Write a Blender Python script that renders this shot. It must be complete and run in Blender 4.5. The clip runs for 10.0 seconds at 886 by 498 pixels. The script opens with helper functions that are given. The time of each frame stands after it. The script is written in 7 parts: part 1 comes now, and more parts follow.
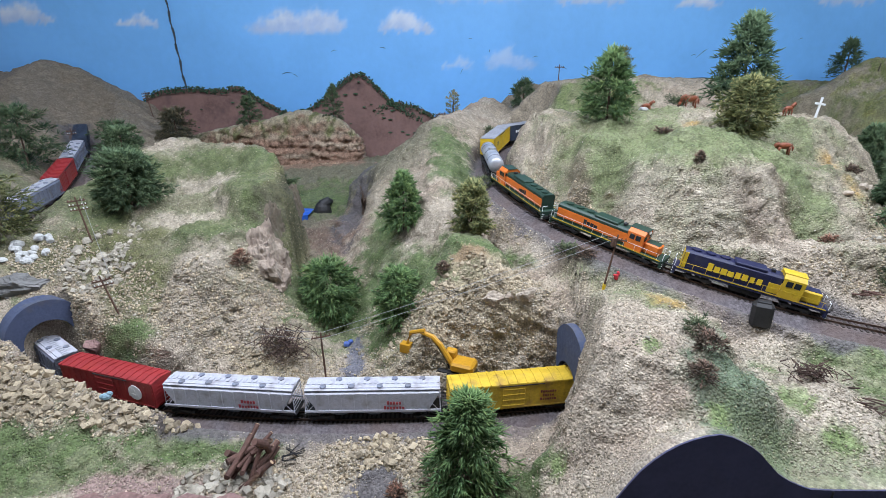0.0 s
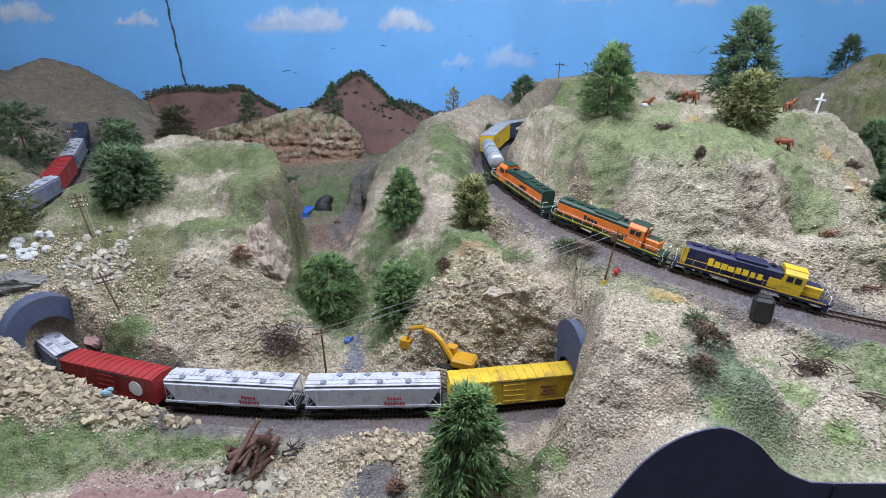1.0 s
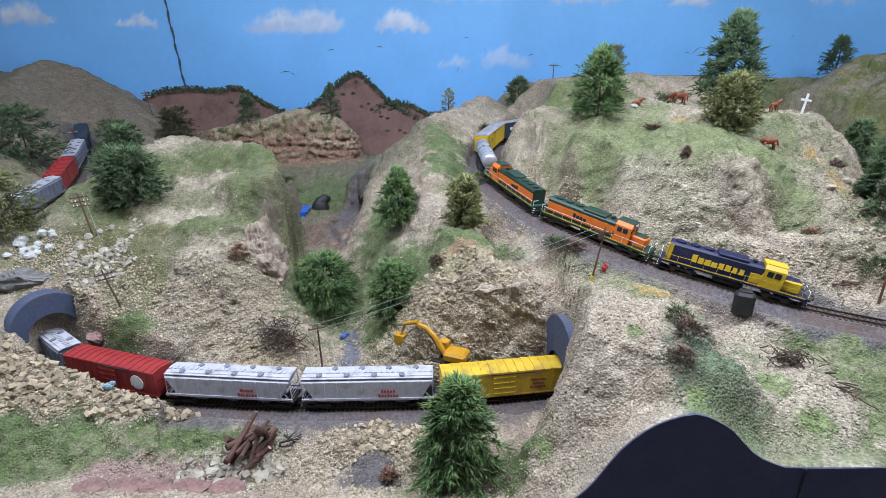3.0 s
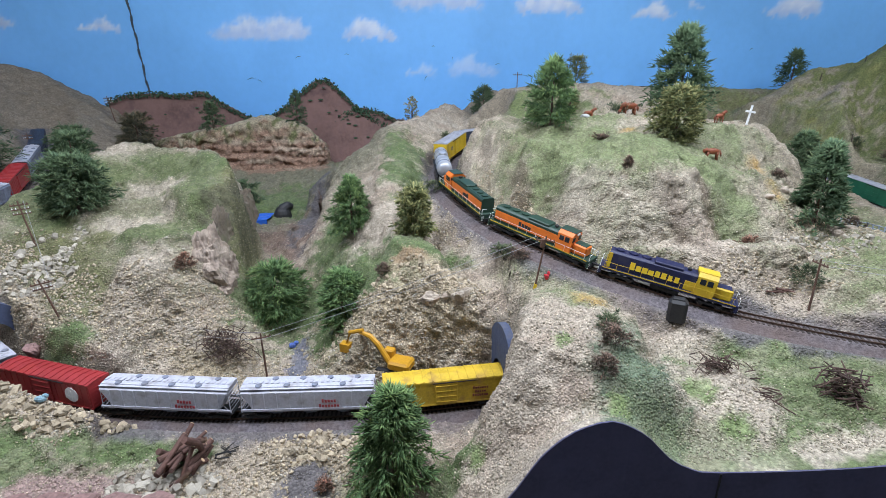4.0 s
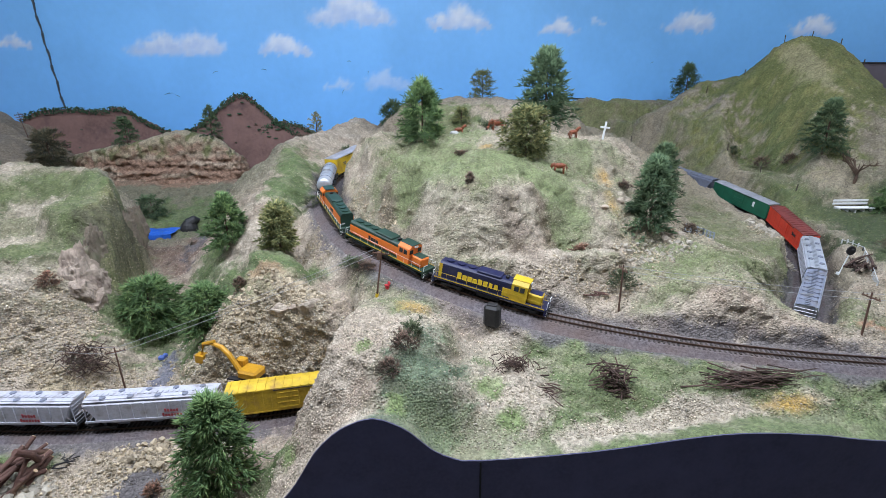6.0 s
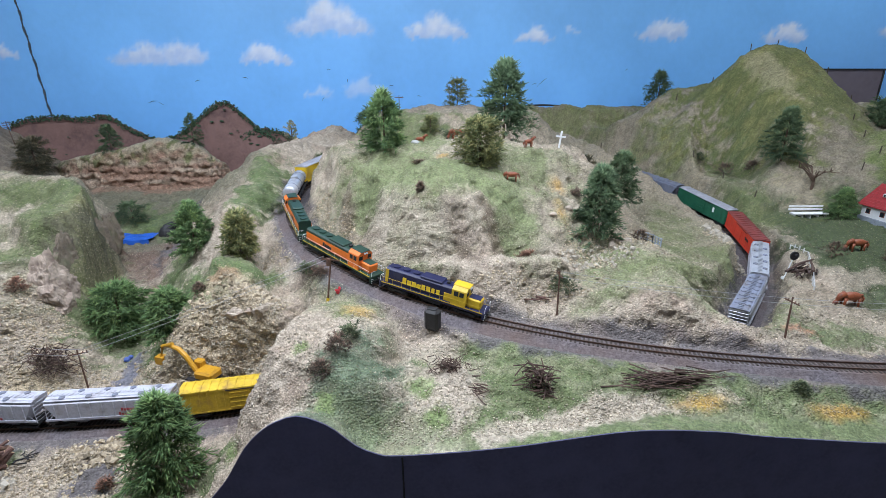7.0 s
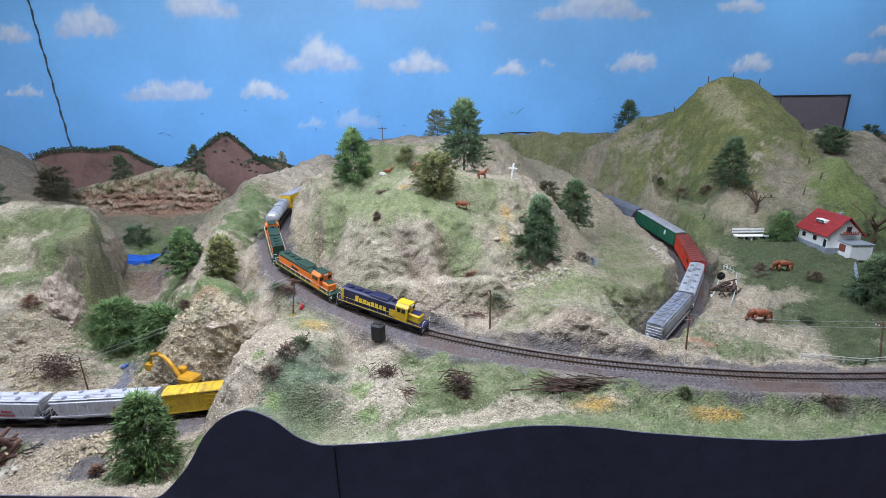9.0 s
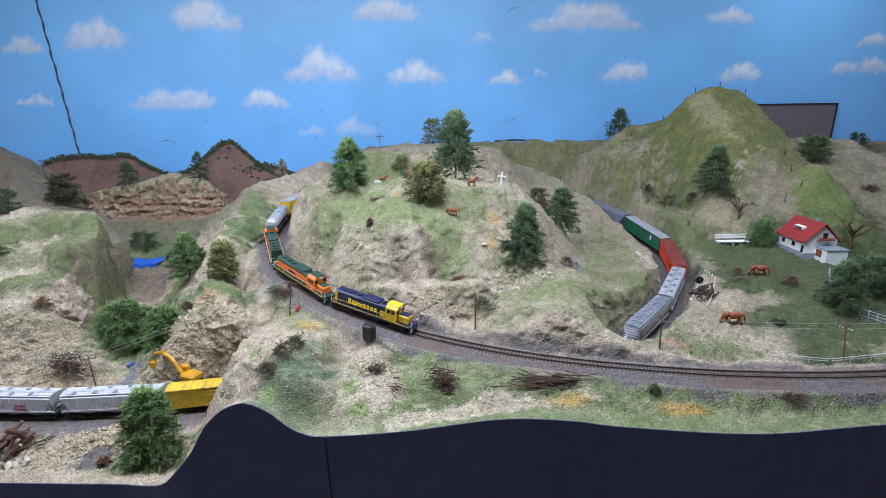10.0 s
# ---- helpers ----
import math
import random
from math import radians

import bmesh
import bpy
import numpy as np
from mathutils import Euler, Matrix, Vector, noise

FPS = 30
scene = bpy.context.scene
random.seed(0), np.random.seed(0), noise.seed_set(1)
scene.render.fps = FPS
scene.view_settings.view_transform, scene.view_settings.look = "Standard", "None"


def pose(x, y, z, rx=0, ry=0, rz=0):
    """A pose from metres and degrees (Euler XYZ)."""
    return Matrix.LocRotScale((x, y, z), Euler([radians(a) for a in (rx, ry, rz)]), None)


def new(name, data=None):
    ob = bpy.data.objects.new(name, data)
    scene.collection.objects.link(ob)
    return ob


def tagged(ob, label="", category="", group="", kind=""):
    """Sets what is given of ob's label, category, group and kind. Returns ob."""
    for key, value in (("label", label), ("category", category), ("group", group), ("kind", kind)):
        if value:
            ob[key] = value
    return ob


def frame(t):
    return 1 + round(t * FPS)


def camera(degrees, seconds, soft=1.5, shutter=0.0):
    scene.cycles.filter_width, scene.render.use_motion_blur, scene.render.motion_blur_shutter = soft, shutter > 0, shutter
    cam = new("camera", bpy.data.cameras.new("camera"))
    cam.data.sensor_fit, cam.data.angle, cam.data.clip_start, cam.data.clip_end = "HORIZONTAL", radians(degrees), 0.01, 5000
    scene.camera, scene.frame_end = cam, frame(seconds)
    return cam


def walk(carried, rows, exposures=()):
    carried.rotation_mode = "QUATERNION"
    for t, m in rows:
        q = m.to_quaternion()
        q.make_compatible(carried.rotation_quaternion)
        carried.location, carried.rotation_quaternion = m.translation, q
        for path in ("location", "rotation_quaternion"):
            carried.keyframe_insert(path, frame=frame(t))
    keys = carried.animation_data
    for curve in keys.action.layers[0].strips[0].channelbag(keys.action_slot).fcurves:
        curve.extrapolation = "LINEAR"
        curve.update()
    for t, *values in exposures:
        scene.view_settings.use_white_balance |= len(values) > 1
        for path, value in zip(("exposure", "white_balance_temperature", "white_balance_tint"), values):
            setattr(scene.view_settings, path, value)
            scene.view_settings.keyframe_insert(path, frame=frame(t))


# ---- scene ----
cam = camera(85.4, 10.0, soft=0.6)
METRES, EYE, TILT, LEAN, TURN = 0.68, 0.48, -20.0, 0.0, 0.0
ROWS = [
    (0.0, 0.0, 0.0, 0.0, 0.0, 0.0, -0.0),
    (0.5, 0.002, 0.0033, -0.0039, 0.02, -0.04, 0.04),
    (1.0, 0.0008, 0.0004, -0.008, 0.06, -0.08, 0.1),
    (1.5, 0.0008, -0.0037, -0.0104, 0.1, -0.13, 0.14),
    (2.0, 0.0053, -0.0122, -0.0135, 0.17, -0.17, 0.22),
    (3.5, 0.0406, -0.0348, -0.0121, -0.38, 0.07, 0.18),
    (4.0, 0.1105, -0.036, -0.0092, -1.81, 0.64, 0.3),
    (4.5, 0.1917, -0.0524, -0.0028, -3.31, 0.94, 0.94),
    (5.0, 0.2763, -0.0767, 0.0006, -4.25, 1.1, 1.42),
    (5.5, 0.355, -0.11, 0.0034, -4.48, 1.15, 1.55),
    (6.0, 0.4325, -0.1367, 0.0044, -4.46, 1.11, 1.61),
    (7.5, 0.6236, -0.2495, 0.0113, -3.74, 1.82, 1.66),
    (8.0, 0.6703, -0.3027, 0.0088, -3.07, 2.55, 1.65),
    (8.5, 0.7221, -0.3507, 0.0149, -2.62, 3.02, 1.69),
    (9.0, 0.7526, -0.3989, 0.0191, -2.38, 3.27, 1.68),
    (9.5, 0.7808, -0.4515, 0.0194, -2.21, 3.41, 1.64),
    (10.0, 0.7954, -0.4808, 0.0174, -2.0, 3.71, 1.55),
]
walk(cam, [(t, pose(0, 0, EYE, TILT, LEAN, TURN) @ pose(METRES * x, METRES * y, METRES * z, 90 + pitch, roll, yaw)) for t, x, y, z, yaw, pitch, roll in ROWS],
     exposures=[(0.0, 0.03), (5.0, 0.03), (10.0, 0.12)])

# ---- world and lamps ----
world = bpy.data.worlds.new("room_air")
scene.world = world
world.use_nodes = True
world.node_tree.nodes["Background"].inputs["Color"].default_value = (0.85, 0.92, 1.0, 1)
world.node_tree.nodes["Background"].inputs["Strength"].default_value = 0.05


def ceiling_lamp(x, y, sx, sy, watts, colour=(0.775, 0.855, 1.0)):
    data = bpy.data.lights.new("ceiling_lamp", "AREA")
    data.shape, data.size, data.size_y, data.energy, data.color = "RECTANGLE", sx, sy, watts, colour
    ob = new("ceiling_lamp", data)
    ob.matrix_world = pose(x, y, 1.46)
    return ob


ceiling_lamp(-0.25, 0.45, 1.8, 0.50, 45.0)
ceiling_lamp(1.15, 0.45, 1.2, 0.50, 19.5)
ceiling_lamp(2.25, 1.45, 0.16, 0.16, 3.5)

# ---- mesh tools ----
class Shape:
    """Gathers corners and faces for one mesh."""

    def __init__(self):
        self.v, self.f, self.n = [], [], 0

    def add(self, verts, faces, m=None):
        verts = np.asarray(verts, float)
        if m is not None:
            a = np.array(m)
            verts = verts @ a[:3, :3].T + a[:3, 3]
        self.v.append(verts)
        self.f += [tuple(i + self.n for i in f) for f in faces]
        self.n += len(verts)
        return self

    def block(self, c, s, bevel=0.0, m=None):
        """A box of size s round c, its edges chamfered."""
        h = [a / 2 for a in s]
        b = min(bevel, min(h) * 0.45)
        if b <= 0:
            v = [(c[0] + i * h[0], c[1] + j * h[1], c[2] + k * h[2]) for i in (-1, 1) for j in (-1, 1) for k in (-1, 1)]
            return self.add(v, [(0, 1, 3, 2), (4, 6, 7, 5), (0, 4, 5, 1), (2, 3, 7, 6), (0, 2, 6, 4), (1, 5, 7, 3)], m)
        v, at = [], {}
        for i in (-1, 1):
            for j in (-1, 1):
                for k in (-1, 1):
                    for axis in range(3):
                        at[i, j, k, axis] = len(v)
                        v.append([c[n] + g * (h[n] - (0 if n == axis else b)) for n, g in enumerate((i, j, k))])
        f = []
        for axis in range(3):
            o = [n for n in range(3) if n != axis]
            for g in (-1, 1):
                def key(p, q):
                    s3 = [0, 0, 0]
                    s3[axis], s3[o[0]], s3[o[1]] = g, p, q
                    return at[(*s3, axis)]
                f.append((key(-1, -1), key(1, -1), key(1, 1), key(-1, 1)))
        for axis in range(3):
            o = [n for n in range(3) if n != axis]
            for p in (-1, 1):
                for q in (-1, 1):
                    def key2(g, face):
                        s3 = [0, 0, 0]
                        s3[axis], s3[o[0]], s3[o[1]] = g, p, q
                        return at[(*s3, face)]
                    f.append((key2(-1, o[0]), key2(1, o[0]), key2(1, o[1]), key2(-1, o[1])))
        for i in (-1, 1):
            for j in (-1, 1):
                for k in (-1, 1):
                    f.append(tuple(at[i, j, k, a] for a in range(3)))
        return self.add(v, f, m)

    def tube(self, points, radius, sides=6, m=None, caps=True):
        """A round bar along points; radius one number or one a point."""
        p = [Vector(q) for q in points]
        r = [radius] * len(p) if isinstance(radius, (int, float)) else list(radius)
        v, f = [], []
        for i, q in enumerate(p):
            d = (p[min(i + 1, len(p) - 1)] - p[max(i - 1, 0)]).normalized()
            a = d.cross(Vector((0, 0, 1)) if abs(d.z) < 0.9 else Vector((1, 0, 0))).normalized()
            b = d.cross(a)
            for k in range(sides):
                w = 2 * math.pi * k / sides
                v.append(q + r[i] * (math.cos(w) * a + math.sin(w) * b))
        for i in range(len(p) - 1):
            for k in range(sides):
                f.append((i * sides + k, i * sides + (k + 1) % sides, (i + 1) * sides + (k + 1) % sides, (i + 1) * sides + k))
        if caps:
            f += [tuple(range(sides)), tuple((len(p) - 1) * sides + k for k in range(sides))]
        return self.add(v, f, m)

    def prism(self, profile, x0, x1, m=None):
        """A profile in y and z, drawn out along x."""
        n = len(profile)
        v = [(x0, a, b) for a, b in profile] + [(x1, a, b) for a, b in profile]
        f = [tuple(range(n)), tuple(range(n, 2 * n))] + [(k, (k + 1) % n, n + (k + 1) % n, n + k) for k in range(n)]
        return self.add(v, f, m)

    def ball(self, c, s, rings=6, sides=8, m=None):
        v, f = [], []
        for i in range(rings + 1):
            a = math.pi * i / rings
            for k in range(sides):
                w = 2 * math.pi * k / sides
                v.append((c[0] + s[0] * math.sin(a) * math.cos(w), c[1] + s[1] * math.sin(a) * math.sin(w), c[2] + s[2] * math.cos(a)))
        for i in range(rings):
            for k in range(sides):
                f.append((i * sides + k, i * sides + (k + 1) % sides, (i + 1) * sides + (k + 1) % sides, (i + 1) * sides + k))
        return self.add(v, f, m)

    def mesh(self, name, material, smooth_faces=False, normals=True):
        me = bpy.data.meshes.new(name)
        me.from_pydata(np.vstack(self.v).tolist() if self.v else [], [], self.f)
        if normals:
            bm = bmesh.new()
            bm.from_mesh(me)
            bmesh.ops.recalc_face_normals(bm, faces=bm.faces)
            bm.to_mesh(me)
            bm.free()
        me.materials.append(material)
        if smooth_faces:
            me.polygons.foreach_set("use_smooth", [True] * len(me.polygons))
        me.update()
        return me


def part(name, shape, material, parent=None, label="", smooth_faces=False, normals=True):
    ob = new(name, shape.mesh(name, material, smooth_faces, normals))
    ob.parent = parent
    return tagged(ob, label) if label else ob


def thing(name, m, label, category, group="", kind=""):
    ob = new(name)
    ob.empty_display_size = 0.02
    ob.matrix_world = m
    return tagged(ob, label, category, group, kind)


# ---- materials ----
def material(name, colour, rough=0.7, metal=0.0, vary=0.15, scale=60.0, bump=0.0, bump_scale=300.0, stain=None, stain_amount=0.0, stain_scale=25.0, piece=0.0, coat=0.0):
    """A painted or natural surface: a base colour that varies at two scales, stains and fine relief."""
    mat = bpy.data.materials.new(name)
    mat.use_nodes = True
    nt = mat.node_tree
    n, l = nt.nodes, nt.links
    s = n["Principled BSDF"]
    s.inputs["Roughness"].default_value, s.inputs["Metallic"].default_value = rough, metal
    s.inputs["Coat Weight"].default_value = coat
    place = n.new("ShaderNodeTexCoord")

    def noise_node(sc, detail=4):
        t = n.new("ShaderNodeTexNoise")
        t.inputs["Scale"].default_value, t.inputs["Detail"].default_value = sc, detail
        l.new(place.outputs["Object"], t.inputs["Vector"])
        return t

    def mix(fac, a, b):
        m = n.new("ShaderNodeMix")
        m.data_type = "RGBA"
        for sock, val in ((m.inputs["Factor"], fac), (m.inputs[6], a), (m.inputs[7], b)):
            if hasattr(val, "links"):
                l.new(val, sock)
            else:
                sock.default_value = val if isinstance(val, float) else (*val[:3], 1)
        return m.outputs[2]

    def ramp(sock, a, b):
        m = n.new("ShaderNodeMapRange")
        m.inputs["From Min"].default_value, m.inputs["From Max"].default_value = a, b
        l.new(sock, m.inputs["Value"])
        return m.outputs["Result"]

    dark = tuple(c * (1 - vary * 1.6) for c in colour)
    light = tuple(min(1, c * (1 + vary)) for c in colour)
    out = mix(ramp(noise_node(scale).outputs["Fac"], 0.3, 0.7), dark, light)
    fine = noise_node(scale * 7, 2)
    out = mix(ramp(fine.outputs["Fac"], 0.35, 0.9), out, tuple(min(1, c * (1 + vary * 1.2)) for c in colour))
    if piece:
        info = n.new("ShaderNodeObjectInfo")
        geo = n.new("ShaderNodeNewGeometry")
        add = n.new("ShaderNodeMath")
        add.operation = "ADD"
        l.new(info.outputs["Random"], add.inputs[0]), l.new(geo.outputs["Random Per Island"], add.inputs[1])
        wrap = n.new("ShaderNodeMath")
        wrap.operation = "FRACT"
        l.new(add.outputs[0], wrap.inputs[0])
        hsv = n.new("ShaderNodeHueSaturation")
        l.new(out, hsv.inputs["Color"])
        m = n.new("ShaderNodeMapRange")
        m.inputs["To Min"].default_value, m.inputs["To Max"].default_value = 1 - piece, 1 + piece
        l.new(wrap.outputs[0], m.inputs["Value"]), l.new(m.outputs["Result"], hsv.inputs["Value"])
        out = hsv.outputs["Color"]
    if stain:
        st = ramp(noise_node(stain_scale, 6).outputs["Fac"], 0.62 - stain_amount, 0.72)
        out = mix(st, out, stain)
    l.new(out, s.inputs["Base Color"])
    if bump:
        b = n.new("ShaderNodeBump")
        b.inputs["Strength"].default_value, b.inputs["Distance"].default_value = bump, 0.002
        l.new(noise_node(bump_scale, 3).outputs["Fac"], b.inputs["Height"])
        l.new(b.outputs["Normal"], s.inputs["Normal"])
    return mat


def painted(name, rough, layers, bump, bump_scale, grain, grain_scale, pebble=0.0):
    """A surface whose paint or scatter lies in the mesh's colours, roughened by fine grain."""
    mat = bpy.data.materials.new(name)
    mat.use_nodes = True
    nt = mat.node_tree
    n, l = nt.nodes, nt.links
    s = n["Principled BSDF"]
    s.inputs["Roughness"].default_value = rough
    col = n.new("ShaderNodeVertexColor")
    col.layer_name = "paint"
    place = n.new("ShaderNodeTexCoord")
    out = col.outputs["Color"]
    for sc, amount in layers:
        t = n.new("ShaderNodeTexNoise")
        t.inputs["Scale"].default_value, t.inputs["Detail"].default_value = sc, 3
        l.new(place.outputs["Object"], t.inputs["Vector"])
        r = n.new("ShaderNodeMapRange")
        r.inputs["From Min"].default_value, r.inputs["From Max"].default_value = 0.25, 0.75
        r.inputs["To Min"].default_value, r.inputs["To Max"].default_value = 1 - amount, 1 + amount
        l.new(t.outputs["Fac"], r.inputs["Value"])
        m = n.new("ShaderNodeMix")
        m.data_type, m.blend_type = "RGBA", "MULTIPLY"
        m.inputs["Factor"].default_value = 1
        l.new(out, m.inputs[6]), l.new(r.outputs["Result"], m.inputs[7])
        out = m.outputs[2]
    if grain:
        t = n.new("ShaderNodeTexVoronoi")
        t.inputs["Scale"].default_value = grain_scale
        l.new(place.outputs["Object"], t.inputs["Vector"])
        hsv = n.new("ShaderNodeSeparateColor")
        l.new(t.outputs["Color"], hsv.inputs["Color"])
        r = n.new("ShaderNodeMapRange")
        r.inputs["To Min"].default_value, r.inputs["To Max"].default_value = 1 - grain, 1 + grain
        l.new(hsv.outputs["Red"], r.inputs["Value"])
        m = n.new("ShaderNodeMix")
        m.data_type, m.blend_type = "RGBA", "MULTIPLY"
        m.inputs["Factor"].default_value = 1
        l.new(out, m.inputs[6]), l.new(r.outputs["Result"], m.inputs[7])
        out = m.outputs[2]
    l.new(out, s.inputs["Base Color"])
    t = n.new("ShaderNodeTexNoise")
    t.inputs["Scale"].default_value, t.inputs["Detail"].default_value = bump_scale, 4
    l.new(place.outputs["Object"], t.inputs["Vector"])
    b = n.new("ShaderNodeBump")
    b.inputs["Strength"].default_value, b.inputs["Distance"].default_value = bump, 0.003
    l.new(t.outputs["Fac"], b.inputs["Height"])
    if pebble:
        t = n.new("ShaderNodeTexVoronoi")
        t.inputs["Scale"].default_value = grain_scale
        l.new(place.outputs["Object"], t.inputs["Vector"])
        c = n.new("ShaderNodeBump")
        c.invert = True
        c.inputs["Strength"].default_value, c.inputs["Distance"].default_value = 1.0, pebble
        l.new(t.outputs["Distance"], c.inputs["Height"])
        l.new(b.outputs["Normal"], c.inputs["Normal"])
        b = c
    l.new(b.outputs["Normal"], s.inputs["Normal"])
    return mat


# ---- the lie of the land ----
def spline(points, step=0.012):
    """A smooth line through the points, at even steps."""
    p = np.array(points, float)
    p = np.vstack([2 * p[0] - p[1], p, 2 * p[-1] - p[-2]])
    out = []
    for a, b, c, d in zip(p, p[1:], p[2:], p[3:]):
        n = max(2, int(np.linalg.norm(c - b) / step))
        t = np.linspace(0, 1, n, endpoint=False)[:, None]
        out.append(0.5 * (2 * b + (c - a) * t + (2 * a - 5 * b + 4 * c - d) * t**2 + (3 * b - a - 3 * c + d) * t**3))
    return np.vstack(out + [p[-2][None]])


FRONT_LINE = spline([(-1.0, 0.985, 0.0), (-0.86, 0.865, 0.0), (-0.72, 0.742, 0.0), (-0.60, 0.660, 0.0), (-0.50, 0.618, 0.0), (-0.40, 0.595, 0.0), (-0.29, 0.582, 0.0), (-0.18, 0.578, 0.0),
                     (-0.07, 0.579, 0.0), (0.05, 0.588, 0.0), (0.18, 0.608, 0.0), (0.32, 0.643, 0.0)])
HILL_LINE = spline([(0.36, 1.50, 0.29), (0.25, 1.45, 0.285), (0.155, 1.33, 0.28), (0.11, 1.17, 0.268), (0.115, 1.02, 0.254), (0.155, 0.885, 0.238), (0.21, 0.785, 0.222), (0.28, 0.715, 0.205), (0.36, 0.660, 0.187),
                    (0.45, 0.612, 0.170), (0.54, 0.573, 0.158), (0.66, 0.527, 0.149), (0.78, 0.488, 0.144), (0.93, 0.455, 0.139), (1.09, 0.432, 0.135), (1.28, 0.421, 0.132),
                    (1.48, 0.425, 0.132), (1.75, 0.44, 0.132)])
MEADOW_LINE = spline([(0.74, 1.82, 0.235), (0.92, 1.76, 0.23), (1.08, 1.62, 0.215), (1.19, 1.42, 0.195), (1.25, 1.22, 0.172), (1.265, 1.06, 0.150), (1.235, 0.93, 0.130), (1.17, 0.82, 0.115), (1.08, 0.71, 0.105), (0.98, 0.61, 0.098), (0.92, 0.555, 0.095)])
WEST_LINE = spline([(-1.5, 0.80, 0.165), (-1.15, 0.82, 0.168), (-0.94, 0.885, 0.172), (-0.88, 1.0, 0.178), (-0.93, 1.13, 0.190), (-1.02, 1.33, 0.220), (-1.12, 1.52, 0.255), (-1.25, 1.66, 0.29), (-1.45, 1.74, 0.305), (-1.75, 1.75, 0.31)])

RIDGE_LINE = spline([(0.15, 1.63, 0.405), (0.09, 1.50, 0.385), (-0.005, 1.30, 0.362), (0.0, 1.15, 0.312), (-0.005, 0.98, 0.278), (0.02, 0.85, 0.228), (0.058, 0.745, 0.222), (0.10, 0.705, 0.192), (0.16, 0.695, 0.160)])


def from_line(x, y, line):
    """How far each place lies from a line in plan (9 where it is far off), and the line's height there."""
    x, y = np.asarray(x, float), np.asarray(y, float)
    best, high = np.full(x.shape, 9.0), np.zeros(x.shape)
    p = np.vstack([line[::3], line[-1:]])
    for i in range(0, len(p) - 1, 5):
        run = p[i:i + 6]
        lo, hi = run.min(0) - 0.26, run.max(0) + 0.26
        near = np.nonzero((x > lo[0]) & (x < hi[0]) & (y > lo[1]) & (y < hi[1]))
        if not len(near[0]):
            continue
        u, v, bb, hh = x[near], y[near], best[near], high[near]
        for (ax, ay, az), (bx, by, bz) in zip(run, run[1:]):
            dx, dy = bx - ax, by - ay
            s = np.clip(((u - ax) * dx + (v - ay) * dy) / max(dx * dx + dy * dy, 1e-9), 0, 1)
            d = np.hypot(u - ax - s * dx, v - ay - s * dy)
            less = d < bb
            bb, hh = np.where(less, d, bb), np.where(less, az + s * (bz - az), hh)
        best[near], high[near] = bb, hh
    return best, high


def soft_max(a, b, k):
    h = np.clip(0.5 + 0.5 * (a - b) / k, 0, 1)
    return b + (a - b) * h + k * h * (1 - h)


def soft_min(a, b, k):
    return -soft_max(-a, -b, k)


def outside(x, y, cx, cy, ax, ay, turn):
    """Distance outside an ellipse, roughly in metres."""
    c, s = math.cos(radians(turn)), math.sin(radians(turn))
    u, v = (x - cx) * c + (y - cy) * s, (y - cy) * c - (x - cx) * s
    r = np.hypot(u / ax, v / ay)
    return np.maximum(0, (r - 1)) * np.hypot(u, v) / np.maximum(r, 1e-6), r


def mound(z, x, y, cx, cy, ax, ay, top, slope, turn=0.0, dome=0.02, k=0.03):
    d, r = outside(x, y, cx, cy, ax, ay, turn)
    return soft_max(z, top - dome * np.minimum(r, 1) ** 2 - slope * d, k)


def hollow(z, x, y, cx, cy, ax, ay, low, slope, turn=0.0, k=0.02):
    d, r = outside(x, y, cx, cy, ax, ay, turn)
    return -soft_max(-z, -(low + slope * d), k)


def bed(z, x, y, line, half, cut, fill, k=0.012):
    d, h = from_line(x, y, line)
    e = np.maximum(0, d - half)
    z = soft_max(z, h - fill * e, k)
    return -soft_max(-z, -(h + cut * e), k)


def smooth(a, b, t):
    t = np.clip((t - a) / (b - a), 0, 1)
    return t * t * (3 - 2 * t)


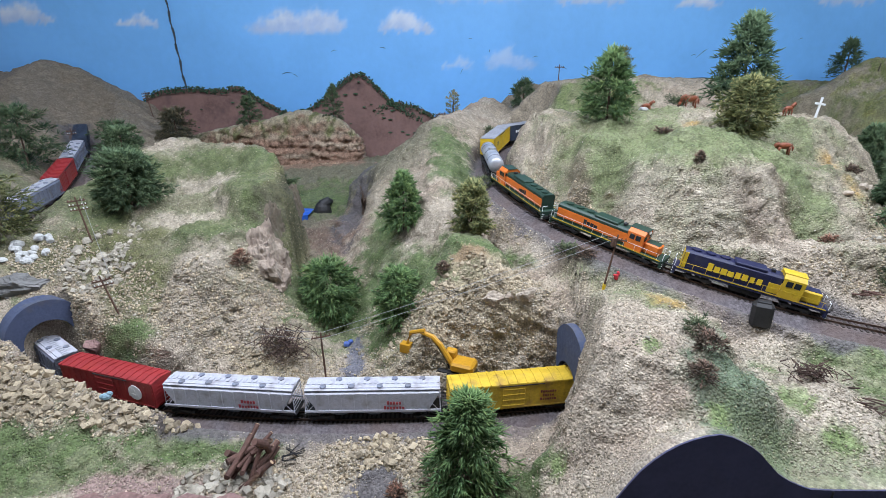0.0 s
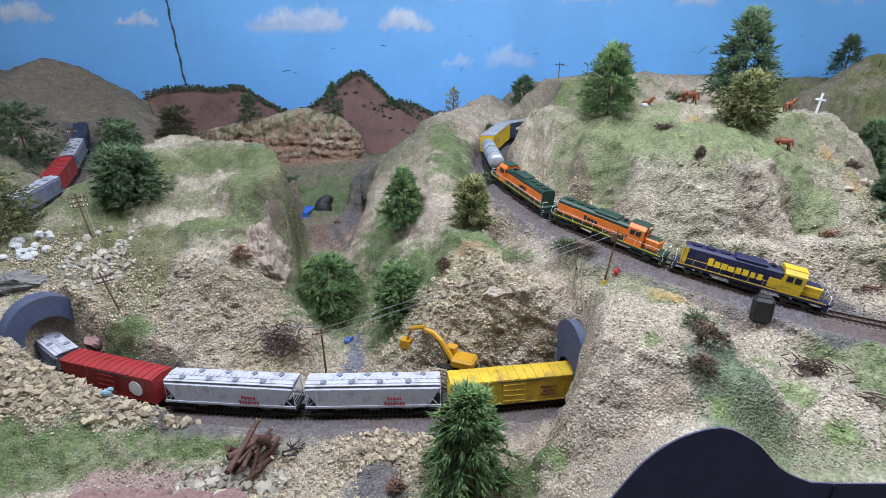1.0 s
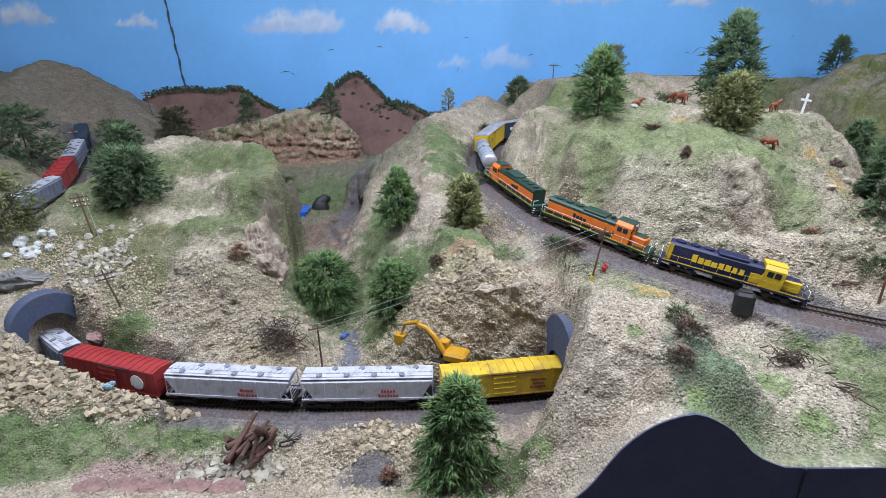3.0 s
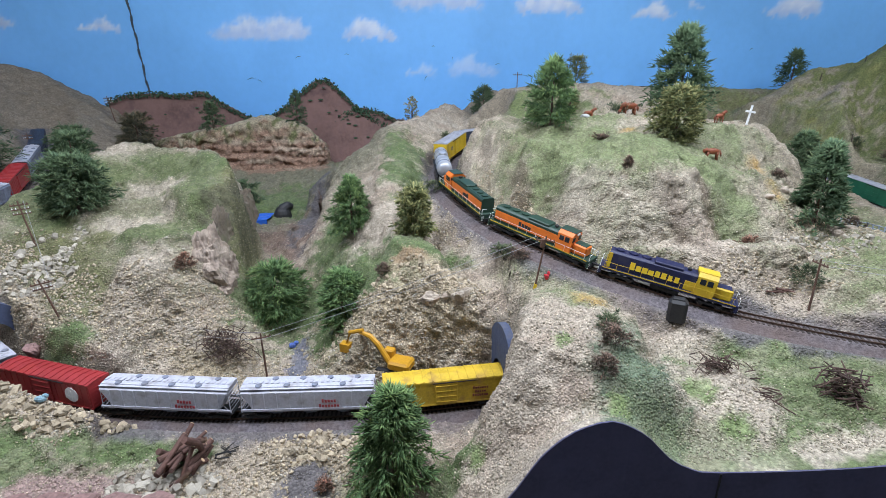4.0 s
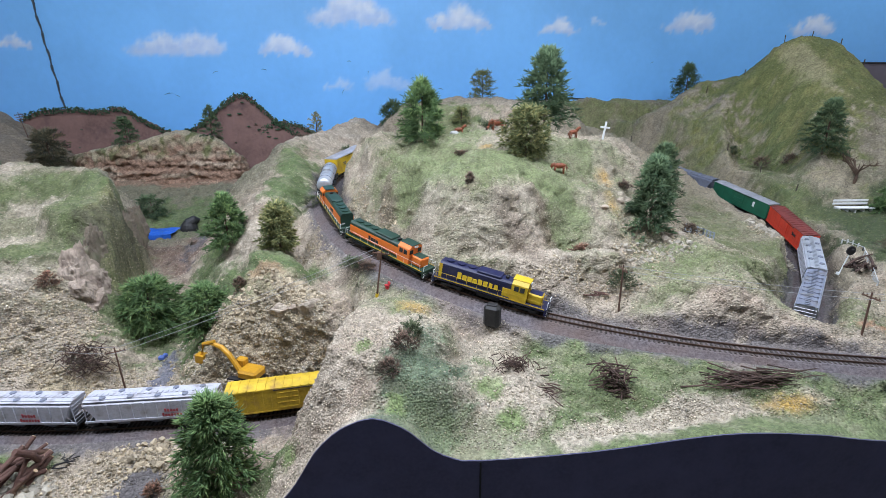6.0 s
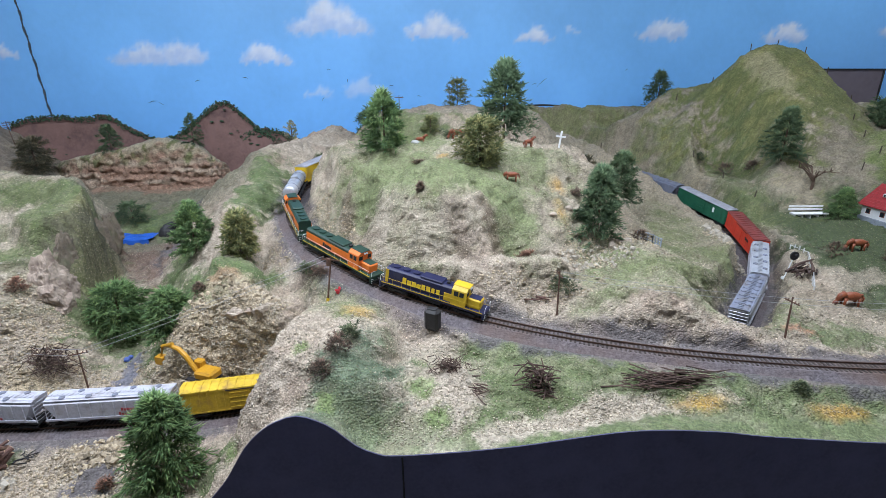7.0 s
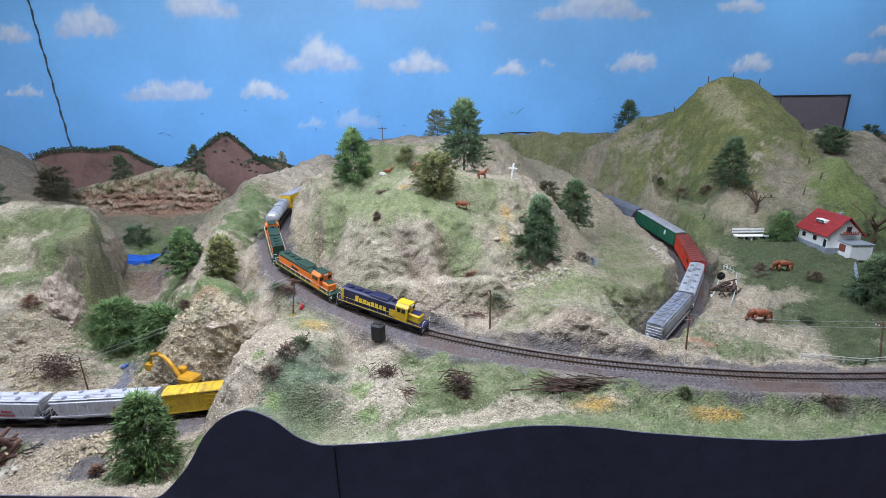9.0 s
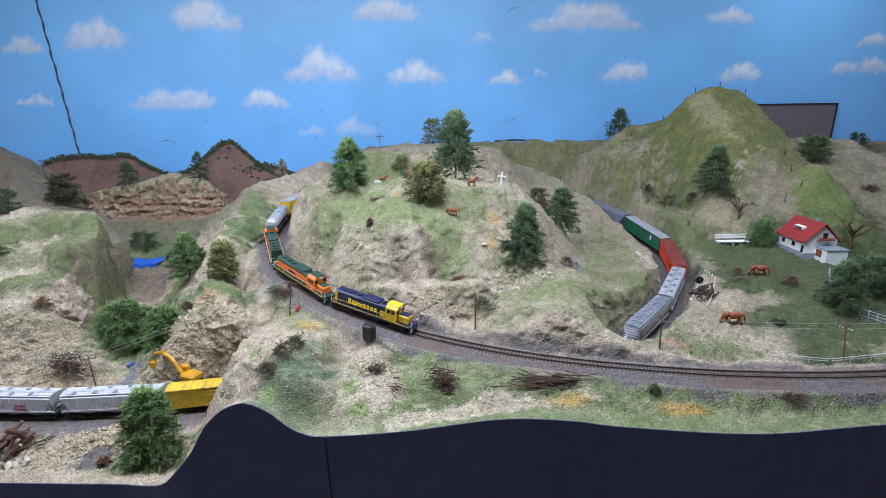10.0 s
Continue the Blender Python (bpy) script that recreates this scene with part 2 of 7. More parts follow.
def land(x, y):
    """The height of the ground."""
    east = smooth(0.12, 0.24, x)
    z = -0.02 + 0.03 * smooth(0.44, 0.60, y) + 0.11 * smooth(0.66, 1.2, y) + 0.07 * smooth(1.38, 1.68, y)
    plain = 0.105 + 0.03 * smooth(0.36, 0.46, y) + 0.05 * smooth(0.5, 0.9, y) + 0.20 * smooth(1.05, 1.7, y)
    z = z + (plain - z) * east
    # ground west of the green bluff, up to the brown hill
    z = mound(z, x, y, -0.984, 1.013, 0.363, 0.25, 0.201, 0.945)
    z = mound(z, x, y, -1.149, 1.501, 0.3, 0.25, 0.25, 1.0)
    z = mound(z, x, y, -1.40, 1.83, 0.06, 0.06, 0.535, 0.62, 0, 0.02, 0.06)
    z = mound(z, x, y, -1.62, 1.84, 0.12, 0.06, 0.49, 0.5, 0, 0.02, 0.06)
    z = mound(z, x, y, -1.2, 1.18, 0.16, 0.16, 0.3, 0.8)
    z = mound(z, x, y, -0.832, 0.802, 0.137, 0.059, 0.179, 0.995)
    # the green bluff: a long ramp that climbs northward and breaks off sheer on its east side
    ramp = 0.338 - 0.62 * np.maximum(0, 1.05 - y)
    east_edge = np.interp(y, (0.66, 0.74, 0.80, 0.92, 1.05, 1.2), (-0.40, -0.355, -0.310, -0.308, -0.338, -0.39))
    bluff = soft_min(ramp, 0.338 - 2.5 * np.maximum(0, y - 1.14), 0.03)
    bluff = soft_min(bluff, 0.338 - 0.9 * np.maximum(0, -0.66 - x), 0.03)
    z = soft_max(z, soft_min(bluff, 0.09 + 13.0 * (east_edge - x), 0.02), 0.015)
    z = mound(z, x, y, -0.375, 0.935, 0.055, 0.045, 0.290, 2.2, -35, 0.01, 0.025)
    z = mound(z, x, y, -0.42, 0.825, 0.055, 0.045, 0.230, 1.2, 0, 0.01, 0.025)
    z = mound(z, x, y, -0.408, 0.738, 0.036, 0.016, 0.192, 1.7, 0, 0.01, 0.02)
    z = mound(z, x, y, -0.605, 0.715, 0.04, 0.015, 0.140, 2.0, 0, 0.01, 0.02)
    z = mound(z, x, y, -0.56, 1.12, 0.10, 0.02, 0.335, 2.0, 0, 0.006, 0.015)
    z = hollow(z, x, y, -0.53, 0.965, 0.05, 0.03, 0.238, 0.9)
    z = hollow(z, x, y, -0.18, 1.04, 0.132, 0.26, 0.100, 13.0)
    # the terrace below the banded cliff
    z = mound(z, x, y, -0.54, 1.74, 0.235, 0.075, 0.19, 0.9, 0, 0.01, 0.02)
    # the middle ridge
    d, h = from_line(x, y, RIDGE_LINE)
    z = soft_max(z, h - np.interp(y, (0.8, 0.95, 1.15), (1.3, 1.1, 0.72)) * np.maximum(0, d - 0.02), 0.02)
    z = mound(z, x, y, 0.262, 0.547, 0.084, 0.101, 0.202, 1.645)
    z = mound(z, x, y, 0.285, 0.447, 0.066, 0.049, 0.182, 1.51)
    # the big hill with its pasture: a gentle top over a steep face
    z = mound(z, x, y, 0.557, 1.033, 0.24, 0.101, 0.415, 1.0, 0, 0.02)
    z = mound(z, x, y, 0.263, 1.107, 0.061, 0.084, 0.398, 1.639, 0, 0.01)
    z = mound(z, x, y, 0.325, 0.965, 0.045, 0.055, 0.372, 2.2, 0, 0.01, 0.02)
    z = mound(z, x, y, 0.48, 0.885, 0.145, 0.12, 0.388, 1.8, 0, 0.05, 0.025)
    z = mound(z, x, y, 0.52, 0.685, 0.15, 0.022, 0.238, 1.0, 0, 0.005, 0.02)
    z = mound(z, x, y, 0.665, 0.85, 0.075, 0.04, 0.328, 1.0)
    z = mound(z, x, y, 0.833, 0.742, 0.105, 0.127, 0.232, 0.364)
    z = mound(z, x, y, 0.795, 0.590, 0.055, 0.032, 0.222, 0.9, -20, 0.01, 0.02)
    z = mound(z, x, y, 0.93, 0.585, 0.06, 0.015, 0.182, 0.7)
    z = mound(z, x, y, 0.56, 1.505, 0.27, 0.15, 0.475, 1.0)
    z = mound(z, x, y, 0.897, 1.852, 0.602, 0.066, 0.460, 0.802)
    # the tall green hill
    z = mound(z, x, y, 1.63, 1.51, 0.12, 0.08, 0.668, 0.95, 0, 0.055)
    z = mound(z, x, y, 1.597, 1.649, 0.235, 0.07, 0.543, 0.64)
    z = mound(z, x, y, 1.974, 1.467, 0.169, 0.107, 0.479, 0.608)
    z = mound(z, x, y, 1.76, 1.18, 0.05, 0.05, 0.415, 1.0)
    z = mound(z, x, y, 1.667, 1.834, 1.002, 0.054, 0.454, 0.813)
    z = hollow(z, x, y, 1.36, 1.25, 0.06, 0.14, 0.268, 1.9, -12, 0.05)
    z = mound(z, x, y, 1.53, 0.99, 0.16, 0.10, 0.212, 0.28, 0, 0.006, 0.02)
    # the pit and the creek that leads from it
    z = hollow(z, x, y, -0.275, 1.17, 0.075, 0.12, 0.115, 3.5)
    z = hollow(z, x, y, -0.43, 1.30, 0.15, 0.085, 0.096, 2.5)
    z = hollow(z, x, y, -0.175, 0.74, 0.02, 0.06, 0.055, 1.3)
    z = hollow(z, x, y, 0.02, 0.640, 0.12, 0.014, 0.034, 2.7)
    z = hollow(z, x, y, 0.085, 0.545, 0.085, 0.078, 0.0, 5.0)
    # beds of the four lines
    z = bed(z, x, y, WEST_LINE[WEST_LINE[:, 1] < 1.62], 0.034, 0.9, 0.8)
    z = bed(z, x, y, MEADOW_LINE[(MEADOW_LINE[:, 1] > 0.585) & (MEADOW_LINE[:, 1] < 1.72)], 0.036, 2.5, 0.8)
    z = bed(z, x, y, HILL_LINE[HILL_LINE[:, 1] < 1.45], 0.036, 3.0, 1.2)
    z = bed(z, x, y, FRONT_LINE[(FRONT_LINE[:, 0] > -0.645) & (FRONT_LINE[:, 0] < 0.178)], 0.028, 7.0, 1.0)
    d, h = from_line(x, y, FRONT_LINE[(FRONT_LINE[:, 0] > 0.12) & (FRONT_LINE[:, 0] < 0.176)])
    z = np.where(x < 0.190, soft_min(z, h + 8.0 * np.maximum(0, d - 0.036), 0.012), z)
    return z


# ---- the large structure ----
FASCIA_TOP = spline([(-2.0, 0.42, 0.0), (-0.5, 0.415, 0.0), (-0.05, 0.400, -0.004), (0.06, 0.385, 0.0), (0.10, 0.370, 0.015), (0.128, 0.362, 0.042), (0.156, 0.359, 0.075), (0.171, 0.360, 0.098), (0.187, 0.361, 0.125), (0.208, 0.361, 0.148),
                     (0.229, 0.360, 0.162), (0.253, 0.359, 0.169), (0.275, 0.360, 0.160), (0.295, 0.360, 0.146), (0.318, 0.361, 0.121), (0.344, 0.361, 0.106), (0.374, 0.360, 0.102), (0.50, 0.352, 0.112), (0.65, 0.340, 0.136),
                     (0.76, 0.338, 0.130), (0.85, 0.342, 0.112), (1.06, 0.328, 0.10), (1.28, 0.338, 0.10), (1.6, 0.34, 0.10), (2.7, 0.34, 0.10)])


def edge_at(x):
    """Where the front edge of the land lies, and how high."""
    return np.interp(x, FASCIA_TOP[:, 0], FASCIA_TOP[:, 1]), np.interp(x, FASCIA_TOP[:, 0], FASCIA_TOP[:, 2])


TILE = np.random.RandomState(3).uniform(-1, 1, (128, 128))


def wave(x, y, size, seed=0.0, deep=3):
    """Smooth noise over the plan, about -1 to 1."""
    x, y = np.asarray(x, float), np.asarray(y, float)
    out, amp, k = 0.0, 1.0, 2.2 / size
    for octave in range(deep):
        turn = 0.6 + 1.1 * octave
        u = (x * math.cos(turn) - y * math.sin(turn)) * k + 17.3 * seed + 31 * octave
        v = (x * math.sin(turn) + y * math.cos(turn)) * k + 9.1 * seed + 47 * octave
        i, j = np.floor(u).astype(int), np.floor(v).astype(int)
        fu, fv = u - i, v - j
        fu, fv = fu * fu * (3 - 2 * fu), fv * fv * (3 - 2 * fv)
        i, j, i1, j1 = i % 128, j % 128, (i + 1) % 128, (j + 1) % 128
        out = out + amp * ((TILE[i, j] * (1 - fu) + TILE[i1, j] * fu) * (1 - fv) + (TILE[i, j1] * (1 - fu) + TILE[i1, j1] * fu) * fv)
        amp, k = amp * 0.55, k * 2.1
    return out * 1.25


def ground_height(x, y):
    """The land with its crags and lumps, pinned to the front edge and kept even along the lines."""
    x, y = np.asarray(x, float), np.asarray(y, float)
    calm = np.ones(np.shape(x))
    for line in (FRONT_LINE, HILL_LINE, MEADOW_LINE, WEST_LINE):
        calm = np.minimum(calm, smooth(0.028, 0.06, from_line(x, y, line)[0]))
    near = calm * smooth(0.40, 0.44, y) * (1 - 0.6 * smooth(1.2, 1.4, y))
    u = near * 0.008 * wave(x, y, 0.09, 41, 2)
    v = near * 0.008 * wave(x, y, 0.09, 43, 2)
    z = land(x + u, y + v)
    z = z + calm * (0.006 * wave(x, y, 0.13, 1) + 0.0045 * (0.45 - np.abs(wave(x, y, 0.06, 2))) + 0.0018 * wave(x, y, 0.018, 5, 3))
    ye, ze = edge_at(x)
    s = smooth(0.0, 0.06, y - ye)
    return ze + (z - ze) * s


def spot(x, y, cx, cy, rx, ry, turn=0.0, edge=0.35, seed=0.0, n=None):
    """A ragged patch, 1 inside and 0 outside."""
    c, s = math.cos(radians(turn)), math.sin(radians(turn))
    p, q = (x, y) if n is None else n
    out = np.zeros(len(x))
    near = np.nonzero((np.abs(x - cx) < 2.2 * max(rx, ry)) & (np.abs(y - cy) < 2.2 * max(rx, ry)))[0]
    u, v = (x[near] - cx) * c + (y[near] - cy) * s, (y[near] - cy) * c - (x[near] - cx) * s
    r = np.hypot(u / rx, v / ry) + 0.30 * wave(p[near], q[near], 0.07, seed) + 0.20 * wave(p[near], q[near], 0.02, seed + 1)
    out[near] = 1 - smooth(1 - edge, 1 + edge, r)
    return out


SAND, PALE, DARK_SOIL = (0.405, 0.335, 0.258), (0.44, 0.372, 0.292), (0.17, 0.12, 0.09)
GRASS, MOSS, LIME = (0.115, 0.152, 0.060), (0.11, 0.15, 0.092), (0.18, 0.235, 0.09)
GRAVEL, ORANGE, RED_SOIL, BROWN = (0.125, 0.112, 0.115), (0.50, 0.29, 0.06), (0.34, 0.15, 0.10), (0.33, 0.25, 0.19)


def cover(x, y, z):
    """The colour of the ground's scatter: tan grit, turf, gravel, bare soil."""
    p, q = x + 0.30 * z, y + 0.90 * z

    def patch(*a, **more):
        return spot(x, y, *a, n=(p, q), **more)

    rgb = np.tile(np.array(SAND), (len(x), 1))
    fine = wave(p, q, 0.03, 9)
    ragged = smooth(-0.75, 0.35, wave(p, q, 0.045, 21))

    def lay(colour, mask, strength=1.0, solid=False):
        nonlocal rgb
        k = np.clip(mask, 0, 1) * strength
        if colour[1] > colour[0] and not solid:
            k = k * (0.8 + 0.2 * ragged)
        k = k[:, None]
        rgb = rgb * (1 - k) + np.array(colour) * k

    lay(PALE, smooth(-0.2, 0.9, wave(p, q, 0.17, 11)), 0.75)
    lay(BROWN, smooth(0.25, 1.0, wave(p, q, 0.11, 12)), 0.65)
    # far parts keep to earthier tones
    lay((0.27, 0.225, 0.165), smooth(1.25, 1.5, y) * (x > 0.2), 0.85)
    lay(BROWN, smooth(-0.85, -1.05, x) * smooth(1.0, 1.3, y), 0.9)
    lay((0.25, 0.18, 0.15), patch(-1.45, 1.75, 0.55, 0.34, seed=2), 0.97)
    lay((0.14, 0.135, 0.085), smooth(1.05, 1.25, y) * smooth(0.02, -0.08, x) * smooth(-0.9, -0.7, x), 0.85)
    lay((0.22, 0.18, 0.13), smooth(1.45, 1.65, y) * (x > 0.15), 0.6)
    turf = 0.75 + 0.3 * fine
    for cx, cy, rx, ry, turn in ((-0.50, 0.968, 0.038, 0.032, 0), (-0.36, 0.905, 0.045, 0.085, 25), (-0.425, 0.815, 0.065, 0.026, 10), (-0.46, 1.055, 0.12, 0.035, -8), (-0.39, 1.0, 0.06, 0.05, 0), (-0.60, 1.02, 0.05, 0.03, 0), (-0.50, 0.665, 0.07, 0.02, 0), (-0.62, 0.86, 0.06, 0.05, 0),
                                 (-0.72, 0.93, 0.12, 0.10, 0), (-0.95, 0.75, 0.2, 0.07, 0), (-0.56, 0.50, 0.13, 0.05, 0), (-0.34, 0.525, 0.10, 0.03, 0), (-0.75, 0.52, 0.15, 0.05, 0), (-0.36, 1.42, 0.16, 0.10, 0), (-0.22, 0.84, 0.08, 0.09, 0),
                                 (-0.13, 0.95, 0.05, 0.12, 0), (-0.07, 0.75, 0.07, 0.08, 0), (0.02, 0.76, 0.08, 0.05, 20), (0.07, 0.745, 0.06, 0.04, 20), (0.02, 1.19, 0.06, 0.09, 0), (0.02, 1.05, 0.05, 0.10, 0), (-1.15, 1.05, 0.2, 0.16, 0), (-0.02, 0.465, 0.05, 0.04, 0),
                                 (0.10, 0.46, 0.03, 0.03, 0)):
        lay(GRASS, patch(cx, cy, rx, ry, turn, seed=cx * 7 % 5), 1.0)
    for cx, cy, rx, ry, turn in ((0.36, 0.99, 0.13, 0.09, 0), (0.32, 0.92, 0.08, 0.07, 0), (0.42, 0.86, 0.13, 0.08, 0), (0.53, 0.83, 0.16, 0.06, 0), (0.60, 0.76, 0.05, 0.08, 20), (0.67, 0.92, 0.11, 0.07, 0), (0.45, 0.74, 0.05, 0.03, 0),
                                 (0.34, 0.725, 0.10, 0.035, -25), (0.25, 0.69, 0.06, 0.03, -30), (0.29, 0.61, 0.06, 0.045, 0), (0.78, 0.75, 0.08, 0.06, 0), (0.82, 0.66, 0.12, 0.05, 0), (1.0, 0.80, 0.13, 0.07, 0), (1.10, 1.04, 0.06, 0.16, 0),
                                 (0.72, 0.60, 0.06, 0.03, 0), (0.93, 0.58, 0.10, 0.04, 0), (0.50, 1.10, 0.25, 0.07, 0)):
        lay((0.178, 0.205, 0.095), patch(cx, cy, rx, ry, turn, 0.5, cx * 9 % 5), 0.9)
    lay((0.125, 0.140, 0.062), patch(-0.50, 0.94, 0.20, 0.20, 0, seed=7), 0.75)
    for cx, cy, rx, ry, turn in ((-0.555, 0.785, 0.055, 0.055, 0), (-0.60, 0.82, 0.08, 0.045, 0), (-0.505, 0.725, 0.045, 0.045, 0), (-0.70, 0.79, 0.10, 0.03, 0), (-0.33, 1.02, 0.02, 0.12, 0), (-0.305, 0.90, 0.02, 0.10, 0)):
        lay((0.138, 0.136, 0.060), patch(cx, cy, rx, ry, turn, seed=cx * 5 % 3), 0.9)
    for cx, cy, rx, ry, turn in ((-0.405, 0.735, 0.045, 0.035, 0), (-0.49, 0.862, 0.075, 0.022, 10), (-0.64, 1.09, 0.07, 0.03, 0), (-0.445, 0.955, 0.022, 0.05, 20), (-0.575, 0.93, 0.025, 0.05, 0), (-0.50, 1.01, 0.06, 0.014, 0)):
        lay(PALE, patch(cx, cy, rx, ry, turn, seed=cx * 3 % 4), 0.85)
    for cx, cy, rx, ry, turn in ((0.45, 0.735, 0.075, 0.03, 0), (0.74, 0.86, 0.022, 0.09, 15), (0.66, 0.715, 0.05, 0.025, 0), (0.335, 0.80, 0.03, 0.05, 0)):
        lay(PALE, patch(cx, cy, rx, ry, turn, 0.75, cx * 4 % 3), 0.8)
    lay((0.19, 0.14, 0.10), patch(0.55, 0.745, 0.016, 0.05, 25, seed=1), 0.7)
    # shore side of the right foreground
    lay(MOSS, patch(0.32, 0.43, 0.045, 0.10, -25, seed=3), 0.95)
    lay((0.165, 0.19, 0.10), patch(0.42, 0.385, 0.16, 0.035, 0, seed=4), 0.7)
    lay(GRASS, smooth(0.36, 0.44, x + 0.5 * (y - 0.45) + 0.04 * wave(p, q, 0.1, 5)) * (1 - smooth(0.0, 0.012, y - np.interp(x, HILL_LINE[100:, 0], HILL_LINE[100:, 1]) + 0.03)) * (y < 0.62), 0.92)
    lay(PALE, patch(0.43, 0.455, 0.055, 0.055, 0, seed=1), 0.95)
    lay(PALE, patch(0.41, 0.545, 0.08, 0.03, -30, seed=1), 0.8)
    lay(PALE, patch(0.62, 0.385, 0.17, 0.022, 4, seed=6), 0.9)
    lay(LIME, patch(0.40, 0.460, 0.022, 0.02, 0, seed=2), 0.9)
    lay(LIME, patch(0.42, 0.412, 0.018, 0.016, 0, seed=2), 0.9)
    for cx, cy in ((0.133, 0.438), (0.235, 0.473), (0.276, 0.396)):
        lay(LIME, patch(cx, cy, 0.010, 0.010), 0.9)
    lay((0.25, 0.215, 0.155), patch(1.02, 0.80, 0.20, 0.24, 0, seed=6) * smooth(0.0, 0.1, rgb[:, 0] - rgb[:, 1] + 0.05), 0.5)
    lay((0.235, 0.205, 0.135), patch(1.08, 0.98, 0.26, 0.34, 0, 0.5, 6), 0.55)
    lay((0.20, 0.18, 0.12), smooth(-0.62, -0.80, x) * smooth(0.70, 0.80, y), 0.55)
    for cx, cy, rx, ry in ((1.03, 0.98, 0.06, 0.10), (0.97, 0.84, 0.06, 0.05), (1.08, 0.80, 0.05, 0.07), (0.90, 0.67, 0.09, 0.03), (1.06, 0.62, 0.06, 0.03), (1.12, 1.12, 0.04, 0.08), (0.98, 0.72, 0.05, 0.03)):
        lay((0.150, 0.168, 0.074), patch(cx, cy, rx, ry, 0, 0.5, cx * 8 % 4), 0.85)
    # meadow and green hill
    meadow = smooth(1.20, 1.30, x + 0.03 * wave(p, q, 0.12, 8)) * (1 - smooth(1.05, 1.2, y)) * smooth(0.46, 0.48, y)
    lay((0.058, 0.080, 0.032), meadow, 0.97, True)
    lay((0.10, 0.14, 0.05), patch(1.12, 0.53, 0.12, 0.035, 0), 0.8)
    for cx, cy, rx, ry in ((1.29, 0.715, 0.09, 0.03), (1.24, 0.80, 0.03, 0.07), (1.30, 0.99, 0.03, 0.10), (1.20, 0.56, 0.06, 0.03), (1.55, 0.52, 0.15, 0.03)):
        lay(SAND, patch(cx, cy, rx, ry, seed=cx), 0.65)
    lay((0.275, 0.235, 0.165), patch(1.06, 1.50, 0.30, 0.34, 0, 0.4, 2), 0.8)
    for cx, cy, rx, ry in ((1.02, 1.35, 0.10, 0.03), (1.15, 1.55, 0.12, 0.04), (0.92, 1.62, 0.12, 0.04), (1.28, 1.42, 0.05, 0.10), (1.20, 1.72, 0.14, 0.05), (1.32, 1.10, 0.05, 0.10)):
        lay((0.15, 0.165, 0.07), patch(cx, cy, rx, ry, seed=cx * 3), 0.85)
    lay((0.135, 0.150, 0.050), patch(1.67, 1.48, 0.33, 0.36, 0, 0.2, 5), 0.97, True)
    lay((0.24, 0.225, 0.085), smooth(0.1, 0.9, wave(p, q, 0.09, 6)) * patch(1.58, 1.46, 0.34, 0.32), 0.6)
    lay((0.38, 0.33, 0.20), patch(1.56, 1.42, 0.03, 0.10, 20, seed=8), 0.6)
    lay((0.25, 0.21, 0.155), patch(1.64, 1.15, 0.07, 0.10, -25, seed=7), 0.85)
    lay((0.22, 0.19, 0.135), patch(1.95, 1.20, 0.14, 0.16, 0, seed=7), 0.85)
    lay((0.15, 0.19, 0.06), patch(1.76, 1.08, 0.08, 0.10, 0, seed=4), 0.9)
    lay((0.10, 0.13, 0.05), patch(1.38, 1.25, 0.07, 0.16, -20, seed=4), 0.75)
    lay((0.17, 0.19, 0.07), patch(0.9, 1.80, 0.4, 0.05, 0, seed=4), 0.8)
    lay((0.13, 0.17, 0.06), patch(0.38, 1.32, 0.14, 0.10, 0, seed=5), 0.9)
    for cx, cy, rx, ry in ((1.12, 1.42, 0.09, 0.13), (1.22, 1.20, 0.05, 0.11), (1.03, 1.62, 0.15, 0.06), (1.46, 1.10, 0.06, 0.05), (1.30, 1.30, 0.05, 0.08), (0.88, 1.70, 0.12, 0.05)):
        lay((0.315, 0.262, 0.19), patch(cx, cy, rx, ry, 0, 0.6, cx * 6 % 4), 0.8)
    # flowers, dark scrub and streaks
    for cx, cy, rx, ry in ((0.305, 0.585, 0.022, 0.016), (0.78, 0.393, 0.026, 0.011), (0.965, 0.374, 0.035, 0.010), (0.725, 0.90, 0.016, 0.012), (0.70, 0.80, 0.010, 0.014), (0.47, 0.93, 0.012, 0.008)):
        lay(ORANGE, patch(cx, cy, rx, ry, edge=0.8, seed=cx * 3), 0.7)
    lay((0.42, 0.20, 0.12), patch(1.02, 0.53, 0.035, 0.012, 0, seed=3), 0.7)
    for cx, cy, rx, ry, turn in ((0.49, 0.72, 0.02, 0.05, 30), (0.198, 0.724, 0.03, 0.015, -30), (0.68, 0.86, 0.012, 0.05, 35), (0.30, 0.80, 0.015, 0.05, 0), (0.26, 0.90, 0.012, 0.06, 10)):
        lay(DARK_SOIL, patch(cx, cy, rx, ry, turn, edge=0.7, seed=cx * 5), 0.6)
    lay((0.44, 0.26, 0.17), patch(0.05, 0.735, 0.03, 0.012, 0), 0.6)
    # pit, creek, rubble, gravel, red rock
    lay((0.20, 0.13, 0.10), patch(-0.25, 1.13, 0.10, 0.12, 0, seed=2) * smooth(0.19, 0.13, z), 0.9)
    # bluff's sheer side: brown-green, darkened to paint in the overhang's shade
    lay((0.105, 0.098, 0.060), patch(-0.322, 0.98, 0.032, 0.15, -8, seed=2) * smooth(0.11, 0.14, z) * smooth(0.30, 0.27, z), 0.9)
    lay(GRAVEL, patch(-0.20, 1.45, 0.055, 0.20, -20, 0.25, 3), 0.85)
    lay(GRAVEL, patch(-0.23, 1.20, 0.045, 0.14, 0, 0.25, 3), 0.85)
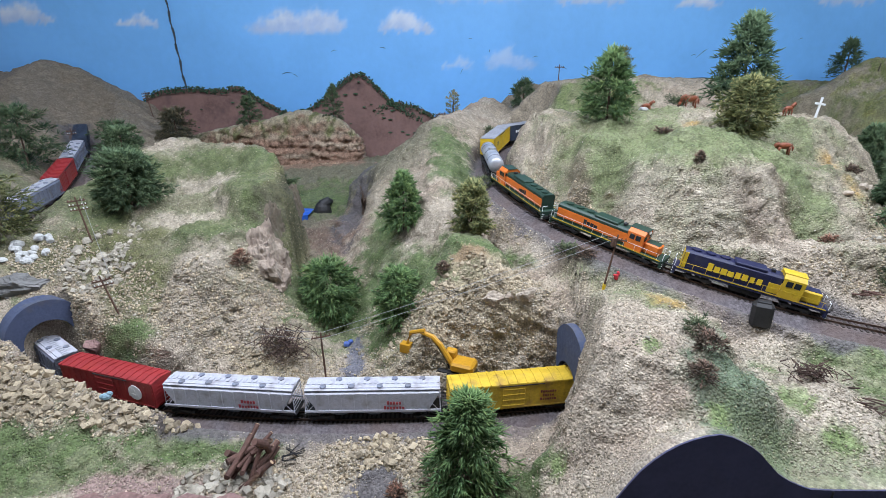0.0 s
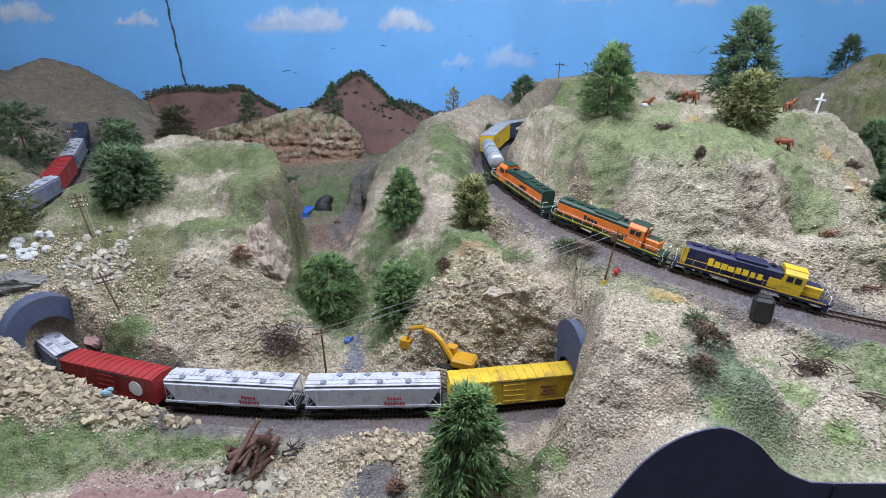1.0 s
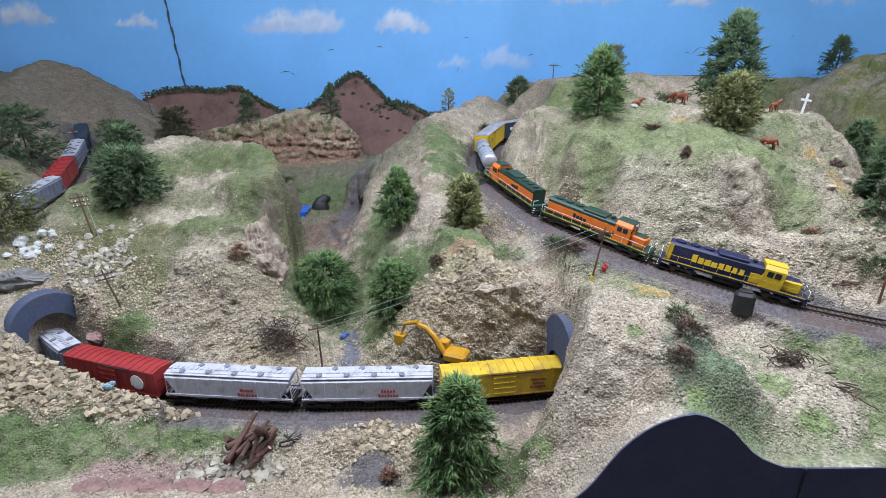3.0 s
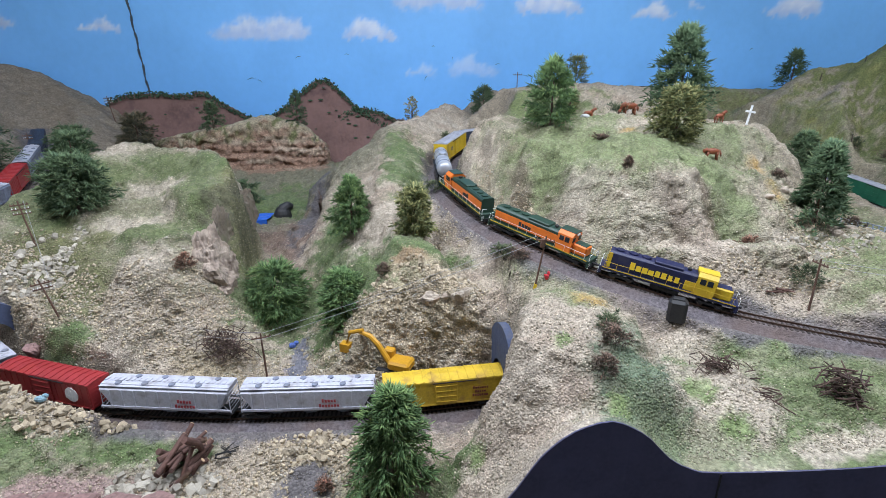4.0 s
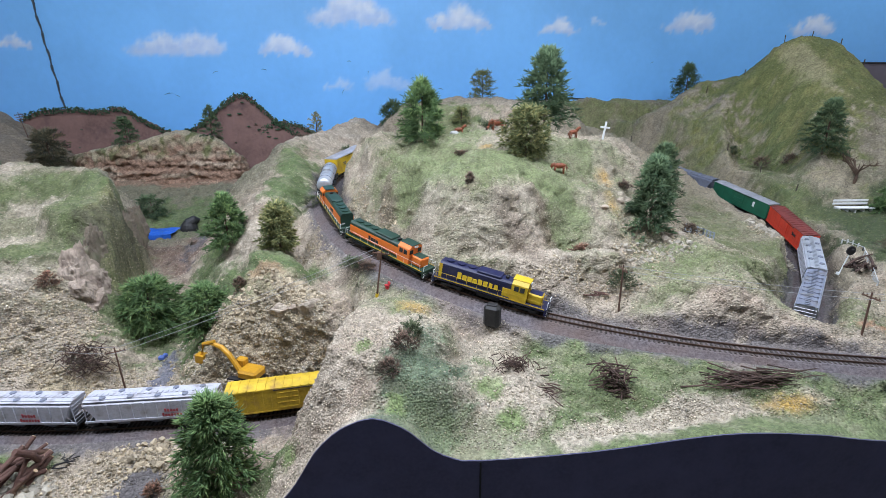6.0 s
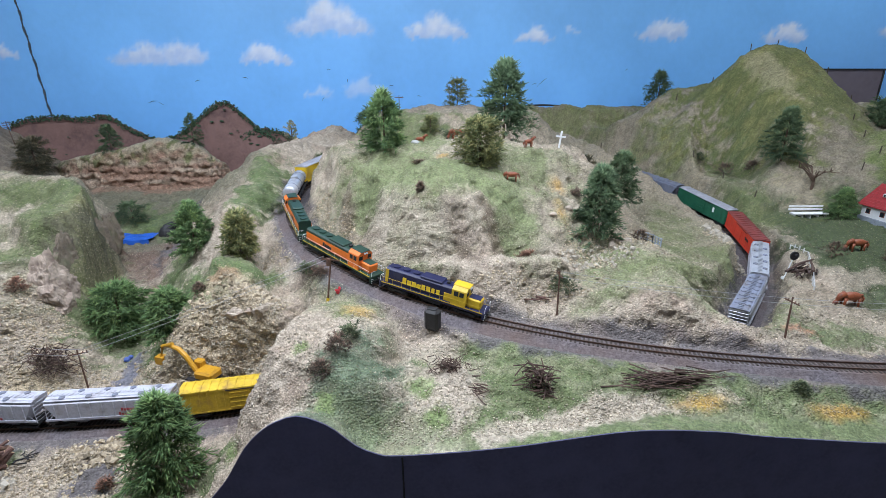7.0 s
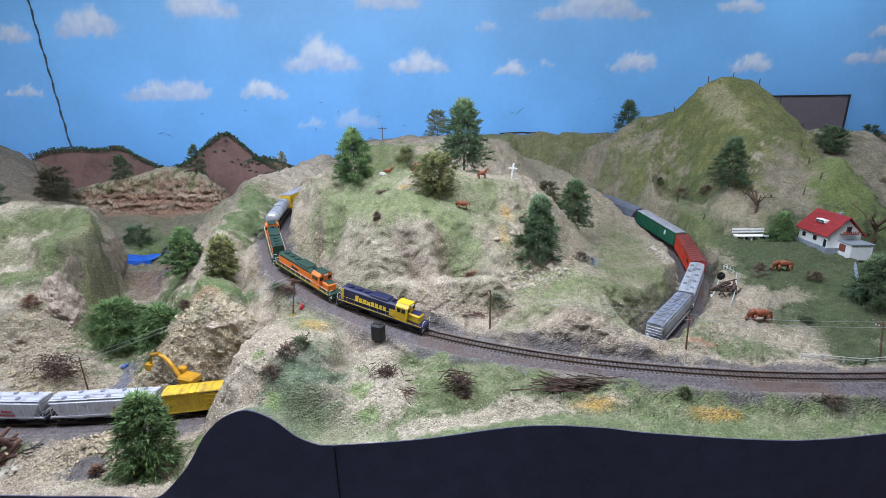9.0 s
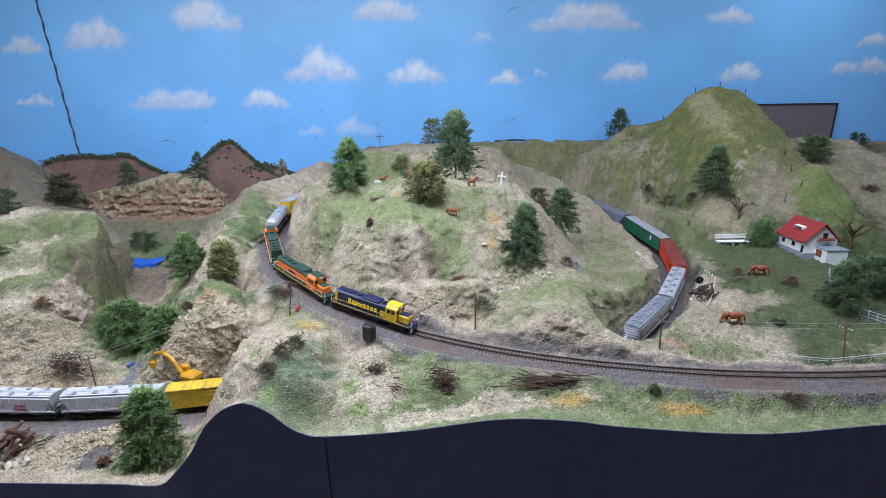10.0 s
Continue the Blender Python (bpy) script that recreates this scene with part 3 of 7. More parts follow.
    lay((0.15, 0.15, 0.18), patch(-0.155, 0.685, 0.016, 0.07, 0, 0.2), 0.95)
    lay((0.48, 0.39, 0.26), patch(0.03, 0.675, 0.13, 0.045, 0, seed=6), 0.7)
    lay((0.44, 0.36, 0.23), patch(-0.28, 0.655, 0.06, 0.022, 0, seed=6), 0.8)
    lay((0.47, 0.39, 0.28), patch(-0.07, 0.50, 0.08, 0.06, 0, seed=6), 0.7)
    lay(GRAVEL, patch(-0.083, 0.475, 0.032, 0.032, 0, 0.2), 0.95)
    lay((0.33, 0.22, 0.20), patch(-0.36, 0.468, 0.10, 0.022, 0, seed=6), 0.85)
    lay((0.30, 0.19, 0.135), patch(-0.50, 1.66, 0.28, 0.035, 0, seed=2), 0.85)
    lay((0.17, 0.16, 0.075), patch(-0.50, 1.72, 0.22, 0.03, 0, seed=4), 0.8)
    for line, half in ((FRONT_LINE, 0.05), (HILL_LINE, 0.048), (MEADOW_LINE, 0.05), (WEST_LINE, 0.045)):
        d, h = from_line(x, y, line)
        near = (1 - smooth(half * 0.75, half * 1.15, d + 0.008 * wave(p, q, 0.06, 3))) * (np.abs(z - h) < 0.03)
        lay(GRAVEL, near, 0.9)
        lay((0.24, 0.18, 0.15), near * smooth(0.2, 1.0, wave(p, q, 0.15, 4)), 0.5)
    return np.clip(rgb * (1 + 0.10 * fine)[:, None], 0.01, 0.9)



def grid_mesh(name, xs, rows, mat):
    """A sheet from rows of places; returns the mesh and its places as one array."""
    nx, ny = len(xs), len(rows)
    v = np.concatenate(rows)
    i = np.arange(nx - 1)[None, :] + nx * np.arange(ny - 1)[:, None]
    f = np.stack([i, i + 1, i + nx + 1, i + nx], -1).reshape(-1, 4)
    me = bpy.data.meshes.new(name)
    me.vertices.add(len(v)), me.loops.add(4 * len(f)), me.polygons.add(len(f))
    me.vertices.foreach_set("co", v.ravel().astype(np.float32))
    me.loops.foreach_set("vertex_index", f.ravel().astype(np.int32))
    me.polygons.foreach_set("loop_start", (4 * np.arange(len(f))).astype(np.int32))
    me.polygons.foreach_set("use_smooth", np.ones(len(f), bool))
    me.materials.append(mat)
    me.update()
    me.validate()
    return me, v


def paint(me, rgb):
    """Lays colours on a mesh, a colour a corner point."""
    a = me.color_attributes.new("paint", "FLOAT_COLOR", "POINT")
    a.data.foreach_set("color", np.hstack([rgb, np.ones((len(rgb), 1))]).ravel().astype(np.float32))


ground_mat = painted("scenic_scatter", 0.95, [(9.0, 0.08), (70.0, 0.14), (210.0, 0.12)], 0.7, 260.0, 0.28, 330.0, 0.0017)
xs = np.concatenate([np.arange(-2.0, -0.9, 0.010), np.arange(-0.9, 1.40, 0.0042), np.arange(1.40, 2.72, 0.010)])
front, _ = edge_at(xs)
share = np.linspace(0, 1, 620) ** 1.1
fine_y = (front - 0.004)[:, None] + (1.934 - front)[:, None] * share[None, :]
fine_z = ground_height(np.repeat(xs, 620), fine_y.ravel()).reshape(fine_y.shape)
pace = np.hypot(np.diff(fine_y, axis=1), 0.9 * np.diff(fine_z, axis=1)) / (0.45 + fine_y[:, 1:])
along = np.hstack([np.zeros((len(xs), 1)), np.cumsum(pace, axis=1)])
along /= along[:, -1:]
for _ in range(6):
    along[1:-1] = (along[:-2] + along[1:-1] + along[2:]) / 3
rows = [np.zeros((len(xs), 3)) for _ in range(330)]
for c in range(len(xs)):
    yy = np.interp(np.linspace(0, 1, 330), along[c], fine_y[c])
    zz = np.interp(yy, fine_y[c], fine_z[c])
    for r in range(330):
        rows[r][c] = xs[c], yy[r], zz[r]
sheet = np.stack(rows)
lean_y = np.gradient(sheet[:, :, 2], axis=0) / np.maximum(np.gradient(sheet[:, :, 1], axis=0), 1e-4)
lean_x = np.gradient(sheet[:, :, 2], axis=1) / np.gradient(sheet[:, :, 0], axis=1)
steep = np.hypot(lean_x, lean_y)
flat_x, flat_y, flat_z = (sheet[:, :, k].ravel() for k in range(3))
calm = np.ones(len(flat_x))
for line in (FRONT_LINE, HILL_LINE, MEADOW_LINE, WEST_LINE):
    calm = np.minimum(calm, smooth(0.026, 0.05, from_line(flat_x, flat_y, line)[0]))
crag = 0.0032 * (0.5 - np.abs(wave(flat_x + flat_y, flat_z * 1.25, 0.05, 51))) + 0.0016 * wave(flat_x - flat_y, flat_z * 1.2, 0.020, 52, 2) + 0.0009 * wave(flat_x + 0.4 * flat_y, flat_z, 0.009, 53, 2)
push = (crag * calm * smooth(0.40, 0.44, flat_y)).reshape(steep.shape) * np.clip(steep / 1.2, 0.15, 1.3)
turn_by = push / np.maximum(steep, 0.3)
sheet[1:, :, 0] -= (lean_x * turn_by)[1:]
sheet[1:, :, 1] -= (lean_y * turn_by)[1:]
ground_mesh, gv = grid_mesh("ground", xs, list(sheet), ground_mat)
SHEET_C = cover(gv[:, 0], gv[:, 1], gv[:, 2])
paint(ground_mesh, SHEET_C)
SHEET_C = SHEET_C.reshape(sheet.shape)
# a chart of the ground, for setting things on it
CX, CY, CS = -2.0, 0.30, 0.005
chart_x, chart_y = np.meshgrid(np.arange(CX, 2.72, CS), np.arange(CY, 1.93, CS))
CHART_Z = ground_height(chart_x.ravel(), chart_y.ravel()).reshape(chart_x.shape)
CHART_C = cover(chart_x.ravel(), chart_y.ravel(), CHART_Z.ravel()).reshape(*chart_x.shape, 3)


def charted(x, y, chart):
    u, v = np.clip((np.asarray(x) - CX) / CS, 0, chart.shape[1] - 2), np.clip((np.asarray(y) - CY) / CS, 0, chart.shape[0] - 2)
    i, j = u.astype(int), v.astype(int)
    a, b = u - i, v - j
    if chart.ndim == 3:
        a, b = a[..., None], b[..., None]
    return (chart[j, i] * (1 - a) + chart[j, i + 1] * a) * (1 - b) + (chart[j + 1, i] * (1 - a) + chart[j + 1, i + 1] * a) * b


ground = tagged(new("ground", ground_mesh), "tan and green scenic hills of a model railway", "ground", kind="structure")

wall_mat = painted("painted_sky", 0.42, [(3.0, 0.03), (40.0, 0.03)], 0.12, 90.0, 0.0, 1.0)
WALL = 1.90
wx = np.arange(-2.6, 3.4, 0.010)
wz = np.arange(-0.2, 1.5, 0.010)
rows = [np.stack([wx, np.full(wx.shape, WALL), np.full(wx.shape, z)], 1) for z in wz]
wall_mesh, wv = grid_mesh("wall_north", wx, rows, wall_mat)


def sky_paint(x, z):
    """Blue, paler towards the land, with soft white clouds that have flat grey undersides."""
    up = np.clip((z - 0.3) / 0.8, 0, 1)[:, None]
    rgb = np.array((0.172, 0.465, 0.93)) * (1 - up) + np.array((0.24, 0.57, 0.97)) * up
    rgb = rgb * (1 + 0.05 * wave(x, z, 0.6, 3))[:, None]
    puff = np.random.RandomState(11)
    for cx, cz, w, h in ((-0.51, 0.613, 0.19, 0.127), (-0.14, 0.62, 0.11, 0.079), (-1.10, 0.638, 0.08, 0.05), (-0.80, 0.858, 0.16, 0.133), (-0.36, 0.926, 0.20, 0.117), (0.12, 0.722, 0.17, 0.139), (0.52, 0.71, 0.14, 0.087),
                         (0.91, 0.701, 0.09, 0.06), (1.06, 0.732, 0.04, 0.03), (0.40, 0.958, 0.18, 0.096), (1.25, 0.914, 0.27, 0.131), (1.46, 0.713, 0.14, 0.077), (1.96, 0.701, 0.12, 0.078), (1.87, 0.939, 0.11, 0.077),
                         (2.54, 0.847, 0.09, 0.051), (2.52, 0.73, 0.19, 0.076), (-1.10, 0.846, 0.10, 0.077), (-1.51, 0.646, 0.13, 0.08), (0.06, 0.498, 0.06, 0.043), (0.24, 0.495, 0.11, 0.091), (0.81, 0.873, 0.07, 0.045)):
        faint = 0.42 if (cx, cz) in ((0.06, 0.498), (0.24, 0.495), (0.81, 0.873), (1.06, 0.732)) else 0.82
        body = np.zeros(len(x))
        xr, zr = x + 0.010 * wave(x, z, 0.05, cx), z + 0.008 * wave(x, z, 0.04, cz)
        for k in range(9):
            u = puff.uniform(-0.85, 0.85)
            top = (1 - abs(u) ** 1.4) * (0.55 + 0.45 * puff.rand())
            rx, rz = w * puff.uniform(0.26, 0.42), h * (0.16 + 0.42 * top)
            body = np.maximum(body, 1 - smooth(0.45, 1.2, np.hypot((xr - cx - u * w * 0.8) / rx, (zr - cz - h * 0.5 * top - 0.06 * h) / rz)))
        body = body * smooth(-0.06 * h, 0.14 * h, zr - cz)
        shade = smooth(0.0, 0.75 * h, z - cz + 0.15 * h * wave(x, z, 0.05, 1))[:, None]
        white = np.array((0.50, 0.60, 0.82)) * (1 - shade) + np.array((0.84, 0.86, 0.93)) * shade
        m = (faint * body)[:, None]
        rgb = rgb * (1 - m) + white * m
    return rgb


paint(wall_mesh, sky_paint(wv[:, 0], wv[:, 2]))
wall = tagged(new("wall_north", wall_mesh), "backdrop wall painted as blue sky with clouds", "wall", kind="structure")

plain_wall = material("white_plaster", (0.75, 0.75, 0.74), 0.9, vary=0.04, scale=3, bump=0.1)
carpet = material("grey_carpet", (0.22, 0.21, 0.20), 0.95, vary=0.2, scale=120, bump=0.3)
for name, c, s, mat in (("wall_south", (0.4, -3.05, 0.25), (6.2, 0.1, 2.5), plain_wall), ("wall_west", (-2.65, -0.55, 0.25), (0.1, 4.9, 2.5), plain_wall), ("wall_east", (3.45, -0.55, 0.25), (0.1, 4.9, 2.5), plain_wall),
                        ("ceiling", (0.4, -0.55, 1.55), (6.2, 5.0, 0.1), plain_wall), ("floor", (0.4, -0.55, -1.05), (6.2, 5.0, 0.1), carpet), ("wall_back", (0.4, 1.955, 0.25), (6.2, 0.1, 2.6), plain_wall)):
    tagged(part(name, Shape().block(c, s), mat), "plain " + name.split("_")[0] + " of the train room", name.split("_")[0], kind="structure")

# fascia: a black board whose top follows the land
black_board = material("black_board", (0.062, 0.060, 0.118), 0.65, vary=0.15, scale=30, bump=0.08, bump_scale=200)
b = Shape()
p = FASCIA_TOP[(FASCIA_TOP[:, 0] > -1.99)]
n = len(p)
front_row, back_row = p + (0, -0.007, 0.003), p + (0, -0.0052, 0.003)
low = p * (1, 1, 0) + (0, -0.007, -1.0)
mid = p * (1, 1, 0) + (0, -0.007, -0.2)
faces = [(k + r * n, k + 1 + r * n, k + 1 + (r + 1) * n, k + (r + 1) * n) for r in range(3) for k in range(n - 1)]
b.add(np.vstack([back_row, front_row, mid, low]), faces)
tagged(part("fascia", b, black_board, normals=False), "black board edge in front of the layout", "fascia", kind="structure")
seam = Shape().tube([(0.374, 0.3525, 0.104), (0.378, 0.3525, -0.2)], 0.0012, 5)
tagged(part("trim", seam, material("dark_gap", (0.004, 0.004, 0.005), 0.9)), "thin dark joint between two black boards", "trim", kind="structure")

# ---- the lines: ballast, ties, rails ----
ballast_mat = material("grey_ballast", (0.125, 0.108, 0.115), 0.95, vary=0.45, scale=230, bump=1.0, bump_scale=420, stain=(0.135, 0.088, 0.070), stain_amount=0.2, stain_scale=9)
tie_mat = material("dark_ties", (0.05, 0.038, 0.032), 0.85, vary=0.3, scale=90, piece=0.25)
rail_mat = material("weathered_rail", (0.14, 0.09, 0.07), 0.4, metal=0.7, vary=0.2, scale=80)


def walk_line(line):
    """Arc length, places and headings along a line."""
    d = np.r_[0, np.cumsum(np.linalg.norm(np.diff(line, axis=0), axis=1))]
    return d


def on_line(line, s):
    d = walk_line(line)
    return Vector([float(np.interp(s, d, line[:, k])) for k in range(3)])


def track(name, line, label, wide=0.025):
    base = thing(name, Matrix(), label, "railway track", "railway lines", kind="structure")
    d = walk_line(line)
    s = np.arange(0, d[-1], 0.008)
    pts = np.stack([np.interp(s, d, line[:, k]) for k in range(3)], 1)
    t = np.gradient(pts, axis=0)
    t /= np.linalg.norm(t, axis=1)[:, None]
    side = np.stack([-t[:, 1], t[:, 0], 0 * s], 1)
    side /= np.linalg.norm(side, axis=1)[:, None]
    up = np.array((0, 0, 1.0))
    rng = np.random.RandomState(4)
    prof = [(-wide - 0.012, -0.006), (-wide, 0.001), (-0.018, 0.0068), (-0.009, 0.0068), (0, 0.0064), (0.009, 0.0068), (0.018, 0.0068), (wide, 0.001), (wide + 0.012, -0.006)]
    v = np.concatenate([pts + side * (a + rng.uniform(-0.001, 0.001, (len(s), 1))) + up * (h + rng.uniform(-0.0007, 0.0007, (len(s), 1))) for a, h in prof])
    m = len(s)
    f = [(r * m + k, r * m + k + 1, (r + 1) * m + k + 1, (r + 1) * m + k) for r in range(len(prof) - 1) for k in range(m - 1)]
    part("ballast", Shape().add(v, f), ballast_mat, base)
    for sign in (-1, 1):
        b = Shape()
        c = pts + side * sign * 0.0082 + up * 0.0105
        rows2 = [c + side * a + up * h for a, h in ((-0.0008, -0.0025), (-0.0008, 0.0), (0.0008, 0.0), (0.0008, -0.0025))]
        b.add(np.concatenate(rows2), [(r * m + k, r * m + k + 1, (r + 1) * m + k + 1, (r + 1) * m + k) for r in range(3) for k in range(m - 1)])
        part("rail", b, rail_mat, base, "weathered steel rail")
    ties = Shape()
    for q in np.arange(0.004, d[-1], 0.0068):
        a, e = on_line(line, q), on_line(line, min(q + 0.004, d[-1]))
        ang = math.atan2(e.y - a.y, e.x - a.x)
        ties.block((0, 0, 0.0066), (0.0028, 0.030, 0.0022), 0, Matrix.Translation(a) @ Matrix.Rotation(ang, 4, "Z"))
    tagged(part("tie", ties, tie_mat, base, normals=False), kind="stuff")
    return base


track("railway_track", FRONT_LINE, "single line on grey ballast between two tunnels")
track("railway_track", HILL_LINE, "single line on grey ballast round the hill")
track("railway_track", MEADOW_LINE, "single line on grey ballast past the meadow")
track("railway_track", WEST_LINE, "single line on grey ballast below brown hill")


# ---- paints ----
blue_paint = material("dark_blue_paint", (0.012, 0.014, 0.055), 0.5, vary=0.2, scale=40, stain=(0.05, 0.05, 0.08), stain_amount=0.05)
yellow_paint = material("yellow_paint", (0.60, 0.40, 0.02), 0.5, vary=0.12, scale=50, stain=(0.40, 0.24, 0.03), stain_amount=0.07)
worn_yellow = material("worn_yellow_paint", (0.56, 0.37, 0.03), 0.6, vary=0.2, scale=45, stain=(0.30, 0.17, 0.06), stain_amount=0.10, stain_scale=35)
orange_paint = material("orange_paint", (0.72, 0.17, 0.02), 0.5, vary=0.1, scale=50)
green_paint = material("dark_green_paint", (0.018, 0.045, 0.03), 0.5, vary=0.2, scale=40)
red_paint = material("red_paint", (0.30, 0.028, 0.030), 0.5, vary=0.15, scale=50, stain=(0.30, 0.03, 0.02), stain_amount=0.08)
scarlet_paint = material("scarlet_paint", (0.62, 0.06, 0.03), 0.5, vary=0.12, scale=50)
maroon_paint = material("oxide_red_paint", (0.17, 0.035, 0.03), 0.6, vary=0.2, scale=50)
grey_paint = material("pale_grey_paint", (0.47, 0.47, 0.53), 0.55, vary=0.15, scale=60, stain=(0.27, 0.25, 0.26), stain_amount=0.12, stain_scale=60)
dull_grey = material("dull_grey_paint", (0.17, 0.185, 0.24), 0.6, vary=0.2, scale=60, stain=(0.15, 0.14, 0.14), stain_amount=0.1, stain_scale=50)
silver_paint = material("silver_paint", (0.50, 0.51, 0.55), 0.38, metal=0.5, vary=0.15, scale=60, stain=(0.25, 0.24, 0.25), stain_amount=0.1)
white_paint = material("white_paint", (0.78, 0.78, 0.77), 0.55, vary=0.06, scale=60)
forest_paint = material("forest_green_paint", (0.015, 0.11, 0.06), 0.5, vary=0.15, scale=50)
navy_car = material("navy_car_paint", (0.03, 0.04, 0.065), 0.6, vary=0.2, scale=50)
black_metal = material("black_running_gear", (0.018, 0.017, 0.018), 0.6, vary=0.3, scale=70)
roof_steel = material("galvanized_roof", (0.42, 0.42, 0.46), 0.5, metal=0.4, vary=0.2, scale=60)
wheel_steel = material("wheel_steel", (0.12, 0.10, 0.09), 0.4, metal=0.8, vary=0.2)
glass_mat = material("cab_glass", (0.02, 0.025, 0.03), 0.1, vary=0.05)


def truck(parent, x, wheels=2, pitch=0.021):
    """A bogie with its wheels, under a vehicle."""
    t = Shape()
    length = pitch * (wheels - 1) + 0.014
    for s in (-1, 1):
        t.block((x, s * 0.0125, 0.0065), (length, 0.0025, 0.0045), 0.0006)
        for k in range(wheels):
            t.block((x + (k - (wheels - 1) / 2) * pitch, s * 0.0135, 0.006), (0.005, 0.003, 0.005), 0.0005)
    t.block((x, 0, 0.008), (0.006, 0.024, 0.003))
    bogie = part("truck", t, black_metal, parent)
    for k in range(wheels):
        w = Shape()
        cx = x + (k - (wheels - 1) / 2) * pitch
        for s in (-1, 1):
            w.tube([(cx, s * 0.0075, 0.0055), (cx, s * 0.0095, 0.0055)], 0.0055, 12)
        w.tube([(cx, -0.0075, 0.0055), (cx, 0.0075, 0.0055)], 0.0012, 6)
        part("wheelset", w, wheel_steel, bogie)


def couplers(parent, half):
    for s in (-1, 1):
        part("coupler", Shape().block((s * (half + 0.003), 0, 0.0105), (0.010, 0.0035, 0.003), 0.0006), black_metal, parent)


def sign_bars(parent, mat, x, z, side, words, height, stroke=0.55, name="sign_mark"):
    """Painted marks on a vehicle's side: rows of short solid bars, one row a word."""
    b = Shape()
    rng = random.Random(5)
    for r, count in enumerate(words):
        for k in range(count):
            w = height * stroke * rng.uniform(0.75, 1.1)
            tall = height * (1.0 if k == 0 else rng.uniform(0.65, 0.8))
            b.block((x + (k - (count - 1) / 2) * height * 0.78, side, z - r * height * 1.45 + tall / 2 - height / 2), (w, 0.0006, tall), 0)
    return tagged(part(name, b, mat, parent), kind="stuff")


def ladder(parent, mat, x, y0, y1, z0, z1, steps=5):
    b = Shape()
    for y in (y0, y1):
        b.tube([(x, y, z0), (x, y, z1)], 0.0004, 4)
    for k in range(steps):
        z = z0 + (z1 - z0) * (k + 0.5) / steps
        b.tube([(x, y0, z), (x, y1, z)], 0.0004, 4)
    part("ladder", b, mat, parent)


def boxcar(label, side_mat, roof_mat, length=0.178, mark=None, logo=None, ribs=14, height=0.040):
    car = thing("boxcar", Matrix(), label, "freight car", "freight cars")
    w, z0, h = 0.034, 0.0125, height
    half = length / 2
    b = Shape().block((0, 0, z0 + h / 2), (length, w, h), 0.0006)
    for s in (-1, 1):
        for k in range(ribs + 1):
            x = -half + 0.004 + (length - 0.008) * k / ribs
            b.block((x, s * w / 2, z0 + h / 2), (0.0016, 0.0011, h - 0.002), 0)
        b.block((0, s * w / 2, z0 + 0.001), (length, 0.0016, 0.0022), 0)
        b.block((0, s * w / 2, z0 + h - 0.001), (length, 0.0016, 0.0022), 0)
        for k in range(6):
            b.block((s * half, 0, z0 + 0.004 + k * (h - 0.006) / 6), (0.0012, w - 0.004, 0.0016), 0)
    part("body", b, side_mat, car)
    r = Shape().prism([(-w / 2 - 0.0006, z0 + h), (w / 2 + 0.0006, z0 + h), (w / 2 + 0.0006, z0 + h + 0.0012), (0, z0 + h + 0.0035), (-w / 2 - 0.0006, z0 + h + 0.0012)], -half, half)
    for k in range(ribs):
        x = -half + 0.006 + (length - 0.012) * k / (ribs - 1)
        for s in (-1, 1):
            r.add([(x - 0.001, s * w / 2, z0 + h + 0.0012), (x + 0.001, s * w / 2, z0 + h + 0.0012), (x + 0.001, 0, z0 + h + 0.0036), (x - 0.001, 0, z0 + h + 0.0036),
                   (x - 0.001, s * w / 2, z0 + h + 0.0024), (x + 0.001, s * w / 2, z0 + h + 0.0024), (x + 0.001, 0, z0 + h + 0.0046), (x - 0.001, 0, z0 + h + 0.0046)],
                  [(4, 5, 6, 7), (0, 1, 5, 4), (1, 2, 6, 5), (3, 0, 4, 7), (2, 3, 7, 6)])
    part("roof", r, roof_mat, car, "ribbed metal roof")
    for s in (-1, 1):
        d = Shape().block((0, s * (w / 2 + 0.0008), z0 + h / 2), (0.034, 0.0014, h - 0.004), 0.0003)
        for k in range(4):
            d.block((0, s * (w / 2 + 0.0018), z0 + 0.006 + k * 0.009), (0.032, 0.0008, 0.0012), 0)
        door = part("door", d, side_mat, car)
        part("door_rail", Shape().block((0.012, s * (w / 2 + 0.0016), z0 + h - 0.0015), (0.066, 0.001, 0.0012), 0), black_metal, door)
        if mark:
            sign_bars(car, mark[0], 0.052 * -s * (1 if s < 0 else -1), z0 + h * 0.62, s * (w / 2 + 0.0010), mark[1], mark[2])
        if logo:
            part("emblem", Shape().tube([(0.055 if s < 0 else -0.055, s * (w / 2 + 0.0002), z0 + h * 0.5), (0.055 if s < 0 else -0.055, s * (w / 2 + 0.0011), z0 + h * 0.5)], 0.012, 20), logo, car, "round painted emblem")
        ladder(car, side_mat, -s * (half - 0.002), s * (w / 2 + 0.001) * 0.98, s * (w / 2 - 0.010), z0, z0 + h, 6)
    f = Shape().block((0, 0, z0 - 0.0015), (length * 0.96, 0.010, 0.004), 0).block((0, 0, z0 - 0.003), (0.05, 0.022, 0.005), 0.001)
    part("underframe", f, black_metal, car)
    truck(car, -half + 0.026), truck(car, half - 0.026)
    couplers(car, half)
    return car, length


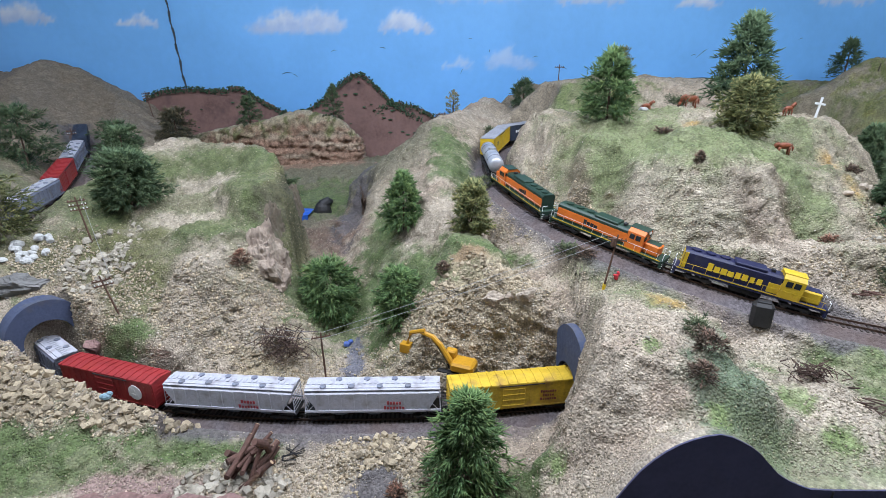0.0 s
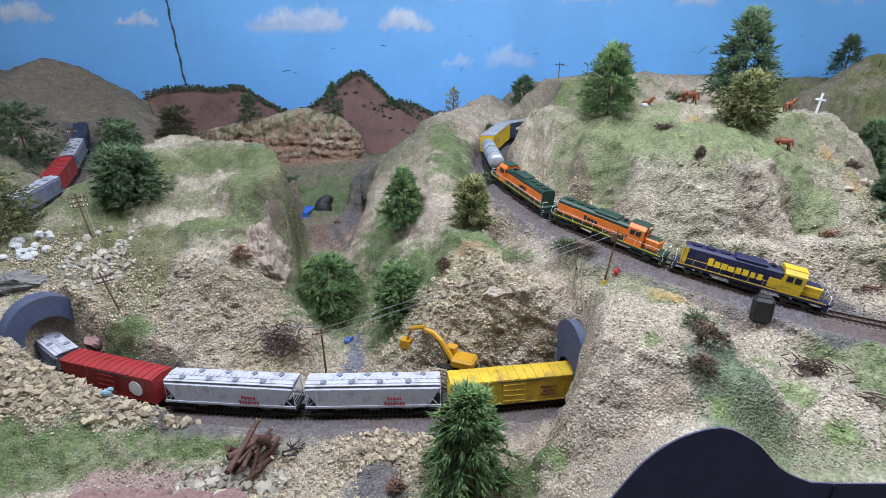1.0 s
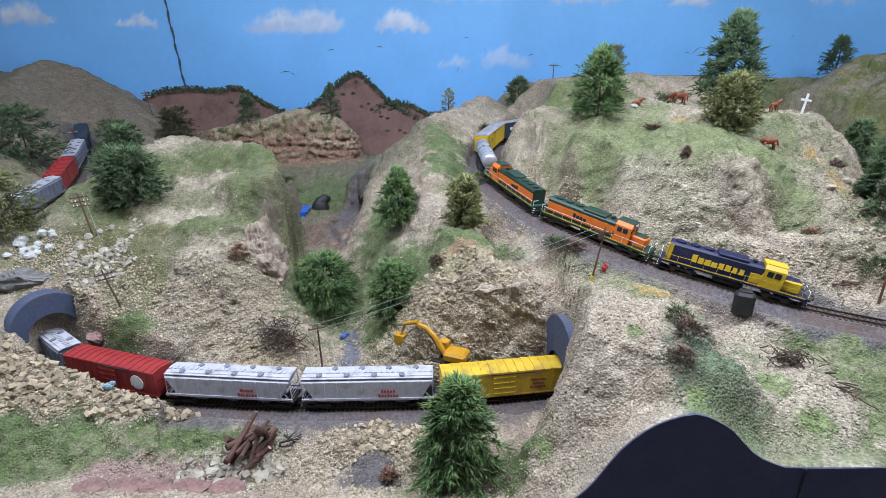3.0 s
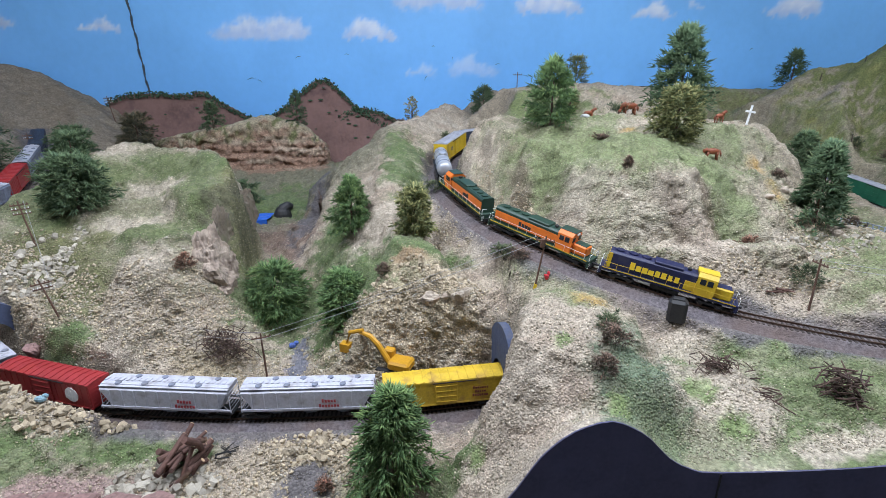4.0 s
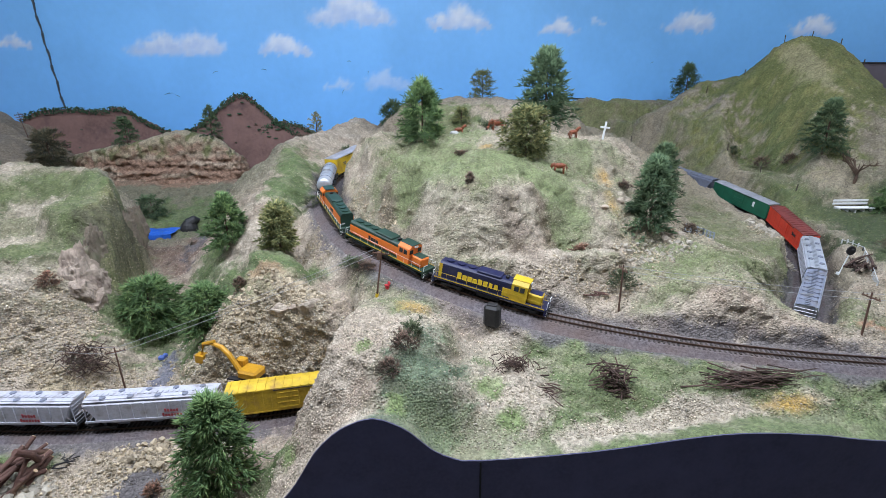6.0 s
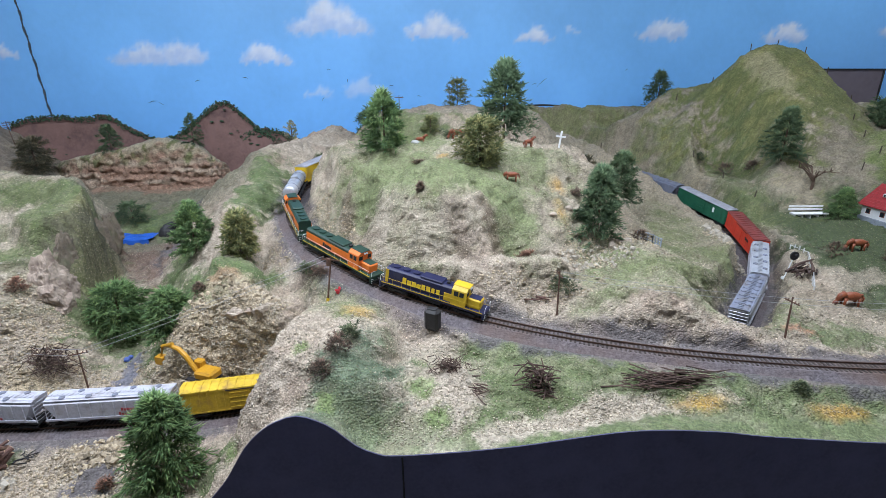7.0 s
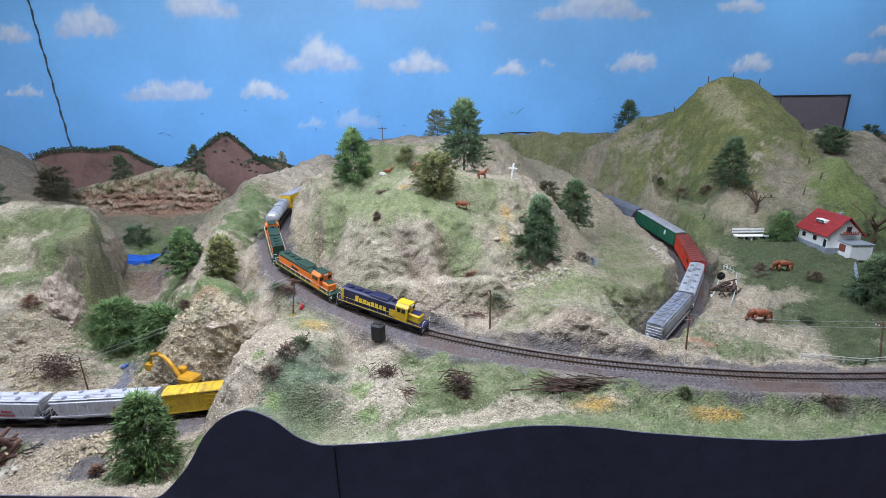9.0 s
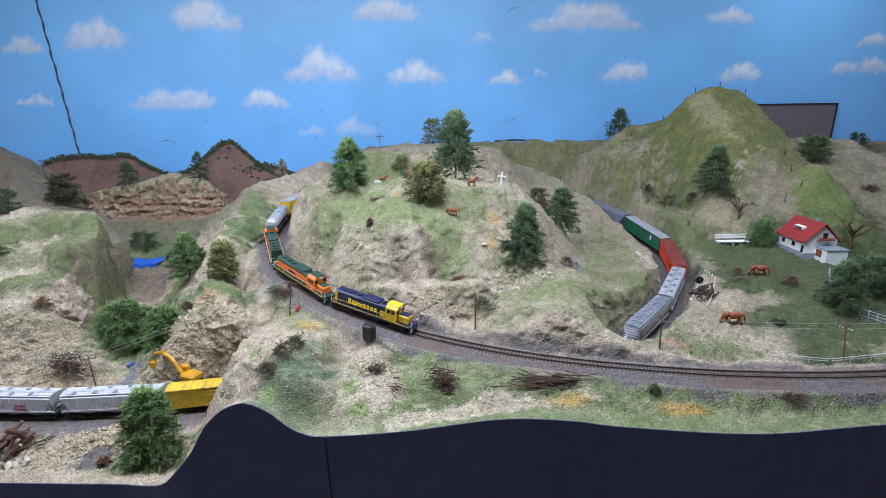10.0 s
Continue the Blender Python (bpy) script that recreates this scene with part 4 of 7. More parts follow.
def hopper(label, side_mat, roof_mat, length=0.196, mark=None, hatches=8, panels=9, curved=False, dots=None):
    car = thing("covered_hopper", Matrix(), label, "freight car", "freight cars")
    w, z0, h = 0.035, 0.013, 0.041
    half = length / 2
    inner = half - 0.018
    if curved:
        prof = [(-0.010, z0 + 0.003), (0.010, z0 + 0.003), (0.0155, z0 + 0.010), (0.0178, z0 + 0.020), (0.0165, z0 + 0.032), (0.011, z0 + h), (-0.011, z0 + h), (-0.0165, z0 + 0.032), (-0.0178, z0 + 0.020), (-0.0155, z0 + 0.010)]
    else:
        prof = [(-0.012, z0), (0.012, z0), (w / 2, z0 + 0.007), (w / 2, z0 + h - 0.005), (0.011, z0 + h), (-0.011, z0 + h), (-w / 2, z0 + h - 0.005), (-w / 2, z0 + 0.007)]
    b = Shape()
    n = len(prof)
    v = []
    for sgn in (-1, 1):
        for y, z in prof:
            t = (z - z0) / h
            v.append((sgn * (inner - 0.006 + 0.020 * min(1, t * 1.25)), y, z))
    b.add(v, [tuple(range(n)), tuple(range(n, 2 * n))] + [(k, (k + 1) % n, n + (k + 1) % n, n + k) for k in range(n)])
    if not curved:
        for s in (-1, 1):
            for k in range(panels + 1):
                x = -inner + 2 * inner * k / panels
                b.block((x, s * (w / 2 + 0.0004), z0 + h / 2 + 0.001), (0.0018, 0.0014, h - 0.013), 0)
            b.block((0, s * (w / 2 + 0.0003), z0 + 0.0078), (2 * half - 0.004, 0.0020, 0.0030), 0)
    else:
        for s in (-1, 1):
            b.block((0, s * 0.0160, z0 + 0.0035), (2 * half - 0.004, 0.0030, 0.0030), 0)
            b.block((0, s * 0.0162, z0 + 0.0335), (2 * half - 0.010, 0.0020, 0.0018), 0)
    part("body", b, side_mat, car)
    r = Shape()
    r.block((0, 0, z0 + h + 0.0006), (2 * half - 0.006, 0.023, 0.0016), 0.0004)
    for s in (-1, 1):
        r.block((0, s * 0.0135, z0 + h - 0.0002), (2 * half - 0.006, 0.0050, 0.0008), 0)
    for k in range(24):
        r.block((-half + 0.006 + (2 * half - 0.012) * k / 23, 0, z0 + h + 0.0026), (0.0040, 0.0080, 0.0006), 0)
    part("roof", r, roof_mat, car, "roof with running board")
    for k in range(hatches):
        for s in (-1, 1):
            if (k + (s > 0)) % 2 == 0 or curved:
                x = -inner + 2 * inner * (k + 0.5) / hatches
                part("hatch", Shape().tube([(x, s * 0.0085, z0 + h + 0.001), (x, s * 0.0085, z0 + h + 0.0030)], [0.0048, 0.0042], 12), dull_grey, car)
    for k in range(3):
        x = (k - 1) * inner * 0.62
        q = Shape()
        v = [(x + a * 0.018, c * 0.012, z0 + 0.002) for a, c in ((-1, -1), (1, -1), (1, 1), (-1, 1))] + [(x + a * 0.005, c * 0.006, z0 - 0.008) for a, c in ((-1, -1), (1, -1), (1, 1), (-1, 1))]
        q.add(v, [(0, 1, 2, 3), (4, 5, 6, 7)] + [(i, (i + 1) % 4, 4 + (i + 1) % 4, 4 + i) for i in range(4)])
        part("hopper_bay", q, dull_grey, car)
    f = Shape().block((0, 0, z0 - 0.001), (2 * half - 0.004, 0.006, 0.004), 0)
    for s in (-1, 1):
        f.block((s * (half - 0.009), 0, z0 + 0.0015), (0.018, w * 0.94, 0.0020), 0)
    part("underframe", f, black_metal, car)
    for s in (-1, 1):
        rungs, sides = [], []
        for y in (-w / 2 + 0.002, w / 2 - 0.002):
            e = Shape()
            sides.append(e)
            e.tube([(s * (half - 0.002), y, z0 + 0.002), (s * (half - 0.004), y, z0 + h)], 0.0006, 5)
            e.tube([(s * (half - 0.002), y, z0 + 0.003), (s * (inner - 0.004), y, z0 + 0.026)], 0.0006, 5)
        for k in range(6):
            z = z0 + 0.005 + k * 0.006
            rungs.append(Shape().tube([(s * (half - 0.003), -w / 2 + 0.002, z), (s * (half - 0.003), w / 2 - 0.002, z)], 0.0005, 4))
        ladder = part("end_ladder", sides[0], side_mat, car)
        part("ladder_side", sides[1], side_mat, ladder)
        for rung in rungs:
            part("rung", rung, side_mat, ladder, normals=False)
        if mark:
            sign_bars(car, mark[0], 0.030 if s < 0 else -0.030, z0 + h * 0.52, s * (w / 2 + 0.0012), mark[1], mark[2])
        if dots:
            for k in range(4):
                x = (k - 1.0) * 0.036
                part("emblem", Shape().tube([(x, s * 0.0160, z0 + 0.020), (x, s * 0.0185, z0 + 0.020)], 0.0055, 14), dots, car, "small round rusty emblem")
    truck(car, -half + 0.024), truck(car, half - 0.024)
    couplers(car, half)
    return car, length


def tank_car(label, length=0.168):
    car = thing("tank_car", Matrix(), label, "freight car", "freight cars")
    half = length / 2
    xs2 = [-half + 0.004, -half + 0.0055, -half + 0.010, half - 0.010, half - 0.0055, half - 0.004]
    part("tank", Shape().tube([(x, 0, 0.034) for x in xs2], [0.006, 0.013, 0.0165, 0.0165, 0.013, 0.006], 24), silver_paint, car, "long silver tank", True)
    part("dome", Shape().tube([(0, 0, 0.046), (0, 0, 0.054), (0, 0, 0.055)], [0.0085, 0.0085, 0.006], 16), silver_paint, car)
    f = Shape().block((0, 0, 0.0135), (length, 0.012, 0.005), 0.0005)
    for s in (-1, 1):
        f.block((0, s * 0.0165, 0.0185), (length - 0.004, 0.0045, 0.0014), 0)
        for k in range(4):
            f.block(((k - 1.5) * 0.042, s * 0.010, 0.017), (0.004, 0.016, 0.008), 0)
    part("underframe", f, black_metal, car)
    h = Shape()
    for s in (-1, 1):
        h.tube([(-half + 0.008, s * 0.0172, 0.034), (half - 0.008, s * 0.0172, 0.034)], 0.0005, 5)
    part("handrail", h, dull_grey, car)
    for k in range(3):
        band = Shape()
        x = (k - 1) * 0.05
        pts = [(x, 0.0169 * math.cos(a), 0.034 + 0.0169 * math.sin(a)) for a in np.linspace(-0.3, math.pi + 0.3, 18)]
        part("band", band.tube(pts, 0.0006, 4), dull_grey, car)
    truck(car, -half + 0.024), truck(car, half - 0.024)
    couplers(car, half)
    return car, length


def locomotive(label, hood_mat, cab_mat, stripe_mat, mark_mat, length=0.194, axles=2, sill_mat=None, roof_cap=None, words=(8,), mark_h=0.0085):
    """A road switcher: frame, walkways, long hood, cab, short nose, rails, bogies. Its front looks along +x."""
    eng = thing("diesel_locomotive", Matrix(), label, "locomotive", "locomotives")
    half = length / 2
    z0 = 0.0125
    f = Shape().block((0, 0, z0 + 0.002), (length - 0.006, 0.034, 0.0045), 0.0006)
    for s in (-1, 1):
        f.block((s * (half - 0.003), 0, z0 - 0.001), (0.004, 0.034, 0.012), 0.0008)
    part("frame", f, sill_mat or cab_mat, eng)
    hx0, hx1, hood_h = -half + 0.010, half - 0.062, 0.031
    b = Shape().prism([(-0.0125, z0 + 0.004), (0.0125, z0 + 0.004), (0.0125, z0 + hood_h - 0.003), (0.0095, z0 + hood_h), (-0.0095, z0 + hood_h), (-0.0125, z0 + hood_h - 0.003)], hx0, hx1)
    hood = part("long_hood", b, hood_mat, eng)
    for s in (-1, 1):
        for k in range(7):
            part("hood_door", Shape().block((hx0 + 0.012 + (hx1 - hx0 - 0.020) * k / 6, s * 0.0126, z0 + 0.0165), (0.0105, 0.0005, 0.020), 0), hood_mat, hood)
    if stripe_mat:
        for s in (-1, 1):
            part("stripe", Shape().block(((hx0 + hx1) / 2, s * 0.0130, z0 + 0.0165), (hx1 - hx0 - 0.002, 0.0008, 0.0150), 0), stripe_mat, hood, "broad side stripe")
    for k in range(4):
        x = hx0 + 0.014 + k * 0.019
        part("roof_fan", Shape().tube([(x, 0, z0 + hood_h - 0.0005), (x, 0, z0 + hood_h + 0.0022)], 0.0068, 16), roof_cap or hood_mat, hood)
    part("dynamic_brake", Shape().block(((hx0 + hx1) / 2 + 0.022, 0, z0 + hood_h + 0.001), (0.040, 0.023, 0.004), 0.001), hood_mat, hood)
    part("exhaust_pipe", Shape().block((hx1 - 0.012, 0, z0 + hood_h + 0.002), (0.005, 0.007, 0.004), 0.0006), black_metal, hood)
    cx0, cx1 = hx1, hx1 + 0.026
    c = Shape().prism([(-0.0165, z0 + 0.004), (0.0165, z0 + 0.004), (0.0165, z0 + 0.031), (0.010, z0 + 0.0365), (-0.010, z0 + 0.0365), (-0.0165, z0 + 0.031)], cx0, cx1)
    cab = part("cab", c, cab_mat, eng)
    for s in (-1, 1):
        for k in range(2):
            part("side_window", Shape().block((cx0 + 0.008 + k * 0.0095, s * 0.0167, z0 + 0.0245), (0.0075, 0.0008, 0.0080), 0.0003), glass_mat, cab)
        part("front_window", Shape().block((cx1 + 0.0002, s * 0.0105, z0 + 0.0255), (0.0008, 0.0085, 0.0075), 0.0003), glass_mat, cab)
        part("rear_window", Shape().block((cx0 - 0.0002, s * 0.0145, z0 + 0.0265), (0.0008, 0.0030, 0.0060), 0), glass_mat, cab)
    part("roof_panel", Shape().block(((cx0 + cx1) / 2, 0, z0 + 0.0368), (cx1 - cx0 + 0.002, 0.021, 0.0010), 0.0003), roof_cap or cab_mat, cab)
    nx1 = half - 0.012
    part("nose", Shape().block(((cx1 + nx1) / 2, 0, z0 + 0.0125), (nx1 - cx1, 0.021, 0.017), 0.002), cab_mat, eng)
    part("nose_top", Shape().block(((cx1 + nx1) / 2, 0, z0 + 0.0213), (nx1 - cx1 - 0.004, 0.0165, 0.0010), 0.0004), hood_mat, eng, "anti-glare top panel")
    for y in (-0.0025, 0.0025):
        part("headlight", Shape().tube([(cx1 + 0.0004, y, z0 + 0.0335), (cx1 + 0.0022, y, z0 + 0.0335)], 0.0018, 10), white_paint, eng)
    if stripe_mat is None:
        for s in (-1, 1):
            part("side_panel", Shape().block((hx1 - 0.007, s * 0.0131, z0 + 0.012), (0.014, 0.0008, 0.014), 0.0003), cab_mat, hood)
            part("rear_panel", Shape().block((hx0 + 0.003, s * 0.0129, z0 + 0.0165), (0.005, 0.0008, 0.024), 0), cab_mat, hood)
        part("end_panel", Shape().block((hx0 - 0.0003, 0, z0 + 0.016), (0.0008, 0.024, 0.024), 0), cab_mat, hood)
    for s in (-1, 1):
        sign_bars(eng, mark_mat, (hx0 + hx1) / 2 + (0.006 if stripe_mat is None else 0.0), z0 + 0.0165, s * 0.0136, words, mark_h, 0.62)
    for s in (-1, 1):
        part("sill_stripe", Shape().block((0, s * 0.0172, z0 + 0.0040), (length - 0.010, 0.0006, 0.0012), 0), yellow_paint, eng)
    rails = Shape()
    for s in (-1, 1):
        y = s * 0.0166
        rails.tube([(-half + 0.006, y, z0 + 0.0135), (half - 0.008, y, z0 + 0.0135)], 0.0003, 5)
        for k in range(11):
            x = -half + 0.008 + (length - 0.018) * k / 10
            rails.tube([(x, y, z0 + 0.004), (x, y, z0 + 0.0135)], 0.0003, 4)
    part("handrail", rails, white_paint if stripe_mat else yellow_paint, eng, "thin wire handrails")
    for e in (-1, 1):
        g = Shape()
        for s in (-1, 1):
            g.tube([(e * (half - 0.002), s * 0.015, z0 - 0.008), (e * (half - 0.002), s * 0.015, z0 + 0.014), (e * (half - 0.002), s * 0.006, z0 + 0.014)], 0.0005, 5)
            for k in range(3):
                g.block((e * (half - 0.002), s * 0.0135, z0 - 0.007 + k * 0.0035), (0.003, 0.005, 0.0008), 0)
        part("end_rail", g, white_paint, eng)
        part("plow" if e > 0 else "pilot", Shape().block((e * (half - 0.001), 0, 0.0060), (0.003, 0.027, 0.006), 0.0005), black_metal, eng)
    part("fuel_tank", Shape().block((0, 0, 0.0075), (0.040, 0.026, 0.0085), 0.002), black_metal, eng)
    n = axles
    off = half - (0.036 if n == 2 else 0.044)
    truck(eng, -off, n, 0.024 if n == 2 else 0.0185), truck(eng, off, n, 0.024 if n == 2 else 0.0185)
    couplers(eng, half - 0.002)
    return eng, length


RAIL = 0.0106


def couple(line, s, cars, forward=True):
    """Stands vehicles on a line, one behind the other, from arc length s down."""
    for (car, length), nose in cars:
        mid = s - length / 2
        a, b = on_line(line, mid - length * 0.34), on_line(line, mid + length * 0.34)
        d = (b - a).normalized()
        x = d if nose else -d
        y = Vector((0, 0, 1)).cross(x).normalized()
        z = x.cross(y)
        m = Matrix((x, y, z)).transposed().to_4x4()
        m.translation = (a + b) / 2 + Vector((0, 0, RAIL))
        car.matrix_world = m
        s -= length + 0.009


def arc_at(line, x, y):
    return float(walk_line(line)[np.argmin(np.hypot(line[:, 0] - x, line[:, 1] - y))])


mark_yellow = material("yellow_marks", (0.75, 0.52, 0.03), 0.5, vary=0.05)
mark_red = material("faded_red_marks", (0.36, 0.05, 0.06), 0.6, vary=0.2)
mark_black = material("black_marks", (0.02, 0.02, 0.022), 0.6, vary=0.1)
mark_white = material("white_marks", (0.72, 0.72, 0.72), 0.6, vary=0.1)
mark_grey = material("dark_grey_marks", (0.13, 0.13, 0.14), 0.6, vary=0.1)
rust_dot = material("rusty_marks", (0.30, 0.12, 0.08), 0.7, vary=0.2)

# the train round the hill, its first engine past the black box
hill_train = [
    (locomotive("dark blue and yellow diesel locomotive leading a train", blue_paint, yellow_paint, None, mark_yellow, 0.196, 2, blue_paint, None, (8,), 0.0115), True),
    (locomotive("orange and dark green diesel locomotive coupled second", green_paint, orange_paint, orange_paint, mark_black, 0.196, 2, green_paint, green_paint, (4,), 0.008), True),
    (locomotive("orange and green diesel locomotive running cab to the rear", green_paint, orange_paint, orange_paint, mark_black, 0.206, 3, green_paint, green_paint, (4,), 0.008), False),
    (tank_car("silver tank car with a black underframe"), True),
    (boxcar("yellow boxcar with a ribbed grey roof", yellow_paint, roof_steel, 0.19, (mark_grey, (6, 5), 0.0032)), True),
    (boxcar("dark navy boxcar with a pale ribbed roof", navy_car, roof_steel, 0.17, (mark_white, (3,), 0.009)), True),
    (boxcar("brown red boxcar at the back of the train", maroon_paint, maroon_paint, 0.17), True),
    (boxcar("black boxcar at the back of the train", navy_car, navy_car, 0.17), True),
]
couple(HILL_LINE, arc_at(HILL_LINE, 0.510, 0.586), hill_train)

front_train = [
    (boxcar("yellow boxcar with worn brown lettering bars", worn_yellow, worn_yellow, 0.186, (maroon_paint, (7, 5, 7), 0.0045)), True),
    (hopper("pale grey covered hopper with red marks", grey_paint, grey_paint, 0.196, (mark_red, (5, 7), 0.0055)), True),
    (hopper("pale grey covered hopper with faded red marks", grey_paint, grey_paint, 0.196, (mark_red, (5, 7), 0.0055)), True),
    (boxcar("bright red boxcar with white marks", red_paint, red_paint, 0.18, (mark_white, (2, 4), 0.006), mark_white), True),
    (hopper("dull grey covered hopper entering the tunnel", dull_grey, grey_paint, 0.19), True),
]
couple(FRONT_LINE, arc_at(FRONT_LINE, 0.186, 0.609), front_train)

meadow_train = [
    (hopper("silver grey covered hopper with rounded sides", silver_paint, dull_grey, 0.19, curved=True), True),
    (hopper("pale grey covered hopper on the curve", grey_paint, silver_paint, 0.19), True),
    (boxcar("scarlet boxcar with black marks on the curve", scarlet_paint, maroon_paint, 0.18, (mark_black, (3,), 0.008)), True),
    (boxcar("green boxcar with a pale roof and white mark", forest_paint, roof_steel, 0.20, (mark_white, (1,), 0.013)), True),
    (hopper("dull grey covered hopper by the tree", dull_grey, dull_grey, 0.19), True),
    (boxcar("dark red boxcar with pale marks", red_paint, maroon_paint, 0.18, (mark_white, (5, 8), 0.003)), True),
]
couple(MEADOW_LINE, arc_at(MEADOW_LINE, 0.965, 0.597), meadow_train)

west_train = [
    (hopper("grey covered hopper on the western line", dull_grey, dull_grey, 0.18), True),
    (hopper("weathered grey hopper on the western line", dull_grey, grey_paint, 0.18), True),
    (boxcar("red boxcar on the western line", red_paint, red_paint, 0.16), True),
    (hopper("pale hopper behind the red boxcar", dull_grey, grey_paint, 0.17), True),
    (boxcar("black boxcar at the western curve", navy_car, navy_car, 0.17), True),
]
couple(WEST_LINE, arc_at(WEST_LINE, -0.955, 0.875) + 0.80, west_train[::-1])

# ---- tunnels ----
stone_grey = material("blue_grey_plaster", (0.060, 0.076, 0.135), 0.85, vary=0.15, scale=30, bump=0.4, bump_scale=150, stain=(0.10, 0.10, 0.12), stain_amount=0.08)
dark_hole = material("tunnel_dark", (0.006, 0.006, 0.006), 0.95)


def portal(m, label, width, height, arch, thick=0.012, depth=0.20, spring=0.045):
    """A face plate with a horseshoe opening, before a closed bore coloured near-black. It looks along +x."""
    base = thing("tunnel_portal", m, label, "tunnel portal", "tunnel portals")
    outer, inner = [], []
    for k in range(25):
        a = math.pi * k / 24
        outer.append((-width / 2 * math.cos(a), (height - width / 2 * 1.15) + width / 2 * 1.15 * math.sin(a)))
        inner.append((-arch * math.cos(a), spring + arch * 1.0 * math.sin(a)))
    outer = [(-width / 2, -0.02)] + outer + [(width / 2, -0.02)]
    inner = [(-arch, -0.02)] + inner + [(arch, -0.02)]
    n = len(outer)
    v = [(0, y, z) for y, z in outer] + [(0, y, z) for y, z in inner] + [(-thick, y, z) for y, z in outer] + [(-thick, y, z) for y, z in inner]
    f = []
    for k in range(n - 1):
        f += [(k, k + 1, n + k + 1, n + k), (2 * n + k, 2 * n + k + 1, 3 * n + k + 1, 3 * n + k), (k, k + 1, 2 * n + k + 1, 2 * n + k), (n + k, n + k + 1, 3 * n + k + 1, 3 * n + k)]
    part("face", Shape().add(v, f), stone_grey, base, "smooth blue-grey arch")
    # tunnel darkness put in as colour: near-black lining with a closed end
    b = Shape()
    v = [(-thick * 0.5, y * 1.02, z * 1.01) for y, z in inner] + [(-depth, y * 1.02, z) for y, z in inner]
    b.add(v, [(k, k + 1, n + k + 1, n + k) for k in range(n - 1)] + [tuple(range(n, 2 * n))])
    part("bore", b, dark_hole, base)
    return base


def heading(line, x, y):
    i = int(np.argmin(np.hypot(line[:, 0] - x, line[:, 1] - y)))
    i = min(max(i, 1), len(line) - 2)
    d = line[i + 1] - line[i - 1]
    return math.degrees(math.atan2(d[1], d[0]))


# this bore is a shallow near-black plug in place of a dark tunnel
portal(pose(0.184, 0.609, 0.0, 0, 0, heading(FRONT_LINE, 0.184, 0.609) + 178), "blue-grey tunnel portal at the foot of the sandy spur", 0.105, 0.138, 0.032, 0.012, 0.013)
portal(pose(-0.643, 0.689, 0.0, 0, 0, heading(FRONT_LINE, -0.643, 0.689)), "rounded blue-grey tunnel portal amid loose rock", 0.116, 0.140, 0.035, 0.030, 0.20, 0.070)

# ---- trees ----
bark = material("brown_twig", (0.10, 0.065, 0.045), 0.9, vary=0.3, scale=120, bump=0.5)
def height_at(x, y):
    return float(charted(np.array([x]), np.array([y]), CHART_Z)[0])


def spikes(start, end, w, rng):
    """Thin tapered spikes from start to end, as places and faces."""
    n = len(start)
    d = end - start
    d = d / (np.linalg.norm(d, axis=1)[:, None] + 1e-9)
    side = np.cross(d, np.array((0.03, 0.02, 1.0)))
    side /= np.linalg.norm(side, axis=1)[:, None] + 1e-9
    up = np.cross(side, d)
    w = (w * rng.uniform(0.6, 1.3, n))[:, None]
    mid = start * 0.5 + end * 0.5
    v = np.stack([start, mid + side * w + up * w * 0.5, mid - side * w + up * w * 0.5, mid - up * w, end], 1)
    f = np.array([(0, 1, 2), (0, 2, 3), (0, 3, 1), (1, 4, 2), (2, 4, 3), (3, 4, 1)])
    faces = (f[None] + 5 * np.arange(n)[:, None, None]).reshape(-1, 3)
    return v.reshape(-1, 3), faces


